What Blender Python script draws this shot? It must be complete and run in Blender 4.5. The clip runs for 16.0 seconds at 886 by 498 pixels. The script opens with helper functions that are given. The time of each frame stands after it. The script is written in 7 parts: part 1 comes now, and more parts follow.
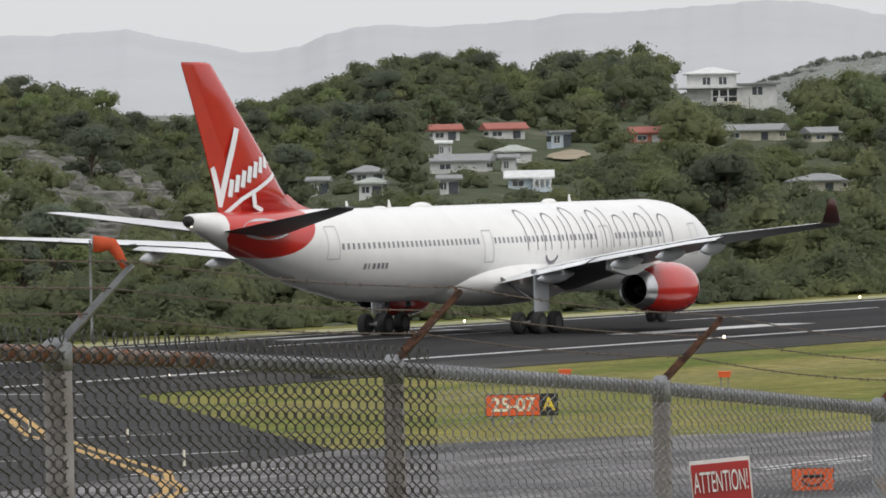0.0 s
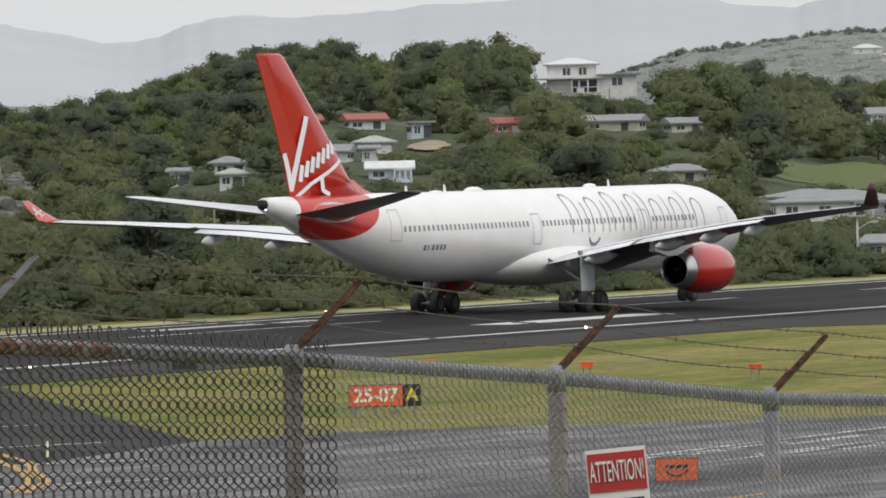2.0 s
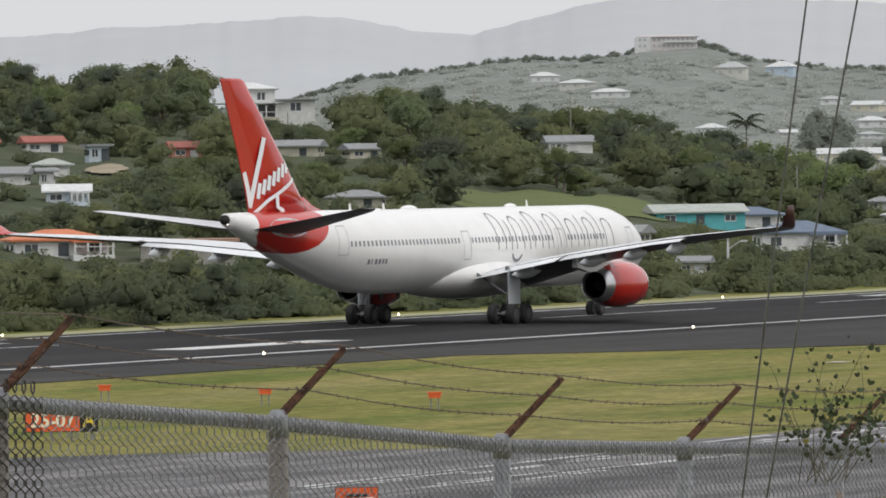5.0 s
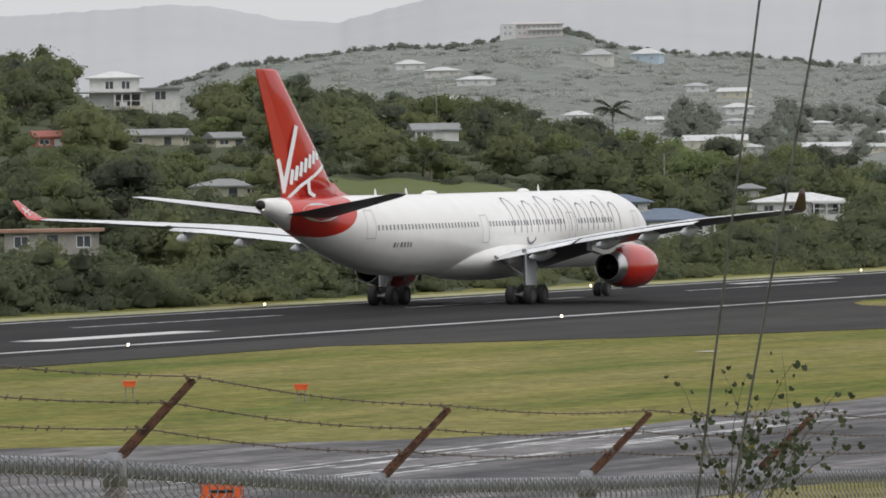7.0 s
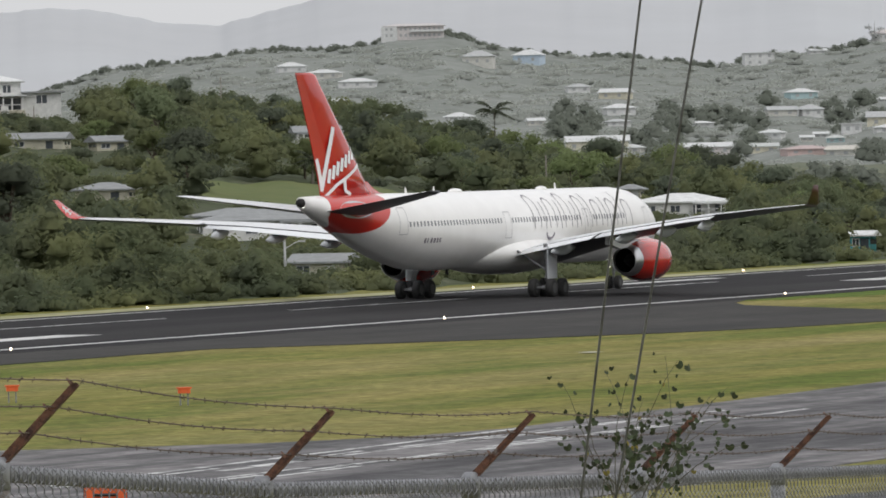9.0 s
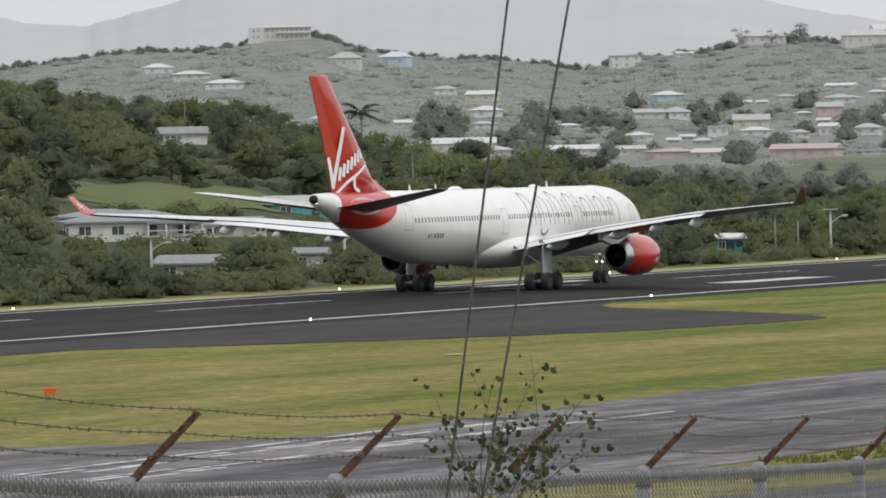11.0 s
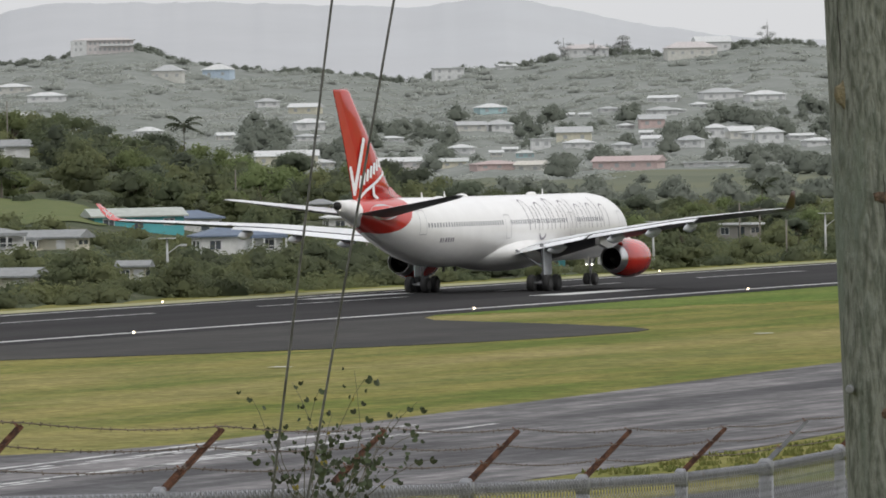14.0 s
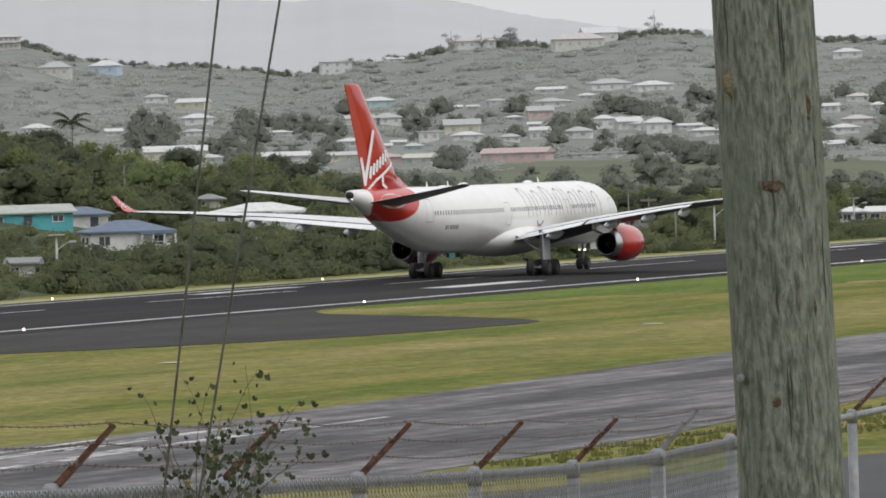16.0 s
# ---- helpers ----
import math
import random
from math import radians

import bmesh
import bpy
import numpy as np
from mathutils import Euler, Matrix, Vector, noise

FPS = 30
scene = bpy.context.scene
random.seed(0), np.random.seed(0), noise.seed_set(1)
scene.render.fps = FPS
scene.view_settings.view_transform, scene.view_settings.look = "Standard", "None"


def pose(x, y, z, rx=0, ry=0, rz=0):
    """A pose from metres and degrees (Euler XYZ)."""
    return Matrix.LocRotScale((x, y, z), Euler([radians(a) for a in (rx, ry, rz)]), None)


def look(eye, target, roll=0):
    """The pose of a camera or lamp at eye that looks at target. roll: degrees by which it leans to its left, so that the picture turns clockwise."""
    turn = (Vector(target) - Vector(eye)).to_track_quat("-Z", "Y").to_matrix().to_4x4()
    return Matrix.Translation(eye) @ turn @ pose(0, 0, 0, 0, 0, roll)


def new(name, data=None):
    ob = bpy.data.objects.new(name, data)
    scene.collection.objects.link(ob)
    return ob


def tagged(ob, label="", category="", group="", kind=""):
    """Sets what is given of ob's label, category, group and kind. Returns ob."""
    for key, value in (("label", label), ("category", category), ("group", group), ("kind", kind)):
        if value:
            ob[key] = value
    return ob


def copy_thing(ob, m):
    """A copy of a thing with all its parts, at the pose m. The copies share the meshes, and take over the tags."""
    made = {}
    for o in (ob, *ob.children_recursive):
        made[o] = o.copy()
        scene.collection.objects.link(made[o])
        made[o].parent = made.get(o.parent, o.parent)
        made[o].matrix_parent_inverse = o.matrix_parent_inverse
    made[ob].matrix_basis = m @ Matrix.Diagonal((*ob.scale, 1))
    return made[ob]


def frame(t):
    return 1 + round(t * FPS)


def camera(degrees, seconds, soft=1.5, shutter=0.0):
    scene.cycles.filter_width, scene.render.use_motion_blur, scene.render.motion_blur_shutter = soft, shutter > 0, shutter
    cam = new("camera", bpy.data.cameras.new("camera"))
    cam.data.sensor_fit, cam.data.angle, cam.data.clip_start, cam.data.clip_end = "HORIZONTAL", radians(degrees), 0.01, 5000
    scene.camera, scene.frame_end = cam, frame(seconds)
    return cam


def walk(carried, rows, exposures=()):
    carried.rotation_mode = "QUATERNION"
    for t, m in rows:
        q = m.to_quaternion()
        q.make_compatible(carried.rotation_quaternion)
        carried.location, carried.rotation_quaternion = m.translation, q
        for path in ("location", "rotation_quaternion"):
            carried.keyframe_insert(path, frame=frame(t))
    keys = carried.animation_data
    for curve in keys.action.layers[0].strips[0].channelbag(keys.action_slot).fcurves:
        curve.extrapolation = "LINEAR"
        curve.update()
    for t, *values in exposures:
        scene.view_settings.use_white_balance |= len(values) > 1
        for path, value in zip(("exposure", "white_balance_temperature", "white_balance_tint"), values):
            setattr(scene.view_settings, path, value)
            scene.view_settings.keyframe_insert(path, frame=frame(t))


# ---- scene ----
import itertools

# ---- camera ----
EYE = (0.0, 0.0, 10.236)


def early(t):
    """The first stand, a few steps further back, with a slow sway to the left."""
    return (-5.306 - 0.033 * t, -2.987 + 0.062 * t, 10.190)


def aim(eye, azimuth, elevation, roll):
    a, e = radians(azimuth), radians(elevation)
    way = Vector((math.cos(a) * math.cos(e), math.sin(a) * math.cos(e), math.sin(e)))
    return look(eye, Vector(eye) + way * 100, roll)


cam = camera(7.047, 16.0, soft=1.75)
walk(cam, [
    (0, aim(early(0), 29.578, -0.652, -1.31)),
    (0.5, aim(early(0.5), 29.211, -0.670, -1.43)),
    (1, aim(early(1), 28.987, -0.712, -1.42)),
    (1.5, aim(early(1.5), 28.790, -0.749, -1.30)),
    (2, aim(early(2), 28.459, -0.752, -1.36)),
    (2.5, aim(early(2.5), 28.060, -0.741, -1.24)),
    (3, aim(early(3), 27.640, -0.741, -1.10)),
    (3.5, aim(early(3.5), 27.184, -0.749, -1.15)),
    (4, aim(early(4), 26.663, -0.665, -1.08)),
    (4.2, aim(early(4.2), 26.456, -0.621, -1.02)),
    (6.3, aim(EYE, 25.205, -0.723, -0.88)),
    (6.5, aim(EYE, 25.105, -0.713, -1.03)),
    (7, aim(EYE, 24.807, -0.710, -0.96)),
    (7.5, aim(EYE, 24.516, -0.704, -1.27)),
    (8, aim(EYE, 24.307, -0.704, -1.35)),
    (8.5, aim(EYE, 24.108, -0.721, -1.50)),
    (9, aim(EYE, 23.870, -0.712, -1.27)),
    (9.2, aim(EYE, 23.772, -0.694, -1.26)),
    (11.3, aim(EYE, 22.682, -0.714, -1.17)),
    (11.5, aim(EYE, 22.595, -0.701, -1.26)),
    (12, aim(EYE, 22.340, -0.703, -1.73)),
    (12.5, aim(EYE, 22.058, -0.720, -1.59)),
    (13, aim(EYE, 21.814, -0.711, -1.14)),
    (13.5, aim(EYE, 21.572, -0.679, -0.99)),
    (14, aim(EYE, 21.395, -0.647, -1.16)),
    (14.5, aim(EYE, 21.203, -0.651, -1.63)),
    (15, aim(EYE, 21.012, -0.662, -1.50)),
    (15.5, aim(EYE, 20.805, -0.688, -1.53)),
    (16, aim(EYE, 20.517, -0.724, -1.76)),
], exposures=((0.0, 0.13), (4.2, 0.13), (6.3, 0.03), (9.2, 0.03), (11.3, 0.10), (16.0, 0.08)))

# ---- light: bright overcast ----
world = bpy.data.worlds.new("overcast_sky")
scene.world = world
world.use_nodes = True
wn, wl = world.node_tree.nodes, world.node_tree.links
wn.clear()
sky = wn.new("ShaderNodeTexSky")
sky.sky_type = "NISHITA"
sky.sun_disc = False
sky.sun_elevation, sky.sun_rotation = radians(48), radians(150)
sky.air_density, sky.dust_density = 1.0, 3.0
grey = wn.new("ShaderNodeHueSaturation")
grey.inputs["Saturation"].default_value = 0.10
dim = wn.new("ShaderNodeVectorMath")
dim.operation = "SCALE"
dim.inputs["Scale"].default_value = 0.06
veil = wn.new("ShaderNodeMixRGB")
veil.inputs["Fac"].default_value = 0.88
where = wn.new("ShaderNodeTexCoord")
axes = wn.new("ShaderNodeSeparateXYZ")
height_in_sky = wn.new("ShaderNodeMapRange")
height_in_sky.inputs["From Min"].default_value, height_in_sky.inputs["From Max"].default_value = 0.0, 0.35
cloud = wn.new("ShaderNodeMixRGB")
cloud.inputs["Color1"].default_value, cloud.inputs["Color2"].default_value = (0.715, 0.72, 0.735, 1), (0.98, 0.995, 1.04, 1)
wl.new(where.outputs["Generated"], axes.inputs[0])
wl.new(axes.outputs[2], height_in_sky.inputs["Value"])
wl.new(height_in_sky.outputs[0], cloud.inputs["Fac"])
wl.new(cloud.outputs[0], veil.inputs["Color2"])
out = wn.new("ShaderNodeBackground")
out.inputs["Strength"].default_value = 1.0
end = wn.new("ShaderNodeOutputWorld")
wl.new(sky.outputs[0], grey.inputs["Color"])
wl.new(grey.outputs[0], dim.inputs[0])
wl.new(dim.outputs[0], veil.inputs["Color1"])
wl.new(veil.outputs[0], out.inputs["Color"])
wl.new(out.outputs[0], end.inputs["Surface"])

sun = new("sun", bpy.data.lights.new("sun", "SUN"))
sun.data.energy, sun.data.angle, sun.data.color = 0.9, radians(25), (1.0, 0.96, 0.9)
sun.matrix_world = look((0, 0, 400), (120, 330, 0))

# ---- materials ----
def material(name, colour, rough=0.6, metal=0.0, second=None, scale=1.0, detail=6.0, contrast=(0.35, 0.65), third=None, third_scale=0.1,
             third_range=(0.45, 0.7), bump=0.0, bump_scale=20.0, stretch=(1, 1, 1), by_object=0.0, by_island=0.0, rough_second=None, spec=0.5,
             coat=0.0, through_light=0.0, emit=0.0, fine=None):
    m = bpy.data.materials.new(name)
    m.use_nodes = True
    n, l = m.node_tree.nodes, m.node_tree.links
    b = n["Principled BSDF"]
    b.inputs["Roughness"].default_value, b.inputs["Metallic"].default_value = rough, metal
    b.inputs["Specular IOR Level"].default_value = spec
    b.inputs["Coat Weight"].default_value = coat
    place = n.new("ShaderNodeTexCoord")
    fit = n.new("ShaderNodeMapping")
    fit.inputs["Scale"].default_value = stretch
    l.new(place.outputs["Object"], fit.inputs["Vector"])

    def blotch(size, low, high, det=6.0):
        t = n.new("ShaderNodeTexNoise")
        t.inputs["Scale"].default_value, t.inputs["Detail"].default_value = size, det
        t.inputs["Roughness"].default_value = 0.6
        r = n.new("ShaderNodeMapRange")
        r.inputs["From Min"].default_value, r.inputs["From Max"].default_value = low, high
        l.new(fit.outputs[0], t.inputs["Vector"])
        l.new(t.outputs[0], r.inputs["Value"])
        return r.outputs[0]

    def blend(fac, a, c):
        x = n.new("ShaderNodeMixRGB")
        l.new(fac, x.inputs["Fac"])
        if isinstance(a, tuple):
            x.inputs["Color1"].default_value = (*a, 1)
        else:
            l.new(a, x.inputs["Color1"])
        x.inputs["Color2"].default_value = (*c, 1)
        return x.outputs[0]

    shade = colour
    if second:
        f1 = blotch(scale, *contrast, detail)
        shade = blend(f1, shade, second)
        if rough_second is not None:
            rr = n.new("ShaderNodeMapRange")
            rr.inputs["To Min"].default_value, rr.inputs["To Max"].default_value = rough, rough_second
            l.new(f1, rr.inputs["Value"])
            l.new(rr.outputs[0], b.inputs["Roughness"])
    if third:
        shade = blend(blotch(third_scale, *third_range, 4.0), shade, third)
    if by_object or by_island or fine:
        hsv = n.new("ShaderNodeHueSaturation")
        if isinstance(shade, tuple):
            hsv.inputs["Color"].default_value = (*shade, 1)
        else:
            l.new(shade, hsv.inputs["Color"])
        val = None
        for amount, node, socket in ((by_object, "ShaderNodeObjectInfo", "Random"), (by_island, "ShaderNodeNewGeometry", "Random Per Island")):
            if not amount:
                continue
            src = n.new(node)
            r = n.new("ShaderNodeMapRange")
            r.inputs["To Min"].default_value, r.inputs["To Max"].default_value = 1 - amount, 1 + amount
            l.new(src.outputs[socket], r.inputs["Value"])
            if val is None:
                val = r.outputs[0]
            else:
                mul = n.new("ShaderNodeMath")
                mul.operation = "MULTIPLY"
                l.new(val, mul.inputs[0])
                l.new(r.outputs[0], mul.inputs[1])
                val = mul.outputs[0]
            if node == "ShaderNodeObjectInfo":
                hue = n.new("ShaderNodeMapRange")
                hue.inputs["To Min"].default_value, hue.inputs["To Max"].default_value = 0.5 - amount * 0.02, 0.5 + amount * 0.06
                l.new(src.outputs[socket], hue.inputs["Value"])
                l.new(hue.outputs[0], hsv.inputs["Hue"])
        for size, amount in fine or ():
            t = n.new("ShaderNodeTexNoise")
            t.inputs["Scale"].default_value, t.inputs["Detail"].default_value, t.inputs["Roughness"].default_value = size, 4, 0.7
            r = n.new("ShaderNodeMapRange")
            r.inputs["From Min"].default_value, r.inputs["From Max"].default_value = 0.3, 0.7
            r.inputs["To Min"].default_value, r.inputs["To Max"].default_value = 1 - amount, 1 + amount
            l.new(place.outputs["Object"], t.inputs["Vector"])
            l.new(t.outputs[0], r.inputs["Value"])
            if val is None:
                val = r.outputs[0]
            else:
                mul = n.new("ShaderNodeMath")
                mul.operation = "MULTIPLY"
                l.new(val, mul.inputs[0])
                l.new(r.outputs[0], mul.inputs[1])
                val = mul.outputs[0]
        l.new(val, hsv.inputs["Value"])
        shade = hsv.outputs[0]
    if isinstance(shade, tuple):
        b.inputs["Base Color"].default_value = (*shade, 1)
    else:
        l.new(shade, b.inputs["Base Color"])
    if bump:
        t = n.new("ShaderNodeTexNoise")
        t.inputs["Scale"].default_value, t.inputs["Detail"].default_value = bump_scale, 5
        k = n.new("ShaderNodeBump")
        k.inputs["Strength"].default_value, k.inputs["Distance"].default_value = bump, 0.05
        l.new(fit.outputs[0], t.inputs["Vector"])
        l.new(t.outputs[0], k.inputs["Height"])
        l.new(k.outputs[0], b.inputs["Normal"])
    if through_light:
        tr = n.new("ShaderNodeBsdfTranslucent")
        mx = n.new("ShaderNodeMixShader")
        mx.inputs[0].default_value = through_light
        if isinstance(shade, tuple):
            tr.inputs["Color"].default_value = (*shade, 1)
        else:
            l.new(shade, tr.inputs["Color"])
        l.new(b.outputs[0], mx.inputs[1])
        l.new(tr.outputs[0], mx.inputs[2])
        l.new(mx.outputs[0], n["Material Output"].inputs["Surface"])
    if emit:
        b.inputs["Emission Color"].default_value = (*colour, 1)
        b.inputs["Emission Strength"].default_value = emit
    return m


GRASS = material("mown_grass", (0.098, 0.124, 0.026), 0.95, second=(0.192, 0.174, 0.053), scale=0.16, detail=10, contrast=(0.38, 0.60), third=(0.238, 0.204, 0.084),
                 third_scale=0.035, third_range=(0.50, 0.66), bump=0.6, bump_scale=3.0, stretch=(0.2, 1, 1), spec=0.05, fine=((1.6, 0.40), (0.55, 0.30), (0.12, 0.14)))
LUSH = material("lush_green_grass", (0.082, 0.132, 0.025), 0.95, second=(0.135, 0.165, 0.042), scale=0.16, detail=10, contrast=(0.36, 0.62), bump=0.6, bump_scale=3.0, stretch=(0.2, 1, 1), spec=0.05, fine=((1.6, 0.40), (0.55, 0.30)))
VERGE = material("dry_verge_grass", (0.36, 0.345, 0.22), 0.95, second=(0.25, 0.255, 0.14), scale=0.2, bump=0.6, bump_scale=3.0, stretch=(0.3, 1, 1), spec=0.05, fine=((0.6, 0.25),))
ASPHALT = material("runway_asphalt", (0.0235, 0.0225, 0.023), 0.9, second=(0.037, 0.0355, 0.0355), scale=0.08, detail=8, third=(0.015, 0.015, 0.016), third_scale=0.05,
                   bump=0.3, bump_scale=8, stretch=(0.15, 1, 1), spec=0.08, fine=((0.4, 0.15),))
STUB = material("stub_asphalt", (0.036, 0.035, 0.034), 0.85, second=(0.054, 0.052, 0.048), scale=0.15, detail=8, bump=0.3, bump_scale=8, stretch=(0.25, 1, 1), spec=0.08, fine=((0.4, 0.2),))
TAXIWAY = material("damp_taxiway_asphalt", (0.092, 0.090, 0.092), 0.7, second=(0.192, 0.182, 0.182), scale=0.5, detail=10, contrast=(0.43, 0.60), third=(0.058, 0.056, 0.059),
                   third_scale=0.09, third_range=(0.50, 0.60), bump=0.25, bump_scale=6, stretch=(0.10, 1, 1), spec=0.06, fine=((1.6, 0.3), (0.6, 0.35), (0.1, 0.3)))
LINK = material("newly_laid_black_asphalt", (0.021, 0.020, 0.021), 0.8, second=(0.032, 0.031, 0.031), scale=0.2, detail=8, bump=0.25, bump_scale=8, spec=0.15, fine=((0.4, 0.15),))
APRON = material("new_dark_asphalt", (0.040, 0.040, 0.043), 0.75, second=(0.055, 0.054, 0.056), scale=0.2, detail=8, bump=0.25, bump_scale=8, spec=0.3)
LINE = material("white_runway_paint", (0.62, 0.62, 0.60), 0.8, second=(0.42, 0.42, 0.41), scale=0.5, detail=8, stretch=(0.3, 1, 1))
WORN = material("worn_white_paint", (0.55, 0.55, 0.54), 0.7, second=(0.20, 0.20, 0.20), scale=0.8, detail=9, contrast=(0.48, 0.56))
YELLOW = material("yellow_taxi_paint", (0.50, 0.30, 0.075), 0.8, second=(0.36, 0.22, 0.07), scale=0.6)


# ---- mesh helpers ----
def mesh_object(name, verts, faces, mat, parent=None, smooth=False, label=""):
    data = bpy.data.meshes.new(name)
    data.from_pydata([tuple(map(float, v)) for v in verts], [], [tuple(map(int, f)) for f in faces])
    data.update()
    data.materials.append(mat)
    if smooth:
        data.shade_smooth()
    ob = new(name, data)
    if parent:
        ob.parent = parent
    if label:
        ob["label"] = label
    return ob


def part(name, bm, mat, parent=None, label="", smooth=False, bevel=0.0):
    if bevel:
        edges = [e for e in bm.edges if len(e.link_faces) == 2 and e.calc_face_angle(0) > 0.6]
        bmesh.ops.bevel(bm, geom=edges, offset=bevel, segments=2, affect="EDGES", profile=0.5)
    bmesh.ops.recalc_face_normals(bm, faces=bm.faces)
    data = bpy.data.meshes.new(name)
    bm.to_mesh(data)
    bm.free()
    data.materials.append(mat)
    if smooth:
        data.shade_smooth()
    ob = new(name, data)
    if parent:
        ob.parent = parent
    if label:
        ob["label"] = label
    return ob


def box(x0, x1, y0, y1, z0, z1, bm=None, m=None):
    bm = bm or bmesh.new()
    m = m or Matrix.Identity(4)
    v = [bm.verts.new(m @ Vector(p)) for p in itertools.product((x0, x1), (y0, y1), (z0, z1))]
    for f in ((0, 1, 3, 2), (4, 6, 7, 5), (0, 4, 5, 1), (2, 3, 7, 6), (0, 2, 6, 4), (1, 5, 7, 3)):
        bm.faces.new([v[i] for i in f])
    return bm


def tube(points, radii, sides=10, bm=None, caps=True):
    """A round bar through the points."""
    bm = bm or bmesh.new()
    rings = []
    pts = [Vector(p) for p in points]
    for i, p in enumerate(pts):
        way = (pts[min(i + 1, len(pts) - 1)] - pts[max(i - 1, 0)]).normalized()
        q = way.to_track_quat("Z", "Y")
        r = radii[i] if isinstance(radii, (list, tuple)) else radii
        rings.append([bm.verts.new(p + q @ Vector((r * math.cos(2 * math.pi * k / sides), r * math.sin(2 * math.pi * k / sides), 0))) for k in range(sides)])
    for a, b in zip(rings, rings[1:]):
        for k in range(sides):
            bm.faces.new((a[k], a[(k + 1) % sides], b[(k + 1) % sides], b[k]))
    if caps:
        bm.faces.new(rings[0][::-1])
        bm.faces.new(rings[-1])
    return bm


def loft(rings, closed_ends=True, bm=None):
    bm = bm or bmesh.new()
    vr = [[bm.verts.new(p) for p in ring] for ring in rings]
    n = len(vr[0])
    for a, b in zip(vr, vr[1:]):
        for k in range(n):
            bm.faces.new((a[k], a[(k + 1) % n], b[(k + 1) % n], b[k]))
    if closed_ends:
        bm.faces.new(vr[0][::-1])
        bm.faces.new(vr[-1])
    return bm


def empty(name, m, label="", category="", group="", kind=""):
    ob = new(name)
    ob.matrix_basis = m
    return tagged(ob, label, category, group, kind)


def polar(azimuth, distance, z=0.0):
    a = radians(azimuth)
    return Vector((distance * math.cos(a), distance * math.sin(a), z))

# ---- ground, runway, taxiways ----
def knoll(x, y):
    """The bank on which the fence stands: it falls to the airfield."""
    d = y - 0.176 * x
    side = np.clip((d - 8.5) / 45.0, 0, 1)
    top = np.clip(7.45 - 0.048 * (x - 13.5), 0.5, 8.6)
    return top * (1 - side * side * (3 - 2 * side))


def make_ground():
    xs = np.concatenate([[-4900, -2500, -1000, -400, -150], np.arange(-60, 121, 4.0), [150, 220, 400, 700, 1000, 2500, 4900]])
    ys = np.concatenate([[-4900, -2500, -1000, -400, -150], np.arange(-60, 101, 4.0), [150, 220, 400, 700, 1000, 2500, 4900]])
    verts, faces = [], []
    for y in ys:
        for x in xs:
            near = max(0.0, 1 - max(0.0, max(abs(x - 30) - 90, abs(y) - 60)) / 60)
            verts.append((x, y, -0.02 + (float(knoll(x, y)) - 0.3 if x < 121 and y < 101 and x > -61 and y > -61 else 0.0) * near))
    n = len(xs)
    for j in range(len(ys) - 1):
        for i in range(n - 1):
            faces.append((j * n + i, j * n + i + 1, (j + 1) * n + i + 1, (j + 1) * n + i))
    g = mesh_object("ground", verts, faces, GRASS, smooth=True)
    tagged(g, "mown green and straw-coloured airfield grass", "grass", kind="structure")


make_ground()
MID = 211.7
def strip(name, rows, z, mat, across=False, thick=0.05):
    """A paved sheet between two edges: rows of (along, low edge, high edge)."""
    verts, faces = [], []
    for a, lo, hi in rows:
        for q in np.linspace(lo, hi, 4):
            verts.append((q, a, z) if across else (a, q, z))
    n = len(rows)
    for i in range(n - 1):
        for j in range(3):
            f = (i * 4 + j, (i + 1) * 4 + j, (i + 1) * 4 + j + 1, i * 4 + j + 1)
            faces.append(f[::-1] if across else f)
    base = len(verts)
    verts += [(x, y, z - thick) for x, y, _ in verts]
    for i in range(n - 1):
        for j in (0, 3):
            faces.append((i * 4 + j, (i + 1) * 4 + j, base + (i + 1) * 4 + j, base + i * 4 + j))
    for i in (0, n - 1):
        for j in range(3):
            faces.append((i * 4 + j, i * 4 + j + 1, base + i * 4 + j + 1, base + i * 4 + j))
    return mesh_object(name, verts, faces, mat)


tagged(strip("runway", [(x, 183.4, 225.6) for x in np.linspace(-600, 2600, 17)], 0.024, ASPHALT), "dark grey asphalt runway with painted edge lines", "runway", kind="structure")
tagged(strip("runway_shoulder", [(-600, 172.6, 183.4), (340, 173.6, 183.4), (360, 173.5, 183.4), (367, 167, 183.4), (374, 161, 183.4), (383, 155.5, 183.4), (392, 151.8, 183.4), (404, 149.6, 183.4), (413, 149.2, 183.4)], 0.02, STUB),
       "brownish grey asphalt shoulder beside the runway", "runway", kind="structure")
tagged(strip("runway_stub", [(413, 149.2, 183.4), (418, 150.2, 183.4), (424, 153.5, 183.4), (432, 160.0, 183.4), (440, 167.5, 183.4), (450, 177.0, 183.4), (458, 181.0, 183.4), (466, 183.2, 183.4)], 0.02, STUB),
       "rounded end of an old asphalt turn-off", "runway", kind="structure")
tagged(strip("far_verge", [(x, 225.6, 230.5) for x in np.linspace(-600, 2600, 9)], 0.012, VERGE), "strip of dry yellow verge grass behind the runway", "verge", kind="structure")
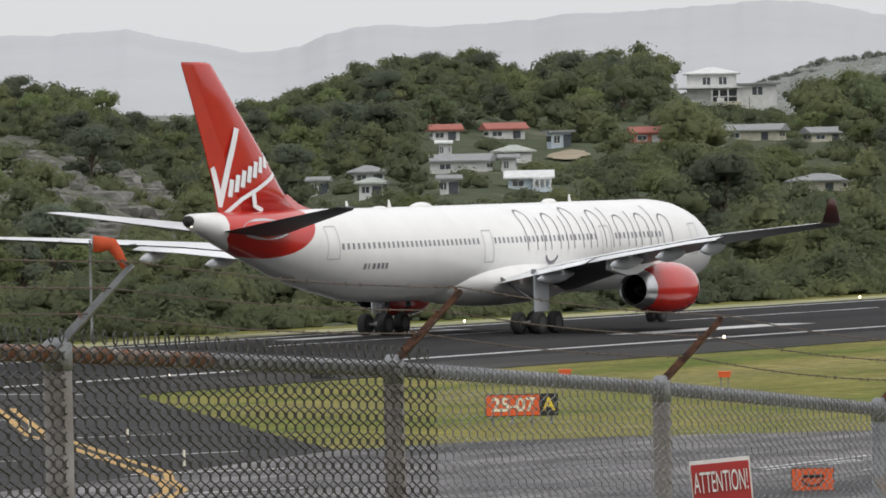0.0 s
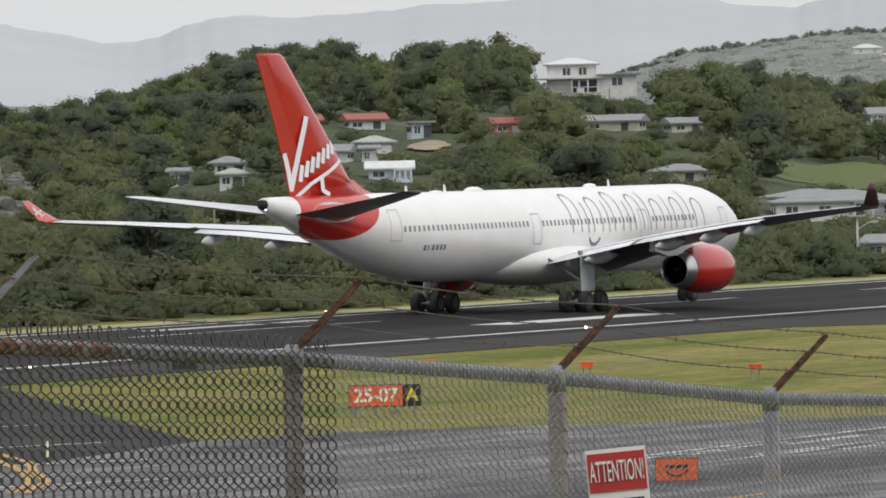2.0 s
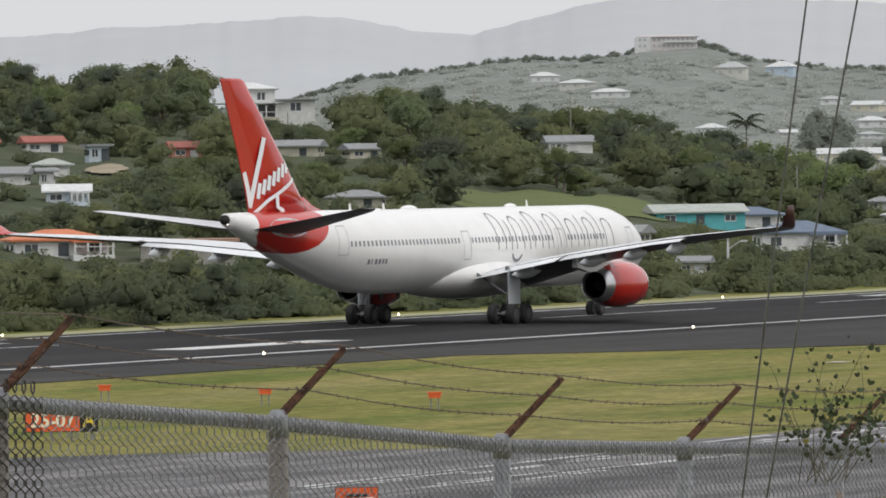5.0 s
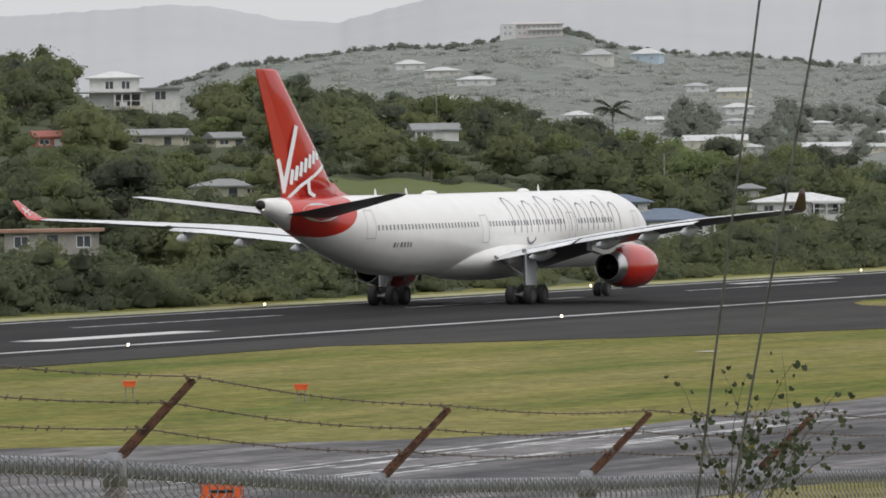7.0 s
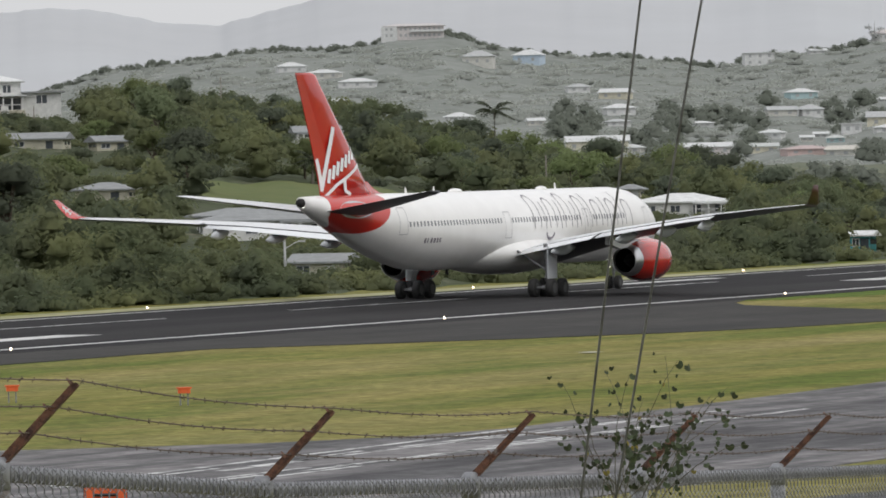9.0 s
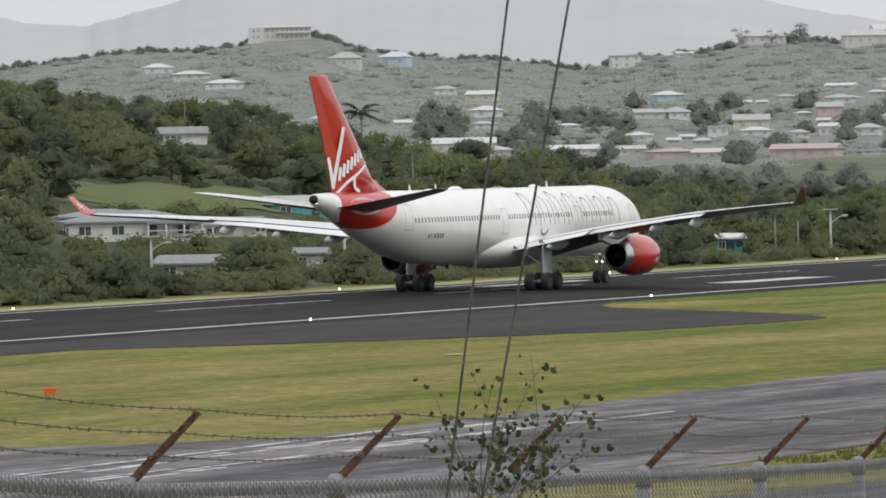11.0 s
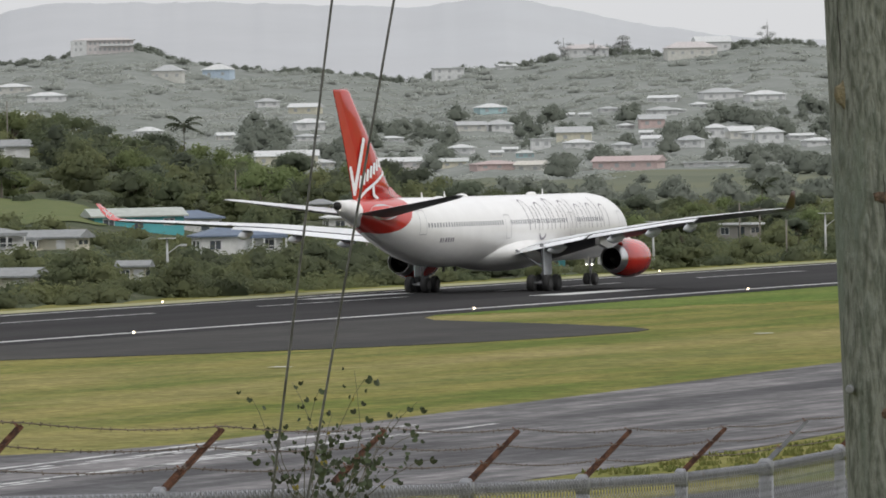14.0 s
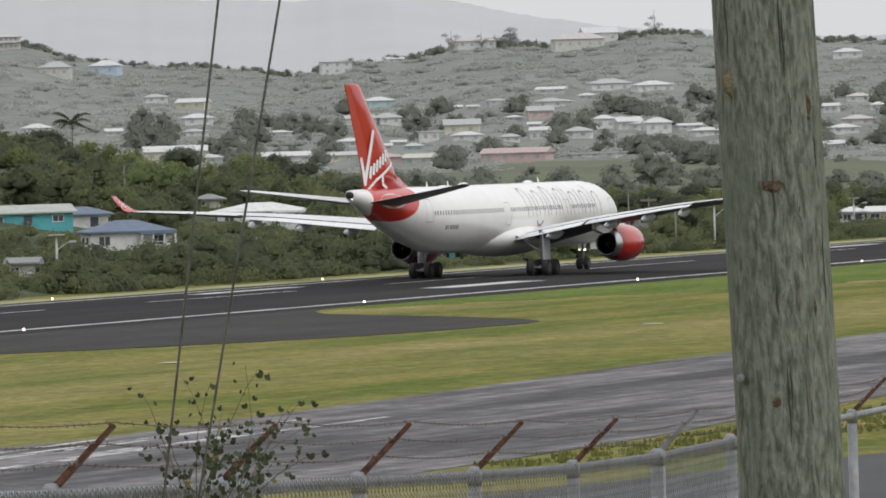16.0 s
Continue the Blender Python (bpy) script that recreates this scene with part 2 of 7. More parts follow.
tagged(strip("taxiway", [(-200, 60, 124), (120, 62, 124), (160, 74, 124.5), (170, 79, 125), (177, 82.5, 125), (190, 83.6, 125.5), (204, 83.4, 126.5), (213, 83.3, 129.5), (219.5, 83.2, 129.2), (226, 83.2, 127.6), (231, 83.3, 123.5), (234, 83.4, 118), (238, 83.5, 112.5), (243, 83.6, 109.2), (250, 84.2, 108.0), (256, 84.8, 108.4), (282, 86.2, 109.8), (305, 86.6, 111.2), (340, 87, 113.6), (366, 87.4, 114.8), (420, 88, 116.5), (900, 90, 122)], 0.016, TAXIWAY),
       "damp grey asphalt taxiway with worn markings", "taxiway", kind="structure")
tagged(strip("service_road", [(-200, 40, 59.5), (120, 45, 61.5), (150, 48, 72.5), (166, 50, 74.9), (180, 50, 76.8), (200, 50, 76.0), (230, 48, 70), (300, 30, 52), (420, 5, 25)], 0.008, APRON), "dark asphalt service road below the bank", "road", kind="structure")
tagged(strip("taxiway_link", [(124.6, -200, 191), (126, -200, 203), (129.2, -200, 219.5), (138.5, -200, 231), (150, -200, 246), (161, -200, 260), (172, -200, 274.5), (178, -200, 283), (181, -200, 290), (183.2, -200, 302)], 0.026, LINK, True),
       "newly laid dark asphalt link to the runway", "taxiway", kind="structure")


def lush_edge():
    """Greener, longer grass beside the runway, with a ragged edge."""
    rng = random.Random(52)
    rows = [(450, 182.0, 183.2)]
    for i in range(150):
        x = 452 + i * 3.0
        low = 183.0 - min(24.0, (x - 450) * 0.30) + 2.6 * math.sin(x * 0.045) + rng.uniform(-3.2, 3.2)
        rows.append((x, min(low, 182.4), 183.2))
    return rows


tagged(strip("lush_grass", lush_edge(), 0.004, LUSH, thick=0.03), "strip of longer bright green grass beside the runway", "grass", kind="structure")


def stripe(name, x0, x1, y0, y1, mat, z=0.034, slant=0.0):
    v = [(x0, y0, z), (x1, y0 + slant, z), (x1, y1 + slant, z), (x0, y1, z)]
    v += [(a, b, z - 0.004) for a, b, _ in v]
    ob = mesh_object(name, v, [(0, 1, 2, 3), (0, 4, 5, 1), (1, 5, 6, 2), (2, 6, 7, 3), (3, 7, 4, 0)], mat)
    return tagged(ob, kind="structure")


stripe("edge_line", 282, 2600, 187.0, 187.9, LINE)
stripe("edge_line", 282, 2600, 222.4, 223.0, LINE)
for x in (372, 534, 696, 858):
    for y, wide, shift in ((198.0 if x == 372 else 199.0, 1.5, -1.0 if x == 372 else -4.0), (218.2, 0.9, -7.0)):
        stripe("touchdown_mark", x + shift, x + shift + 21.5, y - wide, y + wide, LINE)
for x in range(302, 1600, 50):
    stripe("centre_line", x, x + 30, MID - 0.25, MID + 0.25, WORN)
for k in range(4):
    stripe("threshold_bar", 262, 284, 186.5 + k * 3.4, 188.6 + k * 3.4, LINE)


# ---- hills ----
def profile(knots):
    a = np.array(knots)
    order = np.argsort(a[:, 0])
    return lambda az: np.interp(az, a[order, 0], a[order, 1])


NEAR_CREST = profile([(52, 0.75), (40, 0.95), (34.2, 0.80), (32.96, 0.78), (32.8, 0.80), (32.5, 0.70), (32.24, 0.65), (32.0, 0.47), (31.75, 0.42), (31.61, 0.52), (31.36, 0.56), (30.97, 0.61), (30.59, 0.71), (30.21, 0.86), (30.02, 0.93), (29.74, 0.90),
                      (29.43, 0.94), (29.08, 0.88), (28.8, 0.85), (28.5, 0.85), (28.16, 0.89), (27.7, 0.87), (27.5, 0.68), (26.54, 0.60), (25.96, 0.64), (25.38, 0.49), (24.39, 0.47), (23.93, 0.33), (23.47, 0.18), (23.04, 0.08), (22.19, 0.0),
                      (21.52, -0.12), (20.5, -0.20), (19.4, -0.22), (18.9, -0.27), (18.3, -0.22), (17, -0.25), (10, -0.35), (0, -0.4)])
FAR_CREST = profile([(50, 0.5), (34, 0.5), (28, 0.5), (26.74, 0.73), (26.54, 0.80), (25.6, 0.91), (24.79, 0.96), (24.4, 0.99), (24.3, 1.03), (23.84, 1.03), (23.63, 0.99), (23.51, 0.93), (22.66, 0.85), (22.21, 0.83),
                     (21.63, 0.74), (21.22, 0.84), (20.68, 0.85), (20.46, 0.88), (19.92, 0.92), (19.15, 0.94), (18.68, 0.98), (18, 0.93), (16.94, 0.85), (12, 0.8), (0, 0.6)])
MOUNTAIN = profile([(60, 0.95), (45, 1.05), (36, 1.10), (32.95, 1.13), (32.68, 1.11), (32.37, 1.145), (32.05, 1.15), (31.79, 1.10), (31.52, 1.05), (31.16, 0.96), (30.87, 0.955), (30.68, 0.985), (30.49, 1.075), (30.25, 1.14),
                    (29.97, 1.15), (29.64, 1.12), (29.26, 1.147), (28.89, 1.155), (28.57, 1.205), (28.34, 1.19), (27.9, 1.22), (27.4, 1.25), (27.13, 1.27), (26.67, 1.26), (26.1, 1.15), (25.61, 1.11), (24.78, 1.33), (24.2, 1.38), (23.79, 1.37), (23.15, 1.36), (22.65, 1.33),
                    (21.53, 1.29), (20.85, 1.37), (20.18, 1.20), (19.7, 1.11), (19.06, 1.0), (16, 0.8), (8, 0.6), (0, 0.5)])


def foot(az):
    return min(234.5 / math.sin(radians(max(az, 9.0))), 1050.0)


def near_height(az, r):
    f = foot(az)
    c = max(1050.0, f + 260)
    top = EYE[2] + math.tan(radians(float(NEAR_CREST(az)))) * c - 5.0
    p = (r - f) / (c - f)
    if p <= 0:
        return -0.5
    if p > 1:
        return max(top - (r - c) * 0.05, 1.0)
    return top * (0.55 * p + 0.45 * p * p * (3 - 2 * p)) + 0.5 * noise.noise(Vector((az * 3, r * 0.02, 0)))


def far_height(az, r):
    p = min(max((r - 1500) / 1300.0, 0), 1)
    top = EYE[2] + math.tan(radians(float(FAR_CREST(az)))) * 2800 - 2.4
    z = -1 + (top + 1) * (0.35 * p + 0.65 * p ** 1.6)
    if r > 2800:
        z = top - (r - 2800) * 0.03
    q = polar(az, r)
    return z + (2.0 * noise.noise(Vector((az * 1.2, r * 0.004, 3))) + 0.8 * noise.noise(Vector((q.x * 0.10, q.y * 0.10, 5))) + 0.5 * noise.noise(Vector((q.x * 0.24, q.y * 0.24, 9)))) * min(p * 4, 1)


def mountain_height(az, r):
    p = min(max((r - 3400) / 1200.0, 0), 1)
    ridge = 0.028 * noise.noise(Vector((az * 2.1, 4, 0))) + 0.012 * noise.noise(Vector((az * 7.0, 8, 0))) + 0.006 * noise.noise(Vector((az * 22.0, 2, 0)))
    top = EYE[2] + math.tan(radians(float(MOUNTAIN(az)) + ridge)) * 4600
    spur = noise.noise(Vector((az * 1.3 + p * 0.5, 7, 0))) + 0.5 * noise.noise(Vector((az * 3.1 - p * 0.7, p * 2.0, 11)))
    return -2 + (top + 2) * p ** 1.2 + 2 * spur * p * (1 - p) * 3


def hill(name, height, azimuths, radii, mat, label):
    verts, faces = [], []
    for r in radii:
        for a in azimuths:
            verts.append(polar(a, r, height(a, r)))
    n = len(azimuths)
    for j in range(len(radii) - 1):
        for i in range(n - 1):
            faces.append((j * n + i + 1, j * n + i, (j + 1) * n + i, (j + 1) * n + i + 1))
    ob = mesh_object(name, verts, faces, mat, smooth=True)
    return tagged(ob, label, "hill", kind="structure")


HILLSIDE = material("scrubby_hillside", (0.078, 0.090, 0.050), 0.95, second=(0.052, 0.063, 0.036), scale=0.4, detail=10, third=(0.125, 0.120, 0.085), third_scale=0.12, third_range=(0.56, 0.66),
                    bump=0.8, bump_scale=1.2, spec=0.1)
# Pale greyed colours carry the haze over the far slope and mountains.
FAR_WOOD = material("hazed_wooded_slope", (0.236, 0.248, 0.230), 0.95, second=(0.196, 0.210, 0.190), scale=0.11, detail=5, contrast=(0.36, 0.62), third=(0.252, 0.263, 0.246), third_scale=0.009,
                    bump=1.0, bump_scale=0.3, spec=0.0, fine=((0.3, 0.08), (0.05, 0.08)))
RANGE = material("hazed_mountain_range", (0.452, 0.459, 0.470), 1.0, second=(0.436, 0.443, 0.454), scale=0.012, detail=8, third=(0.464, 0.476, 0.488), third_scale=0.004, spec=0.0, bump=0.5, bump_scale=0.03)
hill("hill_near", near_height, np.arange(2, 60, 0.12), np.concatenate([np.arange(340, 1300, 14.0), [1400, 1600, 1900]]), HILLSIDE, "scrub-covered hill with open rocky soil patches")
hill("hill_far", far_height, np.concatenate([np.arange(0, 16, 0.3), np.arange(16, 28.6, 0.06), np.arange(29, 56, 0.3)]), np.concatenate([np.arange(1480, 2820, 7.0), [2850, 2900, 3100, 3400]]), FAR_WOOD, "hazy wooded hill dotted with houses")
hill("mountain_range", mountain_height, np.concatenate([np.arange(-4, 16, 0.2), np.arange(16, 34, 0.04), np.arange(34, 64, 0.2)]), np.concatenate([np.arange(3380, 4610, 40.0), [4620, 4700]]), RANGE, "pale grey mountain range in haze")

# ---- the airliner: origin on the ground between the main wheels, nose towards +x, its left side towards +y ----
WHITE = material("white_aircraft_paint", (0.80, 0.79, 0.77), 0.30, second=(0.75, 0.74, 0.72), scale=0.6, detail=4, spec=0.5, coat=0.4)
SILVER = material("bare_metal_lip", (0.62, 0.62, 0.63), 0.28, metal=0.9, second=(0.5, 0.5, 0.5), scale=3.0)
RED = material("glossy_red_aircraft_paint", (0.50, 0.022, 0.012), 0.2, second=(0.44, 0.019, 0.011), scale=0.7, spec=0.5, coat=0.5)
WINGGREY = material("grey_wing_paint", (0.50, 0.52, 0.54), 0.4, second=(0.44, 0.46, 0.48), scale=0.8, stretch=(0.4, 1, 1))
WINGTOP = material("pale_wing_paint", (0.66, 0.67, 0.68), 0.35, second=(0.58, 0.59, 0.60), scale=0.8, stretch=(0.4, 1, 1))
# Grey underside paint, darkened so that its shade is in the colour.
WINGSHADE = material("shade_darkened_lower_wing_grey", (0.085, 0.088, 0.10), 0.45, second=(0.12, 0.122, 0.13), scale=0.9, stretch=(0.4, 1, 1))
FLAPWHITE = material("pale_flap_paint", (0.76, 0.77, 0.78), 0.35, second=(0.68, 0.70, 0.71), scale=0.8)
SOOT = material("dark_nozzle_metal", (0.018, 0.017, 0.016), 0.6, metal=0.4, second=(0.03, 0.028, 0.026), scale=4.0)
RUBBER = material("black_tyre_rubber", (0.014, 0.014, 0.014), 0.8, second=(0.026, 0.025, 0.024), scale=6.0)
STEEL = material("grey_gear_steel", (0.27, 0.27, 0.28), 0.45, metal=0.5, second=(0.16, 0.16, 0.16), scale=4.0)
HUBGREY = material("dark_wheel_hub", (0.09, 0.09, 0.09), 0.6, metal=0.4, second=(0.06, 0.06, 0.06), scale=6.0)
GLASSDARK = material("dark_cabin_window", (0.20, 0.21, 0.22), 0.15, second=(0.25, 0.26, 0.27), scale=5.0)
SEAM = material("grey_door_outline", (0.50, 0.50, 0.50), 0.6, second=(0.44, 0.44, 0.44), scale=2.0)
MARK = material("dark_grey_purple_lettering", (0.16, 0.145, 0.17), 0.4, second=(0.20, 0.185, 0.21), scale=3.0)
PLUM = material("dark_winglet_paint", (0.06, 0.010, 0.010), 0.4, second=(0.045, 0.009, 0.009), scale=2.0)
LAMP = material("lit_lamp_glass", (1.0, 0.80, 0.58), 0.3, emit=4.0)
WHITELAMP = material("lit_white_lamp_glass", (1.0, 0.93, 0.82), 0.3, emit=4.0)

STATION = np.array([0, 0.25, 0.7, 1.4, 2.5, 4, 6, 8, 25, 42, 46, 50, 54, 58, 61, 62.6, 63.1])
HALF = np.array([0.03, 0.55, 0.98, 1.45, 1.95, 2.40, 2.72, 2.82, 2.82, 2.82, 2.73, 2.40, 1.90, 1.28, 0.80, 0.52, 0.42])
AXIS = np.array([4.30, 4.33, 4.38, 4.50, 4.70, 4.88, 5.0, 5.05, 5.05, 5.05, 5.16, 5.52, 6.02, 6.62, 7.08, 7.34, 7.42])
NOSE = 32.05


def body_at(s):
    """Radius and axis height at a station, rounded between the stations."""
    return float(np.interp(s, STATION, HALF)), float(np.interp(s, STATION, AXIS))


def skin(s, z_or_angle, side=-1, out=0.0, by_angle=False):
    """A point on the fuselage skin at a station; side -1 is the right-hand side."""
    r, c = body_at(s)
    a = z_or_angle if by_angle else math.asin(max(-0.999, min(0.999, (z_or_angle - c) / r)))
    r += out
    return Vector((NOSE - s, side * r * math.cos(a), c + r * math.sin(a)))


def skin_patch(bm, s0, s1, z0, z1, side=-1, out=0.012, lean=0.0, n=3):
    """A thin plate laid on the skin between two stations and heights."""
    grid = [[bm.verts.new(skin(s0 + (s1 - s0) * i / n + lean * j / n, z0 + (z1 - z0) * j / n, side, out)) for j in range(n + 1)] for i in range(n + 1)]
    for i in range(n):
        for j in range(n):
            bm.faces.new((grid[i][j], grid[i + 1][j], grid[i + 1][j + 1], grid[i][j + 1]))
    return bm


def skin_stroke(bm, path, width, side=-1, out=0.014):
    """A thin painted stroke along (station, height) points on the skin."""
    fine = []
    for (a, b), (c, e) in zip(path, path[1:]):
        n = max(1, int(math.hypot(c - a, e - b) / 0.16))
        fine += [(a + (c - a) * k / n, b + (e - b) * k / n) for k in range(n)]
    path = fine + [path[-1]]
    left, right = [], []
    for i, (s, z) in enumerate(path):
        s2, z2 = path[min(i + 1, len(path) - 1)]
        s1, z1 = path[max(i - 1, 0)]
        d = Vector((s2 - s1, z2 - z1)).normalized() * width / 2
        left.append(bm.verts.new(skin(s - d.y, z + d.x, side, out)))
        right.append(bm.verts.new(skin(s + d.y, z - d.x, side, out)))
    for i in range(len(path) - 1):
        bm.faces.new((left[i], left[i + 1], right[i + 1], right[i]))


def two_colour_body():
    """White fuselage paint with a rounded red field below the fin."""
    m = WHITE.copy()
    m.name = "white_paint_with_red_tail_field"
    n, l = m.node_tree.nodes, m.node_tree.links
    b = n["Principled BSDF"]
    old = b.inputs["Base Color"].links[0].from_socket
    place = n.new("ShaderNodeTexCoord")
    xyz = n.new("ShaderNodeSeparateXYZ")
    l.new(place.outputs["Object"], xyz.inputs[0])

    def calc(op, a, c):
        k = n.new("ShaderNodeMath")
        k.operation = op
        for i, q in enumerate((a, c)):
            if isinstance(q, (int, float)):
                k.inputs[i].default_value = q
            else:
                l.new(q, k.inputs[i])
        return k.outputs[0]

    u = calc("DIVIDE", calc("SUBTRACT", xyz.outputs[0], NOSE - 56.4), 4.7)
    w = calc("DIVIDE", calc("SUBTRACT", xyz.outputs[2], 8.1), 2.95)
    inside = calc("LESS_THAN", calc("ADD", calc("MULTIPLY", u, u), calc("MULTIPLY", w, w)), 1.0)
    ahead = calc("GREATER_THAN", xyz.outputs[0], NOSE - 60.2)
    mix = n.new("ShaderNodeMixRGB")
    l.new(calc("MULTIPLY", inside, ahead), mix.inputs["Fac"])
    l.new(old, mix.inputs["Color1"])
    mix.inputs["Color2"].default_value = (0.50, 0.022, 0.012, 1)
    l.new(mix.outputs[0], b.inputs["Base Color"])
    return m


def aerofoil(chord, thick, n=9):
    """Points round a wing section, (distance behind the leading edge, height)."""
    up, low = [], []
    for i in range(n + 1):
        x = 0.5 * (1 - math.cos(math.pi * i / n))
        t = 5 * thick * (0.2969 * math.sqrt(x) - 0.126 * x - 0.3516 * x * x + 0.2843 * x ** 3 - 0.1015 * x ** 4)
        up.append((x * chord, t * chord * 0.95))
        low.append((x * chord, -t * chord * 1.05))
    return up + low[-2:0:-1]


def wing_surface(sections, side, upright=False, upto=1.0, rise=0.0):
    """Loft through (span, leading station, chord, height, thickness) sections."""
    rings = []
    for y, s, c, z, t in sections:
        pts = aerofoil(c * upto, t / upto)
        if upright:
            rings.append([Vector((NOSE - s - a, b, z)) for a, b in pts])
        else:
            rings.append([Vector((NOSE - s - a, side * y, z + b + rise * (a - c))) for a, b in pts])
    return loft(rings)


def shade_below(ob):
    """Underside shade put into the colour: dark grey on faces that look down or back."""
    ob.data.materials.append(WINGSHADE)
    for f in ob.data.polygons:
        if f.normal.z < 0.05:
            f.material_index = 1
    return ob


def make_airliner():
    plane = empty("airliner", Matrix.Translation((375, 211.76, 0)), "white and red twin-engine wide-body airliner rolling along the runway", "airplane")
    body_mat = two_colour_body()
    # fuselage
    rings = []
    for s in np.concatenate([np.linspace(0, 2.5, 8), np.linspace(3, 8, 8), np.linspace(10, 42, 18), np.linspace(43, 63.1, 26)]):
        r, c = body_at(s)
        rings.append([Vector((NOSE - s, r * math.cos(q), c + r * math.sin(q))) for q in np.linspace(0, 2 * math.pi, 49)[:-1]])
    fus = part("fuselage", loft(rings), body_mat, plane, "white fuselage with a red field at the tail", smooth=True)
    tail = tube([(NOSE - 63.0, 0, 7.41), (NOSE - 63.35, 0, 7.44)], [0.34, 0.30], 16)
    part("exhaust_pipe", tail, SOOT, plane, "dark auxiliary power exhaust", smooth=True)
    # belly fairing
    rings = []
    for k in np.linspace(0, 1, 22):
        s = 18.0 + 20.5 * k
        g = math.sin(math.pi * k) ** 0.45 if 0 < k < 1 else 0.0
        rings.append([Vector((NOSE - s, (2.2 + 1.05 * g) * math.cos(q) * (0.15 + 0.85 * g), 3.25 + (0.25 + 1.35 * g) * math.sin(q))) for q in np.linspace(0, 2 * math.pi, 33)[:-1]])
    part("belly_fairing", loft(rings), WHITE, plane, smooth=True)
    # fin and rudder
    fin = [(0, 51.2, 8.6, 7.55, 0.085), (0, 53.1, 7.25, 9.3, 0.085), (0, 55.3, 6.0, 11.6, 0.085), (0, 58.2, 4.35, 14.3, 0.085), (0, 60.35, 3.2, 16.35, 0.085), (0, 60.9, 2.6, 16.5, 0.05)]
    finob = part("fin", wing_surface(fin, 1, True, 0.72), RED, plane, "red tail fin with white painted strokes", smooth=True)
    rudder = []
    for _, s, c, z, t in fin:
        a, w = s + c * 0.725, c * 0.024
        rudder.append([Vector((NOSE - a, w, z)), Vector((NOSE - s - c, 0.03, z)), Vector((NOSE - s - c, -0.03, z)), Vector((NOSE - a, -w, z))])
    part("rudder", loft(rudder), RED, plane, "red rudder")
    dorsal = [[Vector((NOSE - s, w, z)) for w, z in ((0.28 * k, 7.6), (0.16 * k + 0.02, 7.8 + hgt), (-0.16 * k - 0.02, 7.8 + hgt), (-0.28 * k, 7.6))]
              for s, k, hgt in ((48.6, 0.3, 0.02), (50.0, 0.7, 0.16), (51.2, 1.0, 0.45), (52.4, 1.1, 1.0), (53.6, 1.0, 1.0))]
    part("dorsal_fillet", loft(dorsal), RED, plane, "red fillet ahead of the fin", smooth=True)
    # white strokes on both faces of the fin
    def fin_face(s, z, side):
        le = float(np.interp(z, [7.55, 9.3, 11.6, 14.3, 16.35], [51.2, 53.1, 55.3, 58.2, 60.35]))
        ch = float(np.interp(z, [7.55, 9.3, 11.6, 14.3, 16.35], [8.6, 7.25, 6.0, 4.35, 3.2]))
        s = min(max(s, le + 0.12), le + ch - 0.06)
        x = min(max((s - le) / ch, 0.02), 0.999)
        t = 5 * 0.085 * (0.2969 * math.sqrt(x) - 0.126 * x - 0.3516 * x * x + 0.2843 * x ** 3 - 0.1015 * x ** 4)
        return Vector((NOSE - s, side * (t * ch * 1.12 + 0.035), z))

    paint = material("white_tail_paint", (0.82, 0.82, 0.82), 0.3, second=(0.76, 0.76, 0.76), scale=2.0)
    # one tall tick, a slanting row of plain blocks and a sweep below them
    strokes = [([(61.8, 9.9), (61.45, 10.4), (61.0, 9.3), (60.75, 8.2)], 0.34), ([(60.75, 8.2), (59.9, 10.6), (59.05, 12.7)], 0.34)]
    strokes += [([(59.75 - 0.62 * k, 8.75 + 0.27 * k), (59.55 - 0.62 * k, 9.75 + 0.25 * k)], 0.27) for k in range(8)]
    strokes += [([(60.3, 7.75), (58.6, 8.6), (56.6, 9.3), (54.4, 10.2)], 0.24), ([(57.4, 9.0), (57.3, 8.2), (56.5, 7.9)], 0.26)]
    strokes = [([(s - 0.9, z) for s, z in path], width) for path, width in strokes]
    for side in (-1, 1):
        for path, width in strokes:
            bm = bmesh.new()
            fine = []
            for (a, b), (c, e) in zip(path, path[1:]):
                fine += [(a + (c - a) * k / 5, b + (e - b) * k / 5) for k in range(5)]
            fine.append(path[-1])
            lo, hi = [], []
            for i, (s, z) in enumerate(fine):
                d = (Vector(fine[min(i + 1, len(fine) - 1)]) - Vector(fine[max(i - 1, 0)])).normalized() * width
                lo.append(bm.verts.new(fin_face(s - d.y * 0.8, z + d.x * 0.5, side)))
                hi.append(bm.verts.new(fin_face(s + d.y * 0.8, z - d.x * 0.5, side)))
            for i in range(len(fine) - 1):
                bm.faces.new((lo[i], lo[i + 1], hi[i + 1], hi[i]))
            part("painted_stroke", bm, paint, finob)
    # tailplane
    for side in (-1, 1):
        t = part("tailplane", wing_surface([(0.6, 54.0, 6.6, 6.75, 0.10), (1.6, 54.7, 6.1, 6.9, 0.10), (9.2, 60.3, 2.6, 8.0, 0.09), (9.7, 61.0, 2.1, 8.08, 0.07)], side, False, 1.0, 0.03), WINGTOP, plane,
                 "swept tailplane, pale above, with dark shade painted below", smooth=True)
        shade_below(t)
        plate = bmesh.new()
        for i in range(20):
            q = 2 * math.pi * i / 20
            plate.verts.new(skin(56.9 + 2.2 * math.cos(q), 6.85 + 0.62 * math.sin(q), side, 0.02))
        plate.verts.ensure_lookup_table()
        plate.faces.new(plate.verts)
        part("root_plate", plate, SILVER, t, "bare metal plate round the tailplane root")
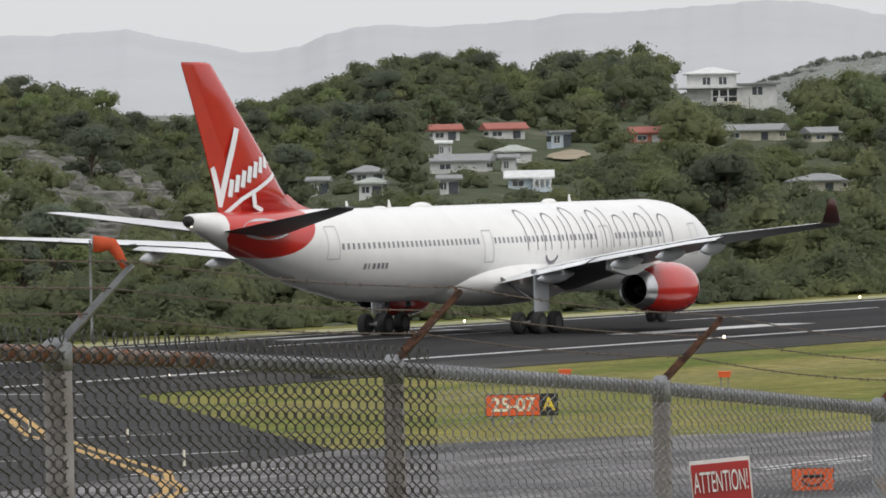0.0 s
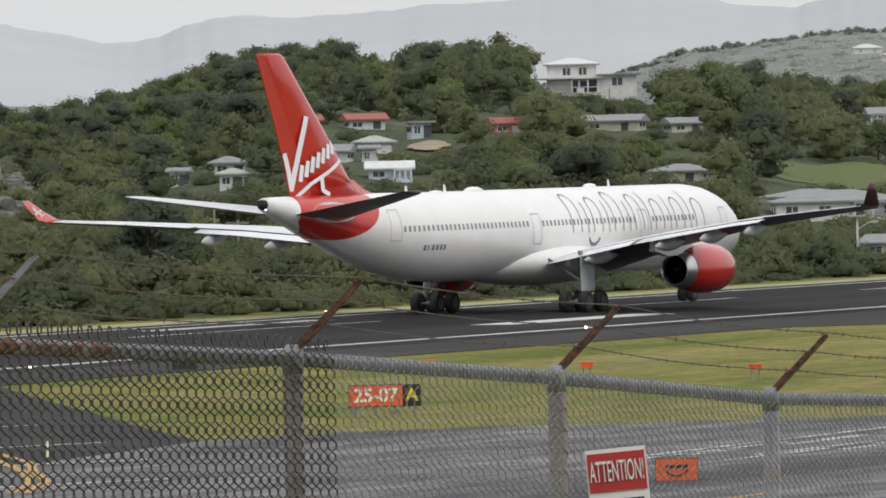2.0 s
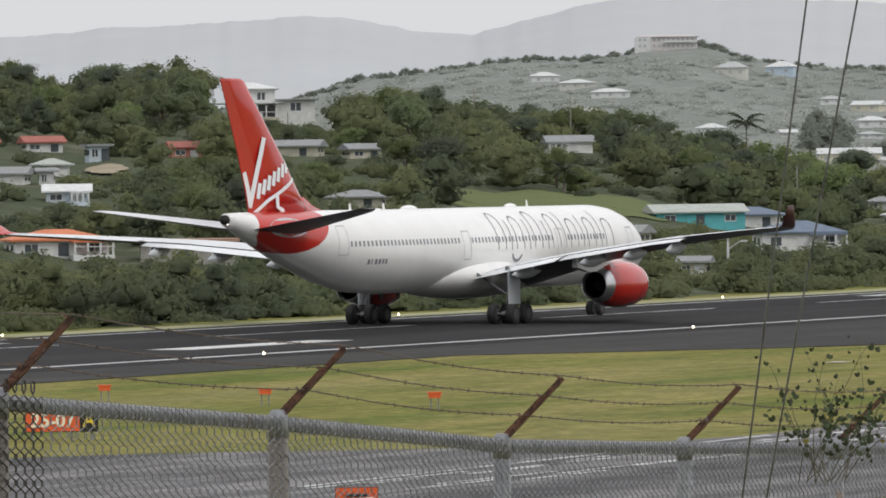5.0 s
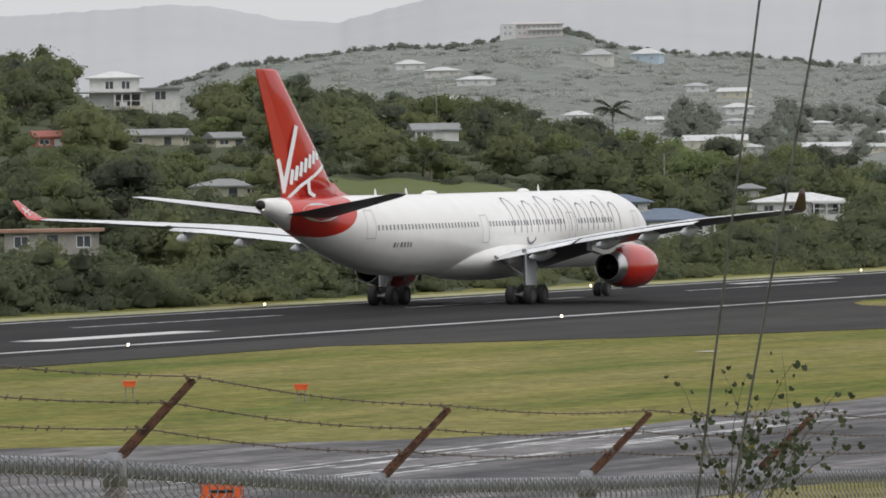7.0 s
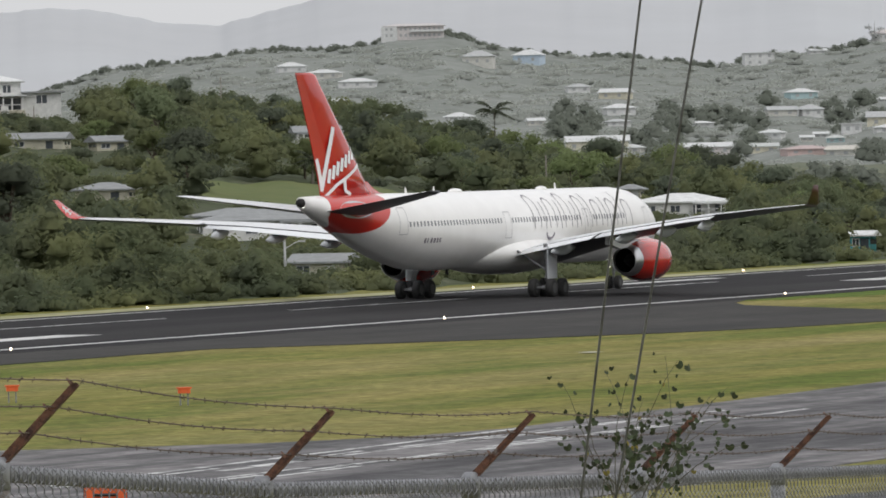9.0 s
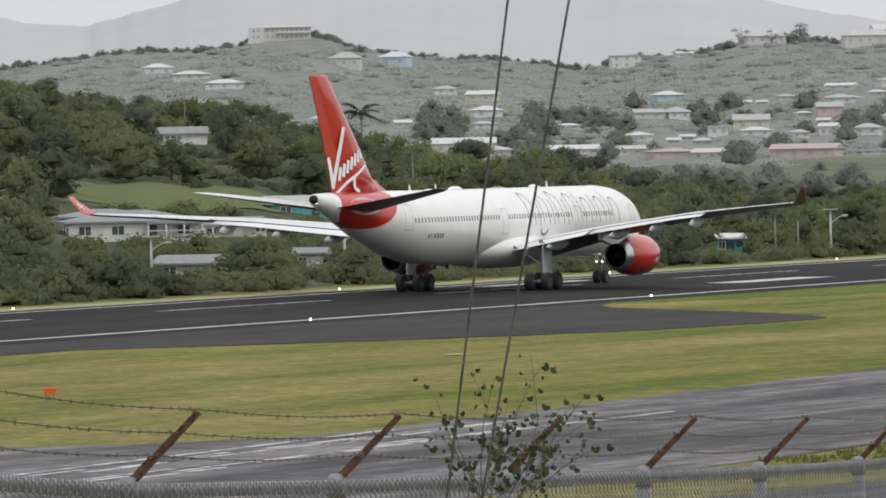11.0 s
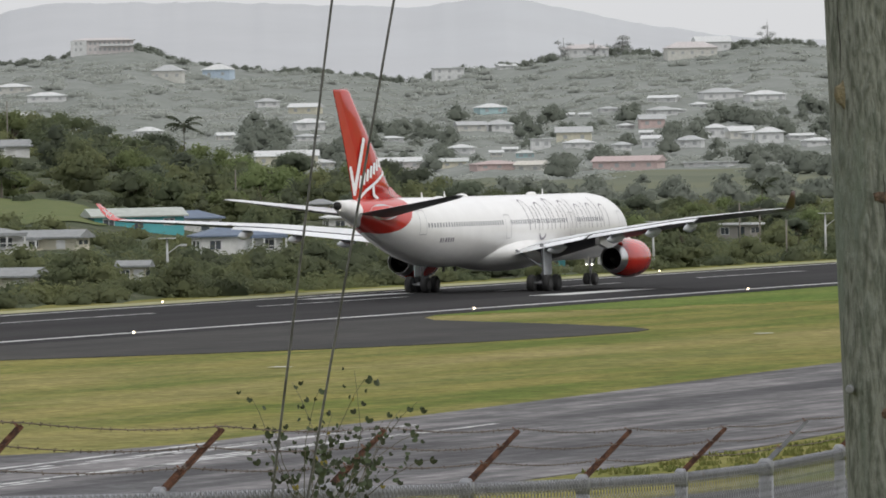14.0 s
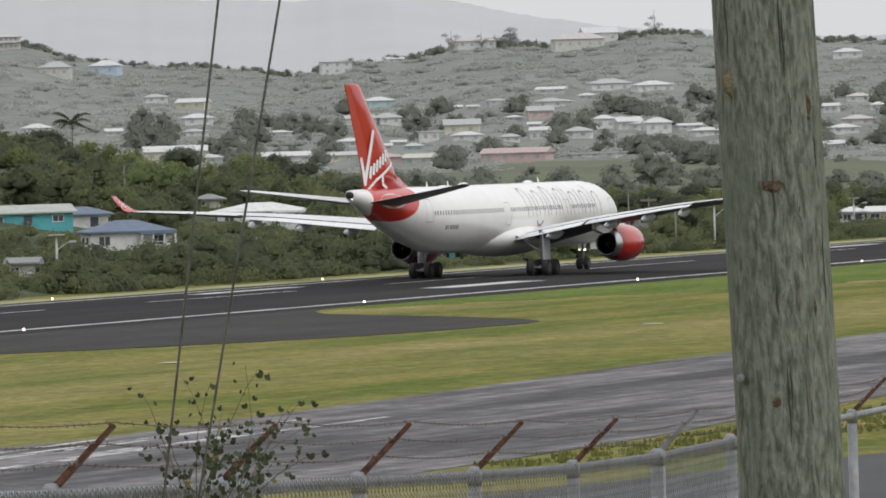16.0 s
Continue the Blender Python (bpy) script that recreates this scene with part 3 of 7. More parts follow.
    # wings
    for side in (-1, 1):
        secs = [(2.0, 19.4, 12.6, 3.45, 0.125), (2.9, 20.0, 12.2, 3.62, 0.125), (9.4, 24.4, 8.4, 4.66, 0.115), (18.0, 30.3, 5.6, 5.66, 0.105), (25.5, 35.6, 3.7, 6.22, 0.10), (28.9, 38.2, 2.7, 6.44, 0.10)]
        wing = part("wing", wing_surface(secs, side, False, 0.80, 0.022), WINGTOP, plane, "swept wing, pale above, with dark shade painted on the grey below", smooth=True)
        shade_below(wing)
        # trailing surfaces: inner flap, outer flap, aileron
        for name, y0, y1, droop, back in (("inner_flap", 3.0, 9.2, 10, 0.35), ("outer_flap", 9.5, 20.2, 10, 0.30), ("inner_aileron", 20.5, 24.3, 0, 0.05), ("outer_aileron", 24.4, 28.6, 0, 0.0)):
            rings = []
            for y in np.linspace(y0, y1, 5):
                s = float(np.interp(y, [q[0] for q in secs], [q[1] for q in secs]))
                c = float(np.interp(y, [q[0] for q in secs], [q[2] for q in secs]))
                z = float(np.interp(y, [q[0] for q in secs], [q[3] for q in secs]))
                root = Vector((NOSE - s - c * 0.79 - back * c * 0.08, side * y, z + 0.02 - 0.004 * c - (0.10 if "flap" in name else 0.0)))
                turn = Matrix.Rotation(radians(-droop), 3, "Y")
                rings.append([root + turn @ Vector((-a, 0, b)) for a, b in aerofoil(c * 0.225, 0.10, 6)])
            shade_below(part(name, loft(rings), FLAPWHITE, wing, "pale trailing-edge surface", smooth=True))
        # dark strips stand in for shade in the slot between upper skin and flaps
        slot = []
        for y in (3.0, 9.3, 14.8, 20.3):
            t0, c, z = (float(np.interp(y, [q[0] for q in secs], [q[k] for q in secs])) for k in (1, 2, 3))
            x = NOSE - t0 - c * 0.80
            slot.append([Vector((x, side * y, z - 0.07 - 0.007 * c)), Vector((x - 0.03, side * y, z - 0.07 - 0.007 * c)), Vector((x - 0.03, side * y, z + 0.03 - 0.007 * c)), Vector((x, side * y, z + 0.03 - 0.007 * c))])
        part("flap_slot", loft(slot), SOOT, wing, "dark strip painted as the shaded gap ahead of the flaps")
        # flap track fairings
        for y, ln in ((6.2, 4.6), (11.8, 4.2), (15.6, 3.8), (19.4, 3.2)):
            s = float(np.interp(y, [q[0] for q in secs], [q[1] + q[2] for q in secs]))
            z = float(np.interp(y, [q[0] for q in secs], [q[3] for q in secs]))
            rings = []
            for k in np.linspace(0, 1, 9):
                g = (math.sin(math.pi * min(max(k, 0.02), 0.98)) ** 0.7)
                rings.append([Vector((NOSE - (s - ln + 0.9 + ln * k), side * y + 0.26 * g * math.cos(q), z - 0.58 - 0.25 * k + (0.42 * g) * math.sin(q))) for q in np.linspace(0, 2 * math.pi, 13)[:-1]])
            part("flap_track_fairing", loft(rings), WINGGREY, wing, smooth=True)
        # winglet
        wl_sec = [(28.9, 38.2, 2.7, 6.42, 0.10), (29.3, 38.9, 2.3, 6.55, 0.09), (29.75, 40.1, 1.55, 7.2, 0.08), (30.1, 41.1, 0.85, 7.85, 0.07)]
        rings = []
        for i, (y, s, c, z, t) in enumerate(wl_sec):
            lean = radians((8, 40, 62, 66)[i])
            rings.append([Vector((NOSE - s - a, side * (y - b * math.sin(lean)), z + b * math.cos(lean))) for a, b in aerofoil(c, t)])
        part("winglet", loft(rings), RED if side > 0 else PLUM, wing, "red winglet" if side > 0 else "dark red winglet", smooth=True)
        if side > 0:
            mark = bmesh.new()
            for p0, p1, wd in (((40.3, 7.15), (41.3, 6.95), 0.10), ((40.6, 6.85), (41.2, 7.35), 0.10), ((40.2, 6.9), (40.8, 6.75), 0.09)):
                pts = []
                for s0, z0 in (p0, p1):
                    yy = float(np.interp(z0, [6.42, 6.55, 7.2, 7.85], [28.9, 29.3, 29.75, 30.1])) - 0.09
                    pts += [Vector((NOSE - s0, yy, z0 - wd)), Vector((NOSE - s0, yy, z0 + wd))]
                mark.faces.new([mark.verts.new(q) for q in (pts[0], pts[1], pts[3], pts[2])])
            part("winglet_mark", mark, paint, wing, "small white painted mark")
        # engine
        def ring(s, r, dz=0.0):
            return [Vector((NOSE - s - 2.2, side * 9.37 + 1.04 * r * math.cos(q), 2.50 + dz + 1.04 * r * math.sin(q))) for q in np.linspace(0, 2 * math.pi, 41)[:-1]]
        eng = part("engine", loft([ring(s, r) for s, r in ((18.95, 1.16), (18.85, 1.24), (18.95, 1.33), (19.4, 1.44), (20.4, 1.52), (21.6, 1.53), (22.8, 1.42), (23.75, 1.20), (24.0, 1.13))], False), RED, plane,
                   "glossy red engine cowling", smooth=True)
        part("nozzle_lip", loft([ring(s, r) for s, r in ((23.98, 1.14), (24.5, 1.02), (24.95, 0.93), (24.98, 0.89), (24.4, 0.88))], False), SILVER, eng, "pale metal nozzle ring", smooth=True)
        part("inlet_lip", loft([ring(s, r) for s, r in ((19.1, 1.355), (18.83, 1.30), (18.78, 1.24), (18.86, 1.18), (19.3, 1.14))], False), SILVER, eng, "bare metal inlet lip", smooth=True)
        part("duct", loft([ring(s, r) for s, r in ((24.8, 0.88), (23.2, 0.95), (22.0, 1.0), (20.2, 1.12), (19.0, 1.14))], False), SOOT, eng, "dark exhaust duct", smooth=True)
        part("fan_disc", loft([ring(s, r) for s, r in ((21.7, 1.09), (21.9, 1.09))], True), SOOT, eng)
        part("exhaust_cone", loft([ring(s, r) for s, r in ((22.2, 0.6), (23.6, 0.45), (24.5, 0.2), (24.9, 0.03))], True), SOOT, eng, smooth=True)
        pyl = [[Vector((NOSE - s, side * 9.37 + w, z)) for w, z in ((-0.22, z0), (0.22, z0), (0.16, z1), (-0.16, z1))] for s, z0, z1 in ((22.4, 3.85, 4.05), (24.0, 3.75, 4.5), (26.0, 3.5, 4.6), (28.3, 3.4, 4.6), (30.2, 3.75, 4.4))]
        part("pylon", loft(pyl), WHITE, eng, smooth=False)
    # cabin windows and doors
    for side in (-1, 1):
        for s in [11.0 + 0.533 * k for k in range(77)]:
            if any(abs(s - q) < 0.85 for q in (18.2, 33.2, 50.8)):
                continue
            bm = bmesh.new()
            skin_patch(bm, s - 0.12, s + 0.12, 5.50, 5.86, side, 0.012, n=2)
            part("window", bm, GLASSDARK, fus)
        for s in (6.2, 18.2, 33.2, 50.8):
            c = body_at(s)[1]
            bm = bmesh.new()
            for a, b in (((s - 0.55, c - 0.65), (s + 0.55, c - 0.65)), ((s + 0.55, c - 0.65), (s + 0.55, c + 1.25)), ((s + 0.55, c + 1.25), (s - 0.55, c + 1.25)), ((s - 0.55, c + 1.25), (s - 0.55, c - 0.65))):
                skin_stroke(bm, [(a[0] + (b[0] - a[0]) * k / 6, a[1] + (b[1] - a[1]) * k / 6) for k in range(7)], 0.07, side)
            part("door_outline", bm, SEAM, fus, "fine grey outline of a cabin door")
        # registration shown as plain bars
        for k, w in enumerate((0.30, 0.16, 0.30, 0.30, 0.30, 0.30)):
            bm = bmesh.new()
            skin_patch(bm, 47.7 - k * 0.44 - w * 0.9, 47.7 - k * 0.44, 4.30, 4.64, side, 0.012, n=2)
            part("registration_bar", bm, MARK, fus)
        # large airline title shown as plain thin strokes and loops
        def loop(s, z, rs, rz, a0=0, a1=360):
            return [(s + rs * math.cos(radians(q)), z + rz * math.sin(radians(q))) for q in np.linspace(a0, a1, 25)]
        bars = []
        # slim upright hoops and plain posts, of uneven height, stand for the title
        at = 28.4
        for k in range(13):
            tall = (7.45, 6.95, 7.2, 7.0, 7.5, 6.9, 7.3)[k % 7]
            if k % 2 == 1:
                bars += [[(at - 0.3, 4.95), (at - 0.3, 5.7), (at - 0.3, tall - 0.5), (at - 0.3, tall)]]
                at -= 1.0
            else:
                bars += [[(at - 0.1, 5.0), (at - 0.1, tall - 0.5)] + [(at - 0.7 + 0.6 * math.cos(q), tall - 0.5 + 0.5 * math.sin(q)) for q in np.linspace(0.2, 2.94, 9)] + [(at - 1.3, tall - 0.5), (at - 1.3, 5.0)]]
                at -= 1.95
        for path in bars:
            bm = bmesh.new()
            skin_stroke(bm, path, 0.095, side)
            part("title_stroke", bm, MARK, fus, "thin dark painted stroke")
    bm = bmesh.new()
    skin_stroke(bm, [(25.3 + 0.75 * math.cos(radians(q)), 4.75 - 0.55 * math.sin(radians(q))) for q in range(10, 175, 12)], 0.2)
    part("title_stroke", bm, MARK, fus, "thick dark hook-shaped stroke")
    # domes and aerials
    for s, ln, hgt in ((36.5, 2.6, 0.28), (20.5, 1.6, 0.26), (41.5, 1.2, 0.12)):
        rings = [[Vector((NOSE - s - ln * (k - 0.5), 0.45 * math.sin(math.pi * min(max(k, 0.03), 0.97)) * math.cos(q), 7.84 + hgt * math.sin(math.pi * min(max(k, 0.03), 0.97)) ** 0.6 * max(math.sin(q), -0.2))) for q in np.linspace(0, 2 * math.pi, 17)[:-1]] for k in np.linspace(0, 1, 9)]
        part("aerial_dome", loft(rings), WHITE, plane, smooth=True)
    for s in (17.5, 40.0, 45.0):
        part("blade_aerial", loft([[Vector((NOSE - s - a, b, 7.8)) for a, b in ((0, 0), (0.25, 0.04), (0.5, 0), (0.25, -0.04))], [Vector((NOSE - s - 0.25 - a, b, 8.32)) for a, b in ((0, 0), (0.1, 0.02), (0.2, 0), (0.1, -0.02))]]), WHITE, plane)
    for s in (41.0, 38.5):
        part("drain_mast", box(NOSE - s, NOSE - s + 0.4, -0.05, 0.05, 1.85, 2.3), SOOT, plane)
    # landing gear
    def wheel(parent, x, y, r, w):
        hub = empty("wheel", Matrix.Translation((x, y, r)))
        hub.parent = parent
        prof = [(-w, r * 0.62), (-w, r * 0.88), (-w * 0.72, r * 0.98), (0, r), (w * 0.72, r * 0.98), (w, r * 0.88), (w, r * 0.62)]
        part("tyre", loft([[Vector((q * math.cos(a), yy, q * math.sin(a))) for a in np.linspace(0, 2 * math.pi, 29)[:-1]] for yy, q in prof]), RUBBER, hub, smooth=True)
        rim = loft([[Vector((q * math.cos(a), yy, q * math.sin(a))) for a in np.linspace(0, 2 * math.pi, 17)[:-1]] for yy, q in ((-w - 0.01, r * 0.3), (-w - 0.012, r * 0.55), (w + 0.012, r * 0.55), (w + 0.01, r * 0.3))])
        for k in range(6):
            a = k * math.pi / 3
            tube([(r * 0.42 * math.cos(a), -w - 0.03, r * 0.42 * math.sin(a)), (r * 0.42 * math.cos(a), w + 0.03, r * 0.42 * math.sin(a))], 0.04, 6, rim)
        part("rim", rim, HUBGREY, hub)
        WHEELS.append((hub, x, y, r))

    for side in (-1, 1):
        gear = empty("main_gear", Matrix.Translation((0, side * 5.34, 0)), "main landing gear with a four-wheel bogie")
        gear.parent = plane
        leg = tube([(0, 0, 0.75), (0, 0, 1.9)], 0.13, 14)
        tube([(0, 0, 1.7), (0, -side * 0.15, 3.9)], 0.16, 14, leg)
        tube([(0.15, 0, 1.7), (1.6, -side * 0.5, 3.6)], 0.09, 8, leg)
        tube([(0, 0, 1.9), (0, -side * 2.4, 3.4)], 0.09, 8, leg)
        tube([(-0.2, 0, 0.9), (-0.5, 0, 1.4), (-0.2, 0, 1.9)], 0.07, 8, leg)
        part("gear_leg", leg, STEEL, gear, smooth=False)
        beam = tube([(-1.0, 0, 0.72), (0, 0, 0.78), (1.0, 0, 0.72)], 0.16, 12)
        for x in (-0.99, 0.99):
            tube([(x, -0.72, 0.7), (x, 0.72, 0.7)], 0.1, 10, beam)
        part("bogie_beam", beam, STEEL, gear)
        part("gear_door", box(-0.85, 0.95, side * 0.30, side * 0.36, 1.35, 3.7), WINGGREY, gear, "grey landing gear door", bevel=0.02)
        for x in (-0.99, 0.99):
            for y in (-0.7, 0.7):
                wheel(gear, x, y, 0.69, 0.26)
    gear = empty("nose_gear", Matrix.Translation((25.5, 0, 0)), "nose landing gear with two wheels")
    gear.parent = plane
    leg = tube([(0, 0, 0.5), (-0.1, 0, 2.4)], 0.10, 12)
    tube([(0, -0.3, 0.53), (0, 0.3, 0.53)], 0.08, 10, leg)
    tube([(0, 0, 1.2), (1.4, 0, 2.4)], 0.07, 8, leg)
    part("gear_leg", leg, STEEL, gear)
    for y in (-0.36, 0.36):
        wheel(gear, 0, y, 0.53, 0.19)
    for side in (-1, 1):
        part("gear_door", box(0.3, 2.6, side * 0.55, side * 0.6, 1.75, 2.45), WHITE, gear, "white nose gear door")
    for y, z in ((-0.25, 1.75), (0.25, 1.75)):
        part("taxi_lamp", tube([(-0.3, y, z), (-0.22, y, z)], 0.065, 10), WHITELAMP, gear, "lit white lamp on the leg")
    part("tail_lamp", tube([(NOSE - 63.2, -0.22, 7.12), (NOSE - 63.26, -0.22, 7.12)], 0.03, 8), WHITELAMP, plane, "small lit tail lamp")
    return plane


WHEELS = []
AIRLINER = make_airliner()

# ---- boundary fence on the bank ----
GALV = material("weathered_galvanised_steel", (0.285, 0.293, 0.308), 0.55, metal=0.3, second=(0.20, 0.205, 0.215), scale=9.0, third=(0.24, 0.17, 0.12), third_scale=4.0, third_range=(0.64, 0.72), bump=0.2, bump_scale=60)
RUSTY = material("rusted_steel", (0.165, 0.078, 0.046), 0.85, second=(0.07, 0.036, 0.026), scale=26.0, contrast=(0.42, 0.58), third=(0.26, 0.24, 0.22), third_scale=7.0, third_range=(0.63, 0.7), bump=0.4, bump_scale=90)
WIRE = material("dull_fence_wire", (0.075, 0.073, 0.07), 0.7, metal=0.2, second=(0.045, 0.042, 0.04), scale=8.0)
PALEWIRE = material("galvanised_fence_wire", (0.235, 0.24, 0.255), 0.6, metal=0.15, second=(0.15, 0.152, 0.165), scale=8.0)
BARB = material("rusty_barbed_wire", (0.12, 0.085, 0.065), 0.8, second=(0.08, 0.06, 0.05), scale=12.0)
STAINED = material("rust_stained_rail", (0.34, 0.32, 0.30), 0.7, metal=0.2, second=(0.22, 0.085, 0.035), scale=11.0, contrast=(0.42, 0.55), third=(0.17, 0.10, 0.07), third_scale=5.0, bump=0.3, bump_scale=60)
DULL = material("brown_weathered_post", (0.20, 0.185, 0.165), 0.8, metal=0.1, second=(0.12, 0.10, 0.085), scale=8.0, third=(0.27, 0.26, 0.25), third_scale=4.0, bump=0.3, bump_scale=60)
FENCE_DIR = Vector((math.cos(radians(10)), math.sin(radians(10)), 0))
FENCE_OUT = Vector((FENCE_DIR.y, -FENCE_DIR.x, 0))


def rail_height(k):
    return float(np.interp(k, [-4, 0, 1, 2, 3, 4, 6, 7, 8, 9, 14], [10.165, 9.637, 9.487, 9.307, 9.104, 8.972, 8.722, 8.602, 8.494, 8.417, 8.2]))


def fence_point(k, up=0.0, out=0.0):
    p = Vector((13.53, 9.09, 0)) + FENCE_DIR * 3.05 * k + FENCE_OUT * out
    p.z = rail_height(k) + up
    return p


def make_fence():
    fence = empty("chain_link_fence", Matrix.Identity(4), "galvanised chain-link fence with rusty barbed-wire arms on a bank", "fence")
    for k in range(-2, 15):
        p = fence_point(k)
        big = 0.036 if k not in (0, 9) else 0.045
        post = part("post", tube([p - Vector((0, 0, 2.35)), p + Vector((0, 0, 0.02))], big, 14), DULL if k < 3 else GALV, fence, smooth=True)
        part("post_cap", tube([p + Vector((0, 0, -0.05)), p + Vector((0, 0, 0.03)), p + Vector((0, 0, 0.05))], [big * 1.06, big * 1.06, big * 0.6], 14), GALV, post, smooth=True)
        mat = GALV if k in (0, 9) else RUSTY
        a, b = fence_point(k, 0.0), fence_point(k, 0.265, 0.265)
        arm = bmesh.new()
        up = Vector((0, 0, 0.02)) - FENCE_OUT * 0.02
        w = FENCE_DIR * 0.012
        # an angle-iron arm: a broad flange, and a side flange cut back in steps where the strands pass
        steps = ((0.0, 1.2), (0.37, 1.2), (0.375, 1.05), (0.67, 1.05), (0.675, 0.9), (0.94, 0.9), (1.0, 0.6))
        for inner, rise in ((-1.0, 0.0), (0.75, 1.0)):
            rings = []
            for f, wide in steps:
                o = a + (b - a) * f
                t = up * (0.15 + rise * (wide - 0.2))
                rings.append([o + w * inner * wide, o + w * wide, o + w * wide + t, o + w * inner * wide + t])
            loft(rings, True, arm)
        part("wire_arm", arm, mat, post, "rusted angle-iron arm" if mat is RUSTY else "galvanised arm")
        for f in (0.38, 0.68, 0.97):
            c = a + (b - a) * f + up * 0.6
            part("wire_clip", tube([c - w * 1.5, c + up * 0.9, c + w * 1.5], 0.0035, 5), RUSTY, post)
    # top rail
    for k0, k1 in [(-2, -1), (-1, 0), (0, 0.42), (0.42, 1)] + [(k, k + 1) for k in range(1, 14)]:
        part("top_rail", tube([fence_point(k0), fence_point(k1)], 0.026, 12), STAINED if k1 < 0.5 else GALV, fence, smooth=True)
    # barbed wire: three strands with barbs
    for share in (0.38, 0.68, 0.98):
        wire = bmesh.new()
        pts = []
        for j in range(-2 * 6, 14 * 6 + 1):
            k = j / 6
            sag = -0.020 * math.sin(math.pi * (k % 1))
            pts.append(fence_point(k, 0.265 * share + 0.022 + sag, 0.265 * share))
        tube(pts, 0.0023, 5, wire)
        part("barbed_strand", wire, BARB, fence)
        barbs = bmesh.new()
        rng = random.Random(int(share * 100))
        for j in range(int(14 * 3.05 / 0.125)):
            k = -2 + j * 0.125 / 3.05 + rng.uniform(-0.004, 0.004)
            c = fence_point(k, 0.265 * share + 0.022 - 0.020 * math.sin(math.pi * (k % 1)), 0.265 * share)
            for _ in range(2):
                v = Vector((rng.uniform(-1, 1), rng.uniform(-1, 1), rng.uniform(-1, 1))).normalized() * 0.0095
                tube([c - v, c + v], 0.0015, 4, barbs)
        part("barb", barbs, BARB, fence)["kind"] = "stuff"
    # chain-link mesh: woven zigzag wires hung from the rail, with a short upright bend where two wires hook into each other
    pitch, drop = 0.088, 0.084
    verts, faces = [], []
    rad = 0.0034

    def bar(p, q):
        d = (q - p).normalized()
        s = d.cross(FENCE_OUT).normalized() * rad
        o = FENCE_OUT * rad
        b = len(verts)
        for e in (p, q):
            verts.extend((e + s, e + o, e - s, e - o))
        for i in range(4):
            faces.append((b + i, b + (i + 1) % 4, b + 4 + (i + 1) % 4, b + 4 + i))

    half = 0.5 * pitch / 3.05
    old = True
    k0 = -1.5
    while k0 < 11.5:
        if old and k0 > 1.1:
            # the old, darkened stretch ends here; the rest is newer, paler and finer
            mesh_object("mesh_wire", verts, faces, WIRE, fence, label="dark weathered chain-link wires")["kind"] = "stuff"
            verts, faces = [], []
            rad, old = 0.0020, False
        top = 0.036 if old else 0.034
        rows = 18 if k0 < 3.5 else 9
        for side, out in ((1, 0.032), (-1, 0.036)):
            at = [fence_point(k0 - side * half, top, out)]
            for r in range(rows):
                e = side * half * (-1 if r % 2 == 0 else 1)
                z0 = top - r * drop / 2
                at += [fence_point(k0 + e * 0.92, z0 - drop * 0.10, out), fence_point(k0 - e * 0.92, z0 - drop * 0.40, out)]
            for p, q in zip(at[1:], at[2:]):
                bar(p, q)
        # the wire ends are bent into a knuckle above the rail
        if old:
            turn = [fence_point(k0 - half + 0.42 * half * math.sin(q), 0.056 - 0.022 * math.cos(q), 0.034) for q in np.linspace(0, 2 * math.pi, 8)]
            for p, q in zip(turn, turn[1:]):
                bar(p, q)
        else:
            # over the rail the finer wires show as close slanting turns
            for u in (-0.5, 0.5):
                bar(fence_point(k0 + u * half, -0.034, 0.030), fence_point(k0 + (u + 0.35) * half, 0.030, 0.022))
        k0 += pitch / 3.05
    mesh_object("mesh_wire", verts, faces, PALEWIRE, fence, label="pale galvanised chain-link wires")["kind"] = "stuff"
    return fence


make_fence()

# ---- utility pole with guy wires ----
POLEWOOD = material("greenish_weathered_pole_wood", (0.235, 0.247, 0.212), 0.95, second=(0.105, 0.115, 0.092), scale=70.0, detail=10, contrast=(0.42, 0.62), third=(0.165, 0.192, 0.155), third_scale=9.0,
                    third_range=(0.48, 0.66), bump=0.7, bump_scale=70, stretch=(1, 1, 0.24), spec=0.15)
CABLE = material("dark_steel_cable", (0.20, 0.20, 0.205), 0.5, metal=0.3, second=(0.09, 0.09, 0.09), scale=20.0)


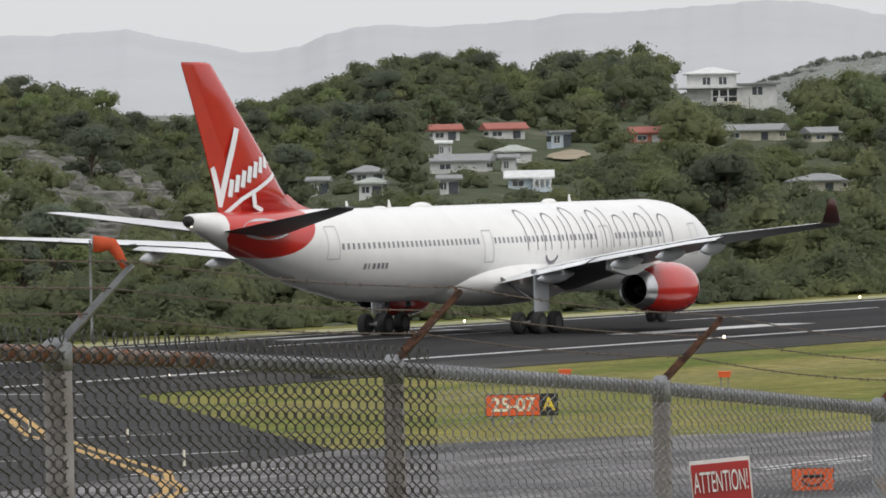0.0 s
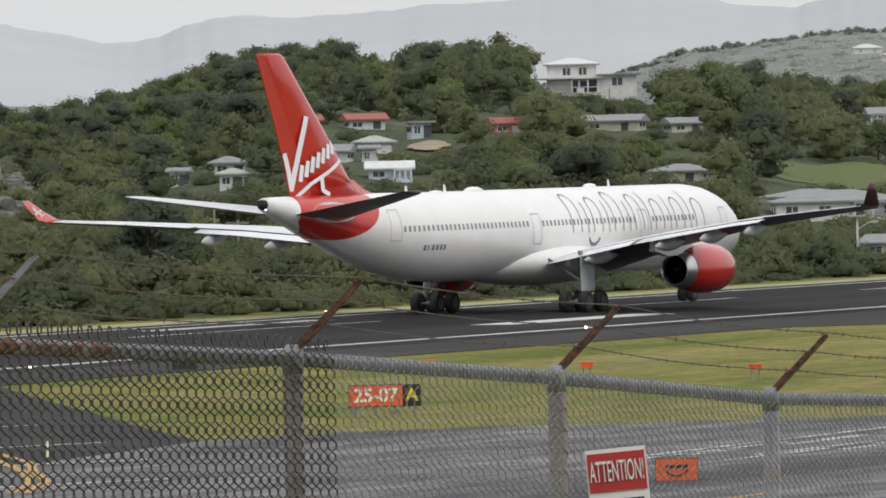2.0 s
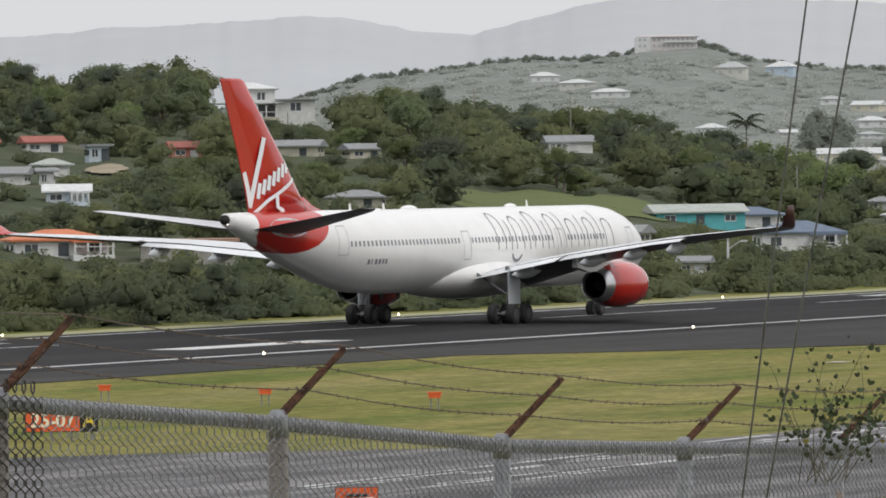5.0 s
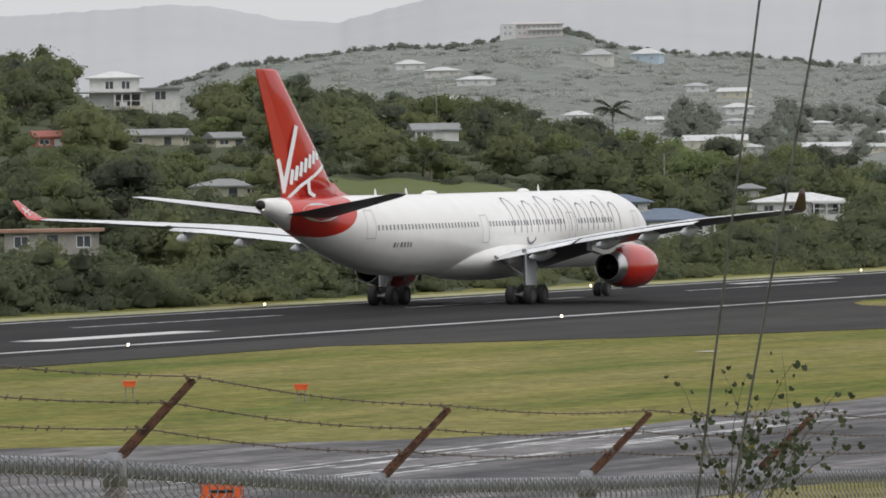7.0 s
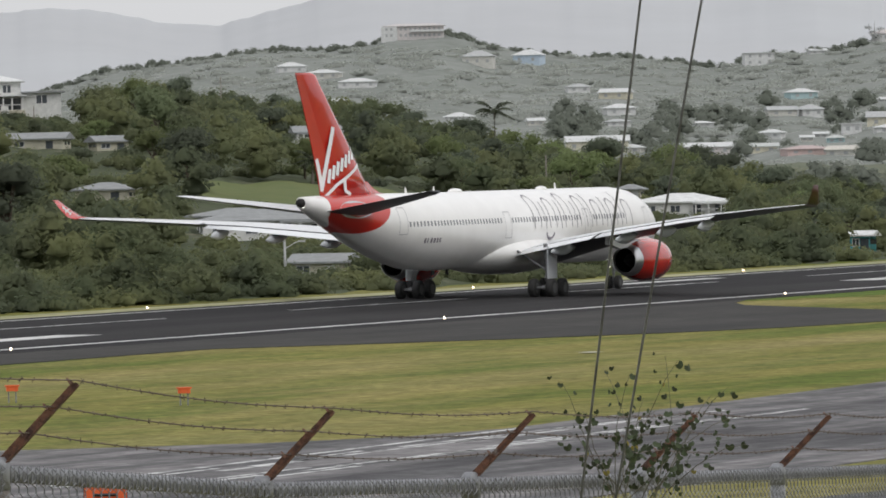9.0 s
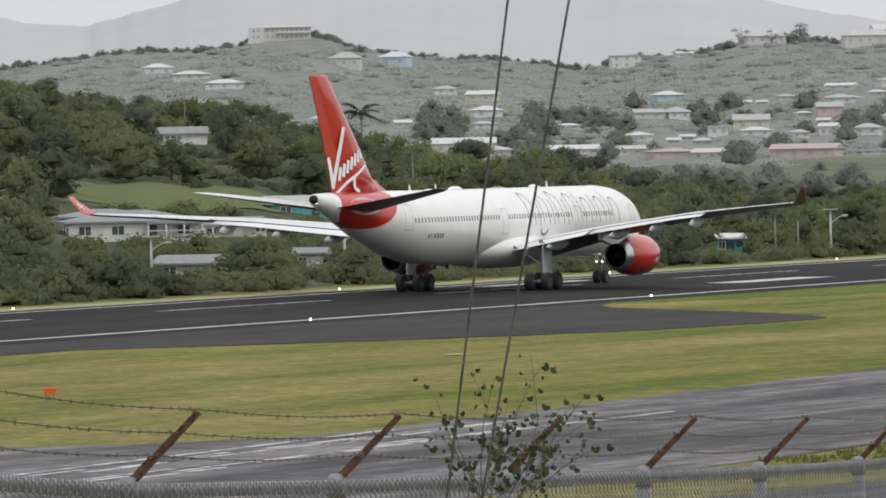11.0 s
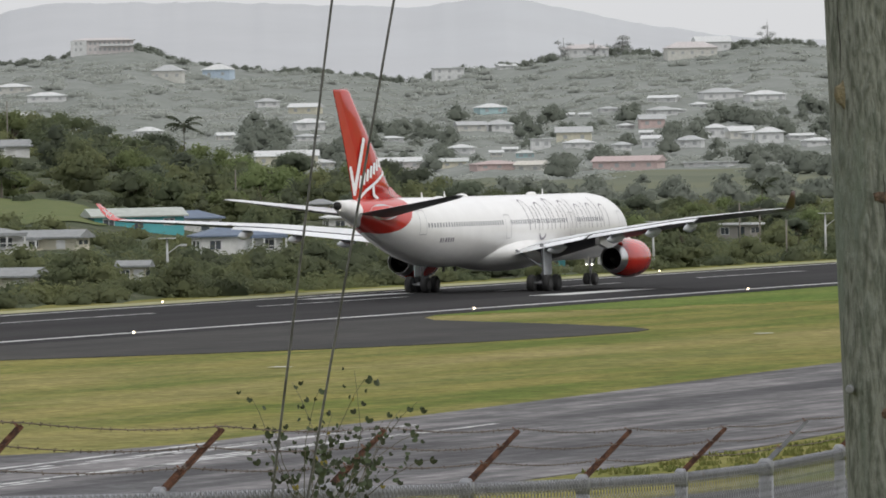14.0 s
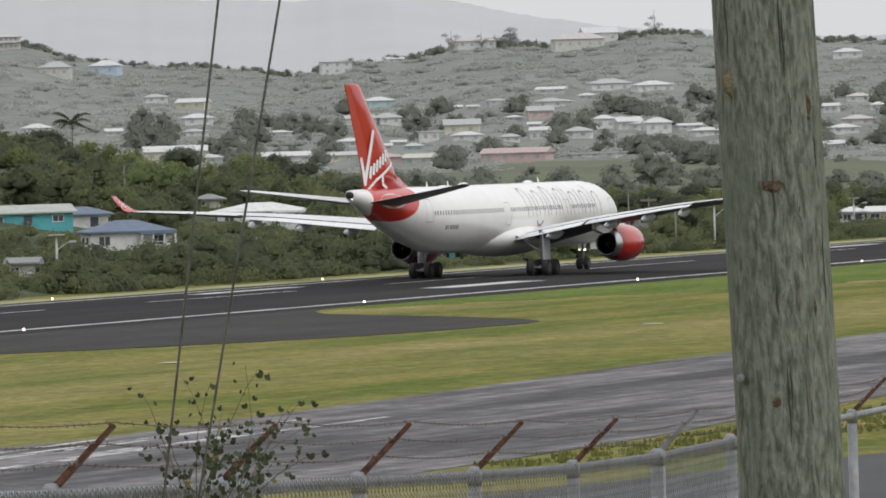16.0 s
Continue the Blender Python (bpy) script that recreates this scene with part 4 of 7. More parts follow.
def make_pole():
    pole = empty("utility_pole", Matrix.Identity(4), "weathered greenish wooden utility pole with knots and cracks", "pole")
    rings = []
    for i, z in enumerate(np.linspace(3.0, 21.5, 90)):
        c = polar(17.88 + 0.107 * (z - 10.24), 17.0, z)
        r = 0.1225 - (z - 10.24) * 0.0028
        rings.append([c + Vector(((r + 0.0035 * noise.noise(Vector((math.cos(a) * 2.2, math.sin(a) * 2.2, z * 0.9)))) * math.cos(a), (r + 0.0035 * noise.noise(Vector((math.cos(a) * 2.2, math.sin(a) * 2.2, z * 0.9)))) * math.sin(a), 0))
                      for a in np.linspace(0, 2 * math.pi, 29)[:-1]])
    part("shaft", loft(rings), POLEWOOD, pole, smooth=True)
    knot = material("dark_knot_wood", (0.15, 0.10, 0.065), 0.9, second=(0.055, 0.036, 0.024), scale=60.0, contrast=(0.4, 0.6), bump=0.5, bump_scale=120)
    stain = material("yellow_brown_wood_stain", (0.215, 0.180, 0.105), 0.95, second=(0.15, 0.13, 0.085), scale=60.0, bump=0.4, bump_scale=120)
    for az, el, w, hgt in ((18.13, 0.50, 0.022, 0.035), (17.86, -0.31, 0.025, 0.016), (17.92, -2.02, 0.014, 0.016), (17.55, 0.3, 0.01, 0.03), (17.60, -1.3, 0.008, 0.03)):
        z = 10.24 + math.tan(radians(el)) * 17
        centre = polar(17.88 + 0.107 * (z - 10.24), 17.0, z)
        off = math.tan(radians(az - 17.85)) * 17
        side = Vector((-math.sin(radians(17.85)), math.cos(radians(17.85)), 0))
        back = math.sqrt(max(0.0, 0.1225 ** 2 - off * off))
        c = centre + side * off - polar(17.85, 1.0) * (back - 0.002)
        bm = bmesh.new()
        bmesh.ops.create_icosphere(bm, subdivisions=2, radius=1.0)
        for v in bm.verts:
            q = v.co.copy()
            q *= 1 + 0.55 * noise.noise(Vector((q.x * 1.6 + az * 9, q.y, q.z * 1.6)))
            v.co = c + side * (q.x * w) + Vector((0, 0, q.z * hgt)) + polar(17.85, 1.0) * (q.y * 0.003)
        part("knot", bm, stain if el > 0.4 else knot, pole, "yellow-brown stained knot" if el > 0.4 else "dark knot", smooth=True)
    crack_wood = material("dark_wood_crack", (0.035, 0.034, 0.028), 0.95, second=(0.06, 0.058, 0.05), scale=40.0)
    rng = random.Random(4)
    for i in range(16):
        az, z = 17.85 + rng.uniform(-0.37, 0.37), rng.uniform(9.4, 11.0)
        off = math.tan(radians(az - 17.85)) * 17
        tall, pts = rng.uniform(0.05, 0.2), []
        for u in np.linspace(0, 1, 7):
            zz = z + tall * u
            c = polar(17.88 + 0.107 * (zz - 10.24), 17.0, zz)
            side = Vector((-math.sin(radians(17.85)), math.cos(radians(17.85)), 0))
            o = off + rng.uniform(-0.0015, 0.0015)
            pts.append(c + side * o - polar(17.85, 1.0) * (math.sqrt((0.1225 - (zz - 10.24) * 0.0028) ** 2 - o * o) - 0.0005))
        part("crack", tube(pts, [0.0004, 0.0016, 0.0022, 0.002, 0.0022, 0.0014, 0.0004], 5), crack_wood, pole)
    bolt = tube([polar(18.17, 17.0, 9.697), polar(18.185, 16.9, 9.697)], 0.0065, 8)
    tube([polar(18.18, 16.93, 9.697), polar(18.182, 16.915, 9.697)], 0.0105, 8, bolt)
    part("bolt", bolt, GALV, pole, "steel bolt end")
    return pole


make_pole()
for az0, az1 in ((22.25, 22.81), (21.76, 22.53)):
    # each wire runs straight from an anchor in the bank towards the head of the pole
    lo, hi = polar(az1, 16.0, EYE[2] + math.tan(radians(-2.68)) * 16.0), polar(az0, 16.0, EYE[2] + math.tan(radians(1.27)) * 16.0)
    foot_p, head = lo + (lo - hi) * 2.4, hi + (hi - lo) * 5.5
    guy = empty("guy_wire", Matrix.Identity(4), "thin dark steel guy wire running up to the pole", "cable", "guy wires of the pole")
    part("strand", tube([foot_p, head], 0.0028, 8), CABLE, guy, smooth=True)
    part("anchor_rod", tube([foot_p - Vector((0, 0, 0.4)), foot_p + (head - foot_p) * 0.03], 0.009, 8), GALV, guy)

# ---- houses ----
def paint(name, c, rough=0.75):
    d = tuple(v * 0.82 for v in c)
    m = material(name, c, rough, second=d, scale=1.3, detail=6, third=tuple(v * 0.7 for v in c), third_scale=0.5, third_range=(0.60, 0.75))
    m["tone"] = c
    return m


WALLS = {"white": paint("white_wall", (0.72, 0.72, 0.70)), "cream": paint("cream_wall", (0.58, 0.55, 0.44)), "paleblue": paint("pale_blue_wall", (0.50, 0.58, 0.64)), "blue": paint("blue_white_wall", (0.60, 0.68, 0.74)),
         "salmon": paint("salmon_wall", (0.52, 0.21, 0.15)), "teal": paint("teal_wall", (0.11, 0.43, 0.46)), "concrete": paint("bare_concrete_wall", (0.36, 0.34, 0.31)),
         "pink": paint("pink_wall", (0.62, 0.52, 0.49)), "skyblue": paint("sky_blue_wall", (0.34, 0.56, 0.78)), "yellow": paint("yellow_wall", (0.62, 0.54, 0.26))}
ROOFS = {"red": paint("red_sheet_roof", (0.36, 0.12, 0.09)), "grey": paint("grey_sheet_roof", (0.27, 0.28, 0.28)), "green": paint("grey_green_roof", (0.42, 0.45, 0.41)), "pale": paint("pale_sheet_roof", (0.68, 0.69, 0.68)),
         "slate": paint("slate_blue_roof", (0.145, 0.185, 0.25)), "orange": paint("orange_tile_roof", (0.62, 0.20, 0.09)), "rust": paint("rust_stained_slab", (0.40, 0.24, 0.17)),
         "pink": paint("faded_pink_roof", (0.52, 0.42, 0.40)), "cream": paint("cream_roof", (0.60, 0.53, 0.40))}
# Far paints are blended towards pale grey, so the haze sits in the colour.
FAR_WALLS = {k: paint("hazed_far_" + m.name, tuple(0.42 * v + 0.58 * g for v, g in zip(m["tone"], (0.60, 0.61, 0.61)))) for k, m in WALLS.items()}
FAR_ROOFS = {k: paint("hazed_far_" + m.name, tuple(0.42 * v + 0.58 * g for v, g in zip(m["tone"], (0.55, 0.56, 0.555)))) for k, m in ROOFS.items()}
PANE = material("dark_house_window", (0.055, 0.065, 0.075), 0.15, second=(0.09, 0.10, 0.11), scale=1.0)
# Far window colour is lifted to grey: painted haze.
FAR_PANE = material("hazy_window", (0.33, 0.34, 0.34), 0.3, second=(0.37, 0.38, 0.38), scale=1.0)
TRIM = paint("white_trim", (0.72, 0.72, 0.71))
WORDS = {"white": "white", "cream": "cream", "paleblue": "pale blue", "blue": "blue and white", "salmon": "salmon pink", "teal": "bright teal", "concrete": "bare concrete", "pink": "faded pink", "skyblue": "sky blue", "yellow": "yellow",
         "red": "red", "grey": "grey", "green": "grey-green", "pale": "pale", "slate": "slate blue", "orange": "orange", "rust": "rust-stained"}
HOUSE_SIGHT, FAR_SIGHT = [], []


def stand(az, el, height, r0, r1):
    """The distance at which the slope meets a sight line, and the height there."""
    best = None
    for r in np.linspace(r0, r1, 220):
        miss = abs(height(az, r) - (EYE[2] + math.tan(radians(el)) * r))
        if best is None or miss < best[0]:
            best = (miss, r)
    return best[1], EYE[2] + math.tan(radians(el)) * best[1]


def roof_mesh(w, d, z, rise, kind, over, thick=0.16):
    bm = bmesh.new()
    x, y = w / 2 + over, d / 2 + over
    if kind == "flat":
        return box(-x, x, -y, y, z, z + thick * 1.6)
    ridge = max(x - y, x * 0.12) if kind == "hip" else x
    for dz in (0.0,):
        low = [bm.verts.new(p) for p in ((-x, -y, z), (x, -y, z), (x, y, z), (-x, y, z))]
        up = [bm.verts.new((q.co.x, q.co.y, z + thick)) for q in low]
        r0, r1 = bm.verts.new((-ridge, 0, z + thick + rise)), bm.verts.new((ridge, 0, z + thick + rise))
        bm.faces.new(low[::-1])
        for i in range(4):
            bm.faces.new((low[i], low[(i + 1) % 4], up[(i + 1) % 4], up[i]))
        bm.faces.new((up[0], up[1], r1, r0))
        bm.faces.new((up[2], up[3], r0, r1))
        bm.faces.new((up[1], up[2], r1))
        bm.faces.new((up[3], up[0], r0))
    return bm


def house(az, r, z, width, height, roof, roof_colour, wall_colour, porch=False, turn=0.0, fine=True, group="houses on the hillside"):
    depth = min(width * 0.75, 9.0)
    rise = 0.0 if roof == "flat" else min(height * 0.36, width * 0.2)
    wall_h = height - rise - 0.16
    rng = random.Random(int(az * 1000))
    m = Matrix.Translation(polar(az, r + depth / 2, z)) @ Matrix.Rotation(radians(az - 90 + turn), 4, "Z")
    label = "%s house with a %s %s roof%s" % (WORDS[wall_colour], WORDS[roof_colour], {"hip": "hipped", "gable": "gabled", "flat": "flat"}[roof], " and a porch" if porch else "")
    thing = empty("house", m, label, "house", group)
    w, d = width / 2, depth / 2
    wall = box(-w, w, -d, d, -2.5, wall_h)
    if roof == "gable":
        for x in (-w + 0.02, w - 0.02):
            v = [wall.verts.new(p) for p in ((x, -d, wall_h), (x, d, wall_h), (x, 0, wall_h + rise * 0.95))]
            wall.faces.new(v)
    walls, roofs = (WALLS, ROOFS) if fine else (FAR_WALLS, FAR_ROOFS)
    part("wall", wall, walls[wall_colour], thing)
    part("roof", roof_mesh(width, depth, wall_h, rise, roof, 0.45 if fine else 0.5), roofs[roof_colour], thing)
    floors = 2 if wall_h > 4.6 else 1
    n = max(2, int(width / (2.6 if fine else 3.6)))
    for f in range(floors):
        fh = wall_h / floors
        for i in range(n):
            cx = -w + width * (i + 0.5) / n + rng.uniform(-0.15, 0.15)
            if fine and i == n // 2 and f == 0:
                part("door", box(cx - 0.45, cx + 0.45, -d - 0.05, -d + 0.05, 0.05, min(2.05, fh * 0.85)), TRIM if rng.random() < 0.4 else PANE, thing)
                continue
            ww, hh = min(0.55, width / n * 0.3), min(0.55, fh * 0.24)
            cz = fh * (f + 0.56)
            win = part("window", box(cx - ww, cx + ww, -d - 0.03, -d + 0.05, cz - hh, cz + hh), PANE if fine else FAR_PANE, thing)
            if fine:
                fr = box(cx - ww - 0.08, cx + ww + 0.08, -d - 0.05, -d + 0.02, cz - hh - 0.09, cz - hh)
                box(cx - ww - 0.08, cx + ww + 0.08, -d - 0.05, -d + 0.02, cz + hh, cz + hh + 0.08, fr)
                for q in (cx - ww - 0.08, cx - 0.03, cx + ww):
                    box(q, q + 0.07, -d - 0.05, -d + 0.02, cz - hh, cz + hh, fr)
                part("window_frame", fr, TRIM, win)
    if fine:
        for x in (-w - 0.02, w + 0.02):
            for y in (-d * 0.4, d * 0.4):
                part("window", box(x - 0.04, x + 0.04, y - 0.5, y + 0.5, wall_h * 0.42, wall_h * 0.78), PANE, thing)
    if porch:
        side = 1 if rng.random() < 0.7 else -1
        x0, x1 = (w - width * 0.42, w + 0.2) if side > 0 else (-w - 0.2, -w + width * 0.42)
        ph = min(2.5, wall_h * 0.9)
        part("porch_roof", box(x0, x1, -d - 2.0, -d, ph, ph + 0.18), ROOFS[roof_colour], thing)
        part("porch_floor", box(x0, x1, -d - 2.0, -d, -2.5, 0.12), WALLS[wall_colour], thing)
        for i in range(4):
            px = x0 + 0.15 + (x1 - x0 - 0.3) * i / 3
            part("porch_post", box(px - 0.08, px + 0.08, -d - 1.95, -d - 1.79, 0.12, ph), TRIM, thing)
        rail = box(x0, x1, -d - 1.9, -d - 1.84, 0.8, 0.88)
        part("porch_rail", rail, TRIM, thing)
    return thing


def near_house(az, el, wide, high, roof, rc, wc, porch=False, hidden=0.0):
    r, z = stand(az, el, near_height, foot(az) + 20, max(1050.0, foot(az) + 260) - 5)
    turn = random.Random(int(az * 777)).uniform(-24, 24)
    width, height = math.tan(radians(wide)) * r * 0.96, max(math.tan(radians(high)) * r, 1.9)
    HOUSE_SIGHT.append((az, wide / 2, r, z + hidden * height * 1.2, z + height))
    house(az, r, z, width, height, roof, rc, wc, porch, turn)


def far_house(az, el, wide, high, roof, rc, wc, porch=False):
    r, z = stand(az, el, far_height, 1560, 2790)
    turn = random.Random(int(az * 777)).uniform(-20, 20)
    width, height = math.tan(radians(wide)) * r * 0.92, math.tan(radians(high)) * r
    # the foot stands on the slope, the roof keeps its height
    low = min(z, far_height(az, r) + 0.2)
    z, height = low, min(height + z - low, height + 4.5)
    FAR_SIGHT.append((az, wide / 2, r, (z + 0.45 * height - EYE[2]) / r))
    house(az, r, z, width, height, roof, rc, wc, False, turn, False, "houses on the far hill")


def big_house():
    """The two-storey villa on the shoulder of the hill: upper block over an open porch, a long low wing beside it."""
    az = 27.24
    r, z = stand(az, 0.467, near_height, 700, 1048)
    k = r * math.pi / 180
    HOUSE_SIGHT.append((az, 0.42, r, z - 0.12 * k, z + 0.29 * k))
    thing = empty("house", Matrix.Translation(polar(az, r + 4, z)) @ Matrix.Rotation(radians(az - 90), 4, "Z"), "white two-storey villa with a hipped roof and low side wing", "house", "houses on the hillside")
    a, b, c, d, e = -0.36 * k, -0.17 * k, 0.04 * k, 0.36 * k, -0.37 * k
    low, high = 0.112 * k, 0.225 * k
    wall = box(a, b, -3.6, 4, -2.5, low)
    box(b, c, -1.4, 4, -2.5, low, wall)
    part("wall", wall, WALLS["white"], thing)
    part("upper_wall", box(a + 0.02, c, -3.0, 4, low + 0.2, high), WALLS["white"], thing)
    rf = roof_mesh(c - a, 7, high, 0.05 * k, "hip", 0.6)
    bmesh.ops.translate(rf, verts=rf.verts, vec=((a + c) / 2, 0.5, 0))
    part("roof", rf, ROOFS["pale"], thing)
    part("side_wing", box(c, d, -3.0, 4, -2.5, 0.135 * k), WALLS["white"], thing)
    part("wing_roof", box(c + 0.02, d + 0.6, -3.7, 4.2, 0.135 * k, 0.135 * k + 0.22), ROOFS["grey"], thing)
    part("porch_roof", box(e - 1.2, c + 0.9, -5.0, -2.6, low, low + 0.2), ROOFS["pale"], thing)
    part("terrace_roof", box(e - 0.14 * k, a, -3.2, 3, low - 0.05, low + 0.13), ROOFS["grey"], thing)
    part("porch_floor", box(b, c + 0.6, -4.8, -1.4, -2.5, 0.04), WALLS["cream"], thing)
    part("stair_block", box(b + 0.05 * k, b + 0.11 * k, -6.0, -4.8, -2.5, 0.035 * k), WALLS["white"], thing)
    for px in (b + 0.2, b + 0.07 * k, b + 0.14 * k, c + 0.3):
        part("porch_post", box(px - 0.1, px + 0.1, -4.75, -4.55, 0.04, low), TRIM, thing)
    part("porch_rail", box(b, c + 0.4, -4.7, -4.62, 0.75, 0.85), TRIM, thing)
    for cx in (a + 0.16 * k, a + 0.29 * k):
        win = part("window", box(cx - 0.55, cx + 0.55, -3.04, -2.9, 0.172 * k - 0.55, 0.172 * k + 0.5), PANE, thing)
        part("window_frame", box(cx - 0.06, cx + 0.06, -3.07, -2.95, 0.172 * k - 0.55, 0.172 * k + 0.5), TRIM, win)
    # Dark panels take the place of shade in the open porch recess.
    for cx, hw in ((b + 0.045 * k, 0.45), (b + 0.11 * k, 0.8), (b + 0.175 * k, 0.7)):
        part("porch_opening", box(cx - hw, cx + hw, -1.44, -1.3, 0.1, low * 0.86), PANE, thing)
    cx = c + 0.165 * k
    win = part("window", box(cx - 0.75, cx + 0.75, -3.04, -2.9, 0.085 * k - 0.6, 0.085 * k + 0.55), PANE, thing)
    part("window_frame", box(cx - 0.06, cx + 0.06, -3.07, -2.95, 0.085 * k - 0.6, 0.085 * k + 0.55), TRIM, win)


big_house()
OPEN_GROUND = []
for az, el, half, deep in ((24.95, -0.27, 0.8, 32.0), (28.56, 0.06, 0.15, 10.0)):
    r, z = stand(az, el, near_height, 640, 1040)
    OPEN_GROUND.append((az, half, r, deep))
    HOUSE_SIGHT.append((az, half, r, z, z + 1.0))

near_house(29.546, 0.208, 0.225, 0.099, "gable", "red", "white")
near_house(29.069, 0.212, 0.306, 0.076, "gable", "red", "white")
near_house(28.631, 0.130, 0.171, 0.108, "flat", "grey", "paleblue")
near_house(28.995, 0.021, 0.247, 0.121, "hip", "green", "white")
near_house(29.415, -0.048, 0.476, 0.085, "gable", "grey", "white")
near_house(28.875, -0.198, 0.351, 0.144, "gable", "pale", "blue", porch=True)
near_house(29.520, -0.223, 0.148, 0.126, "gable", "grey", "white")
near_house(30.169, -0.128, 0.256, 0.094, "hip", "grey", "white")
near_house(28.969, -0.627, 0.786, 0.220, "hip", "orange", "white", porch=True)
near_house(27.923, 0.153, 0.256, 0.128, "gable", "red", "salmon")
near_house(27.067, 0.153, 0.477, 0.134, "gable", "grey", "cream")
near_house(26.512, 0.130, 0.285, 0.064, "gable", "grey", "cream", hidden=0.3)
near_house(24.862, 0.150, 0.370, 0.145, "gable", "grey", "white", porch=True)
near_house(23.851, -0.437, 0.751, 0.166, "gable", "green", "teal")
near_house(23.395, -0.464, 0.480, 0.166, "hip", "slate", "white")
near_house(23.035, -0.659, 0.682, 0.243, "hip", "slate", "white", porch=True)
near_house(25.283, -0.600, 1.086, 0.238, "hip", "grey", "white", porch=True)
near_house(24.488, -0.588, 0.503, 0.148, "gable", "grey", "cream", porch=True)
near_house(24.821, -0.906, 0.458, 0.094, "gable", "grey", "cream", hidden=0.5)
near_house(23.853, -0.860, 0.216, 0.094, "gable", "grey", "cream", hidden=0.5)
near_house(26.537, -0.271, 0.448, 0.15, "hip", "grey", "cream", hidden=0.3)
near_house(30.132, -0.232, 0.207, 0.054, "hip", "green", "white", hidden=0.5)
near_house(27.916, -0.697, 0.785, 0.189, "flat", "rust", "concrete", hidden=0.1)
near_house(21.958, -0.493, 0.768, 0.184, "hip", "pale", "white", porch=True)
near_house(22.365, -0.343, 0.198, 0.081, "hip", "grey", "cream", hidden=0.5)
near_house(20.527, -0.794, 0.179, 0.157, "gable", "pale", "teal")
near_house(17.253, -0.616, 0.188, 0.130, "hip", "pale", "white")
near_house(16.988, -0.602, 0.287, 0.112, "gable", "pale", "cream")
near_house(19.040, -0.610, 0.300, 0.105, "flat", "pale", "concrete")
near_house(29.555, 0.070, 0.085, 0.076, "gable", "pale", "white")
near_house(30.563, -0.209, 0.139, 0.076, "gable", "grey", "white")
near_house(29.037, -0.059, 0.126, 0.054, "gable", "grey", "white")
near_house(25.502, -0.511, 0.683, 0.163, "hip", "grey", "white")


def crest_hotel():
    """A long two-storey hotel block along the crest of the far hill."""
    az, r = 24.06, 2775.0
    z = EYE[2] + math.tan(radians(0.972)) * r
    k = r * math.pi / 180
    FAR_SIGHT.append((az, 0.25, r, (z - EYE[2]) / r))
    thing = empty("hotel", Matrix.Translation(polar(az, r, z)) @ Matrix.Rotation(radians(az - 90), 4, "Z"), "long two-storey hotel with a reddish roof on the crest, paled by painted haze", "building")
    w, hgt = 0.235 * k, 0.093 * k
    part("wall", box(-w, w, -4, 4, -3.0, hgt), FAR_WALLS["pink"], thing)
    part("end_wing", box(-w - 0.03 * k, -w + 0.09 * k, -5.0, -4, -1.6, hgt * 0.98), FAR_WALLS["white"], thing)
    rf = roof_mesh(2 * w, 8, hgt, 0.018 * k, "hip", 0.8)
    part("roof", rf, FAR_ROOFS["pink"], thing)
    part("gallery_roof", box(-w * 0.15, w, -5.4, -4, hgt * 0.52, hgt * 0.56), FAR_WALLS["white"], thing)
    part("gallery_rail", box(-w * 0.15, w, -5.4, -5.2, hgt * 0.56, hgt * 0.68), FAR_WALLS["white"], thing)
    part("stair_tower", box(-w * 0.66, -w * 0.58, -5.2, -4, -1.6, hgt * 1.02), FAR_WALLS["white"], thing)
    for f in (0.12, 0.64):
        for i in range(12):
            cx = -w * 0.94 + 2 * w * i / 12.4
            if abs(cx + w * 0.62) < 0.6:
                continue
            part("window", box(cx - 0.42, cx + 0.42, -5.03 if cx < -w + 0.09 * k else -4.05, -3.9, hgt * f, hgt * (f + 0.24)), FAR_PANE, thing)


crest_hotel()
far_house(25.049, 0.712, 0.242, 0.090, "hip", "pale", "white")
far_house(24.786, 0.664, 0.287, 0.076, "hip", "pale", "cream")
far_house(24.521, 0.585, 0.337, 0.081, "hip", "pale", "white")
far_house(24.688, 0.451, 0.197, 0.054, "hip", "pale", "white")
far_house(23.552, 0.734, 0.261, 0.130, "hip", "grey", "cream")
far_house(23.152, 0.741, 0.243, 0.121, "hip", "pale", "skyblue")
far_house(23.720, 0.280, 0.220, 0.094, "hip", "pale", "white")
far_house(22.769, 0.510, 0.193, 0.072, "hip", "grey", "white")
far_house(22.467, 0.452, 0.252, 0.085, "gable", "pale", "yellow")
far_house(22.443, 0.321, 0.252, 0.094, "hip", "pale", "white")
far_house(23.113, 0.254, 0.139, 0.063, "gable", "pale", "cream")
far_house(22.459, 0.236, 0.198, 0.058, "hip", "grey", "white")
far_house(22.625, 0.039, 0.540, 0.126, "gable", "pale", "yellow")
far_house(22.982, 0.065, 0.157, 0.067, "hip", "pale", "white")
far_house(20.237, 0.876, 0.413, 0.085, "hip", "pink", "white")
far_house(19.395, 0.830, 0.435, 0.135, "hip", "pink", "cream")
far_house(19.226, 0.960, 0.301, 0.045, "gable", "pale", "white")
far_house(21.328, 0.691, 0.256, 0.103, "flat", "pale", "white")
far_house(20.996, 0.420, 0.243, 0.085, "hip", "pale", "teal")
far_house(19.614, 0.485, 0.242, 0.058, "gable", "pale", "white")
far_house(19.160, 0.490, 0.350, 0.103, "hip", "grey", "white")
far_house(18.812, 0.476, 0.318, 0.090, "hip", "pale", "white")
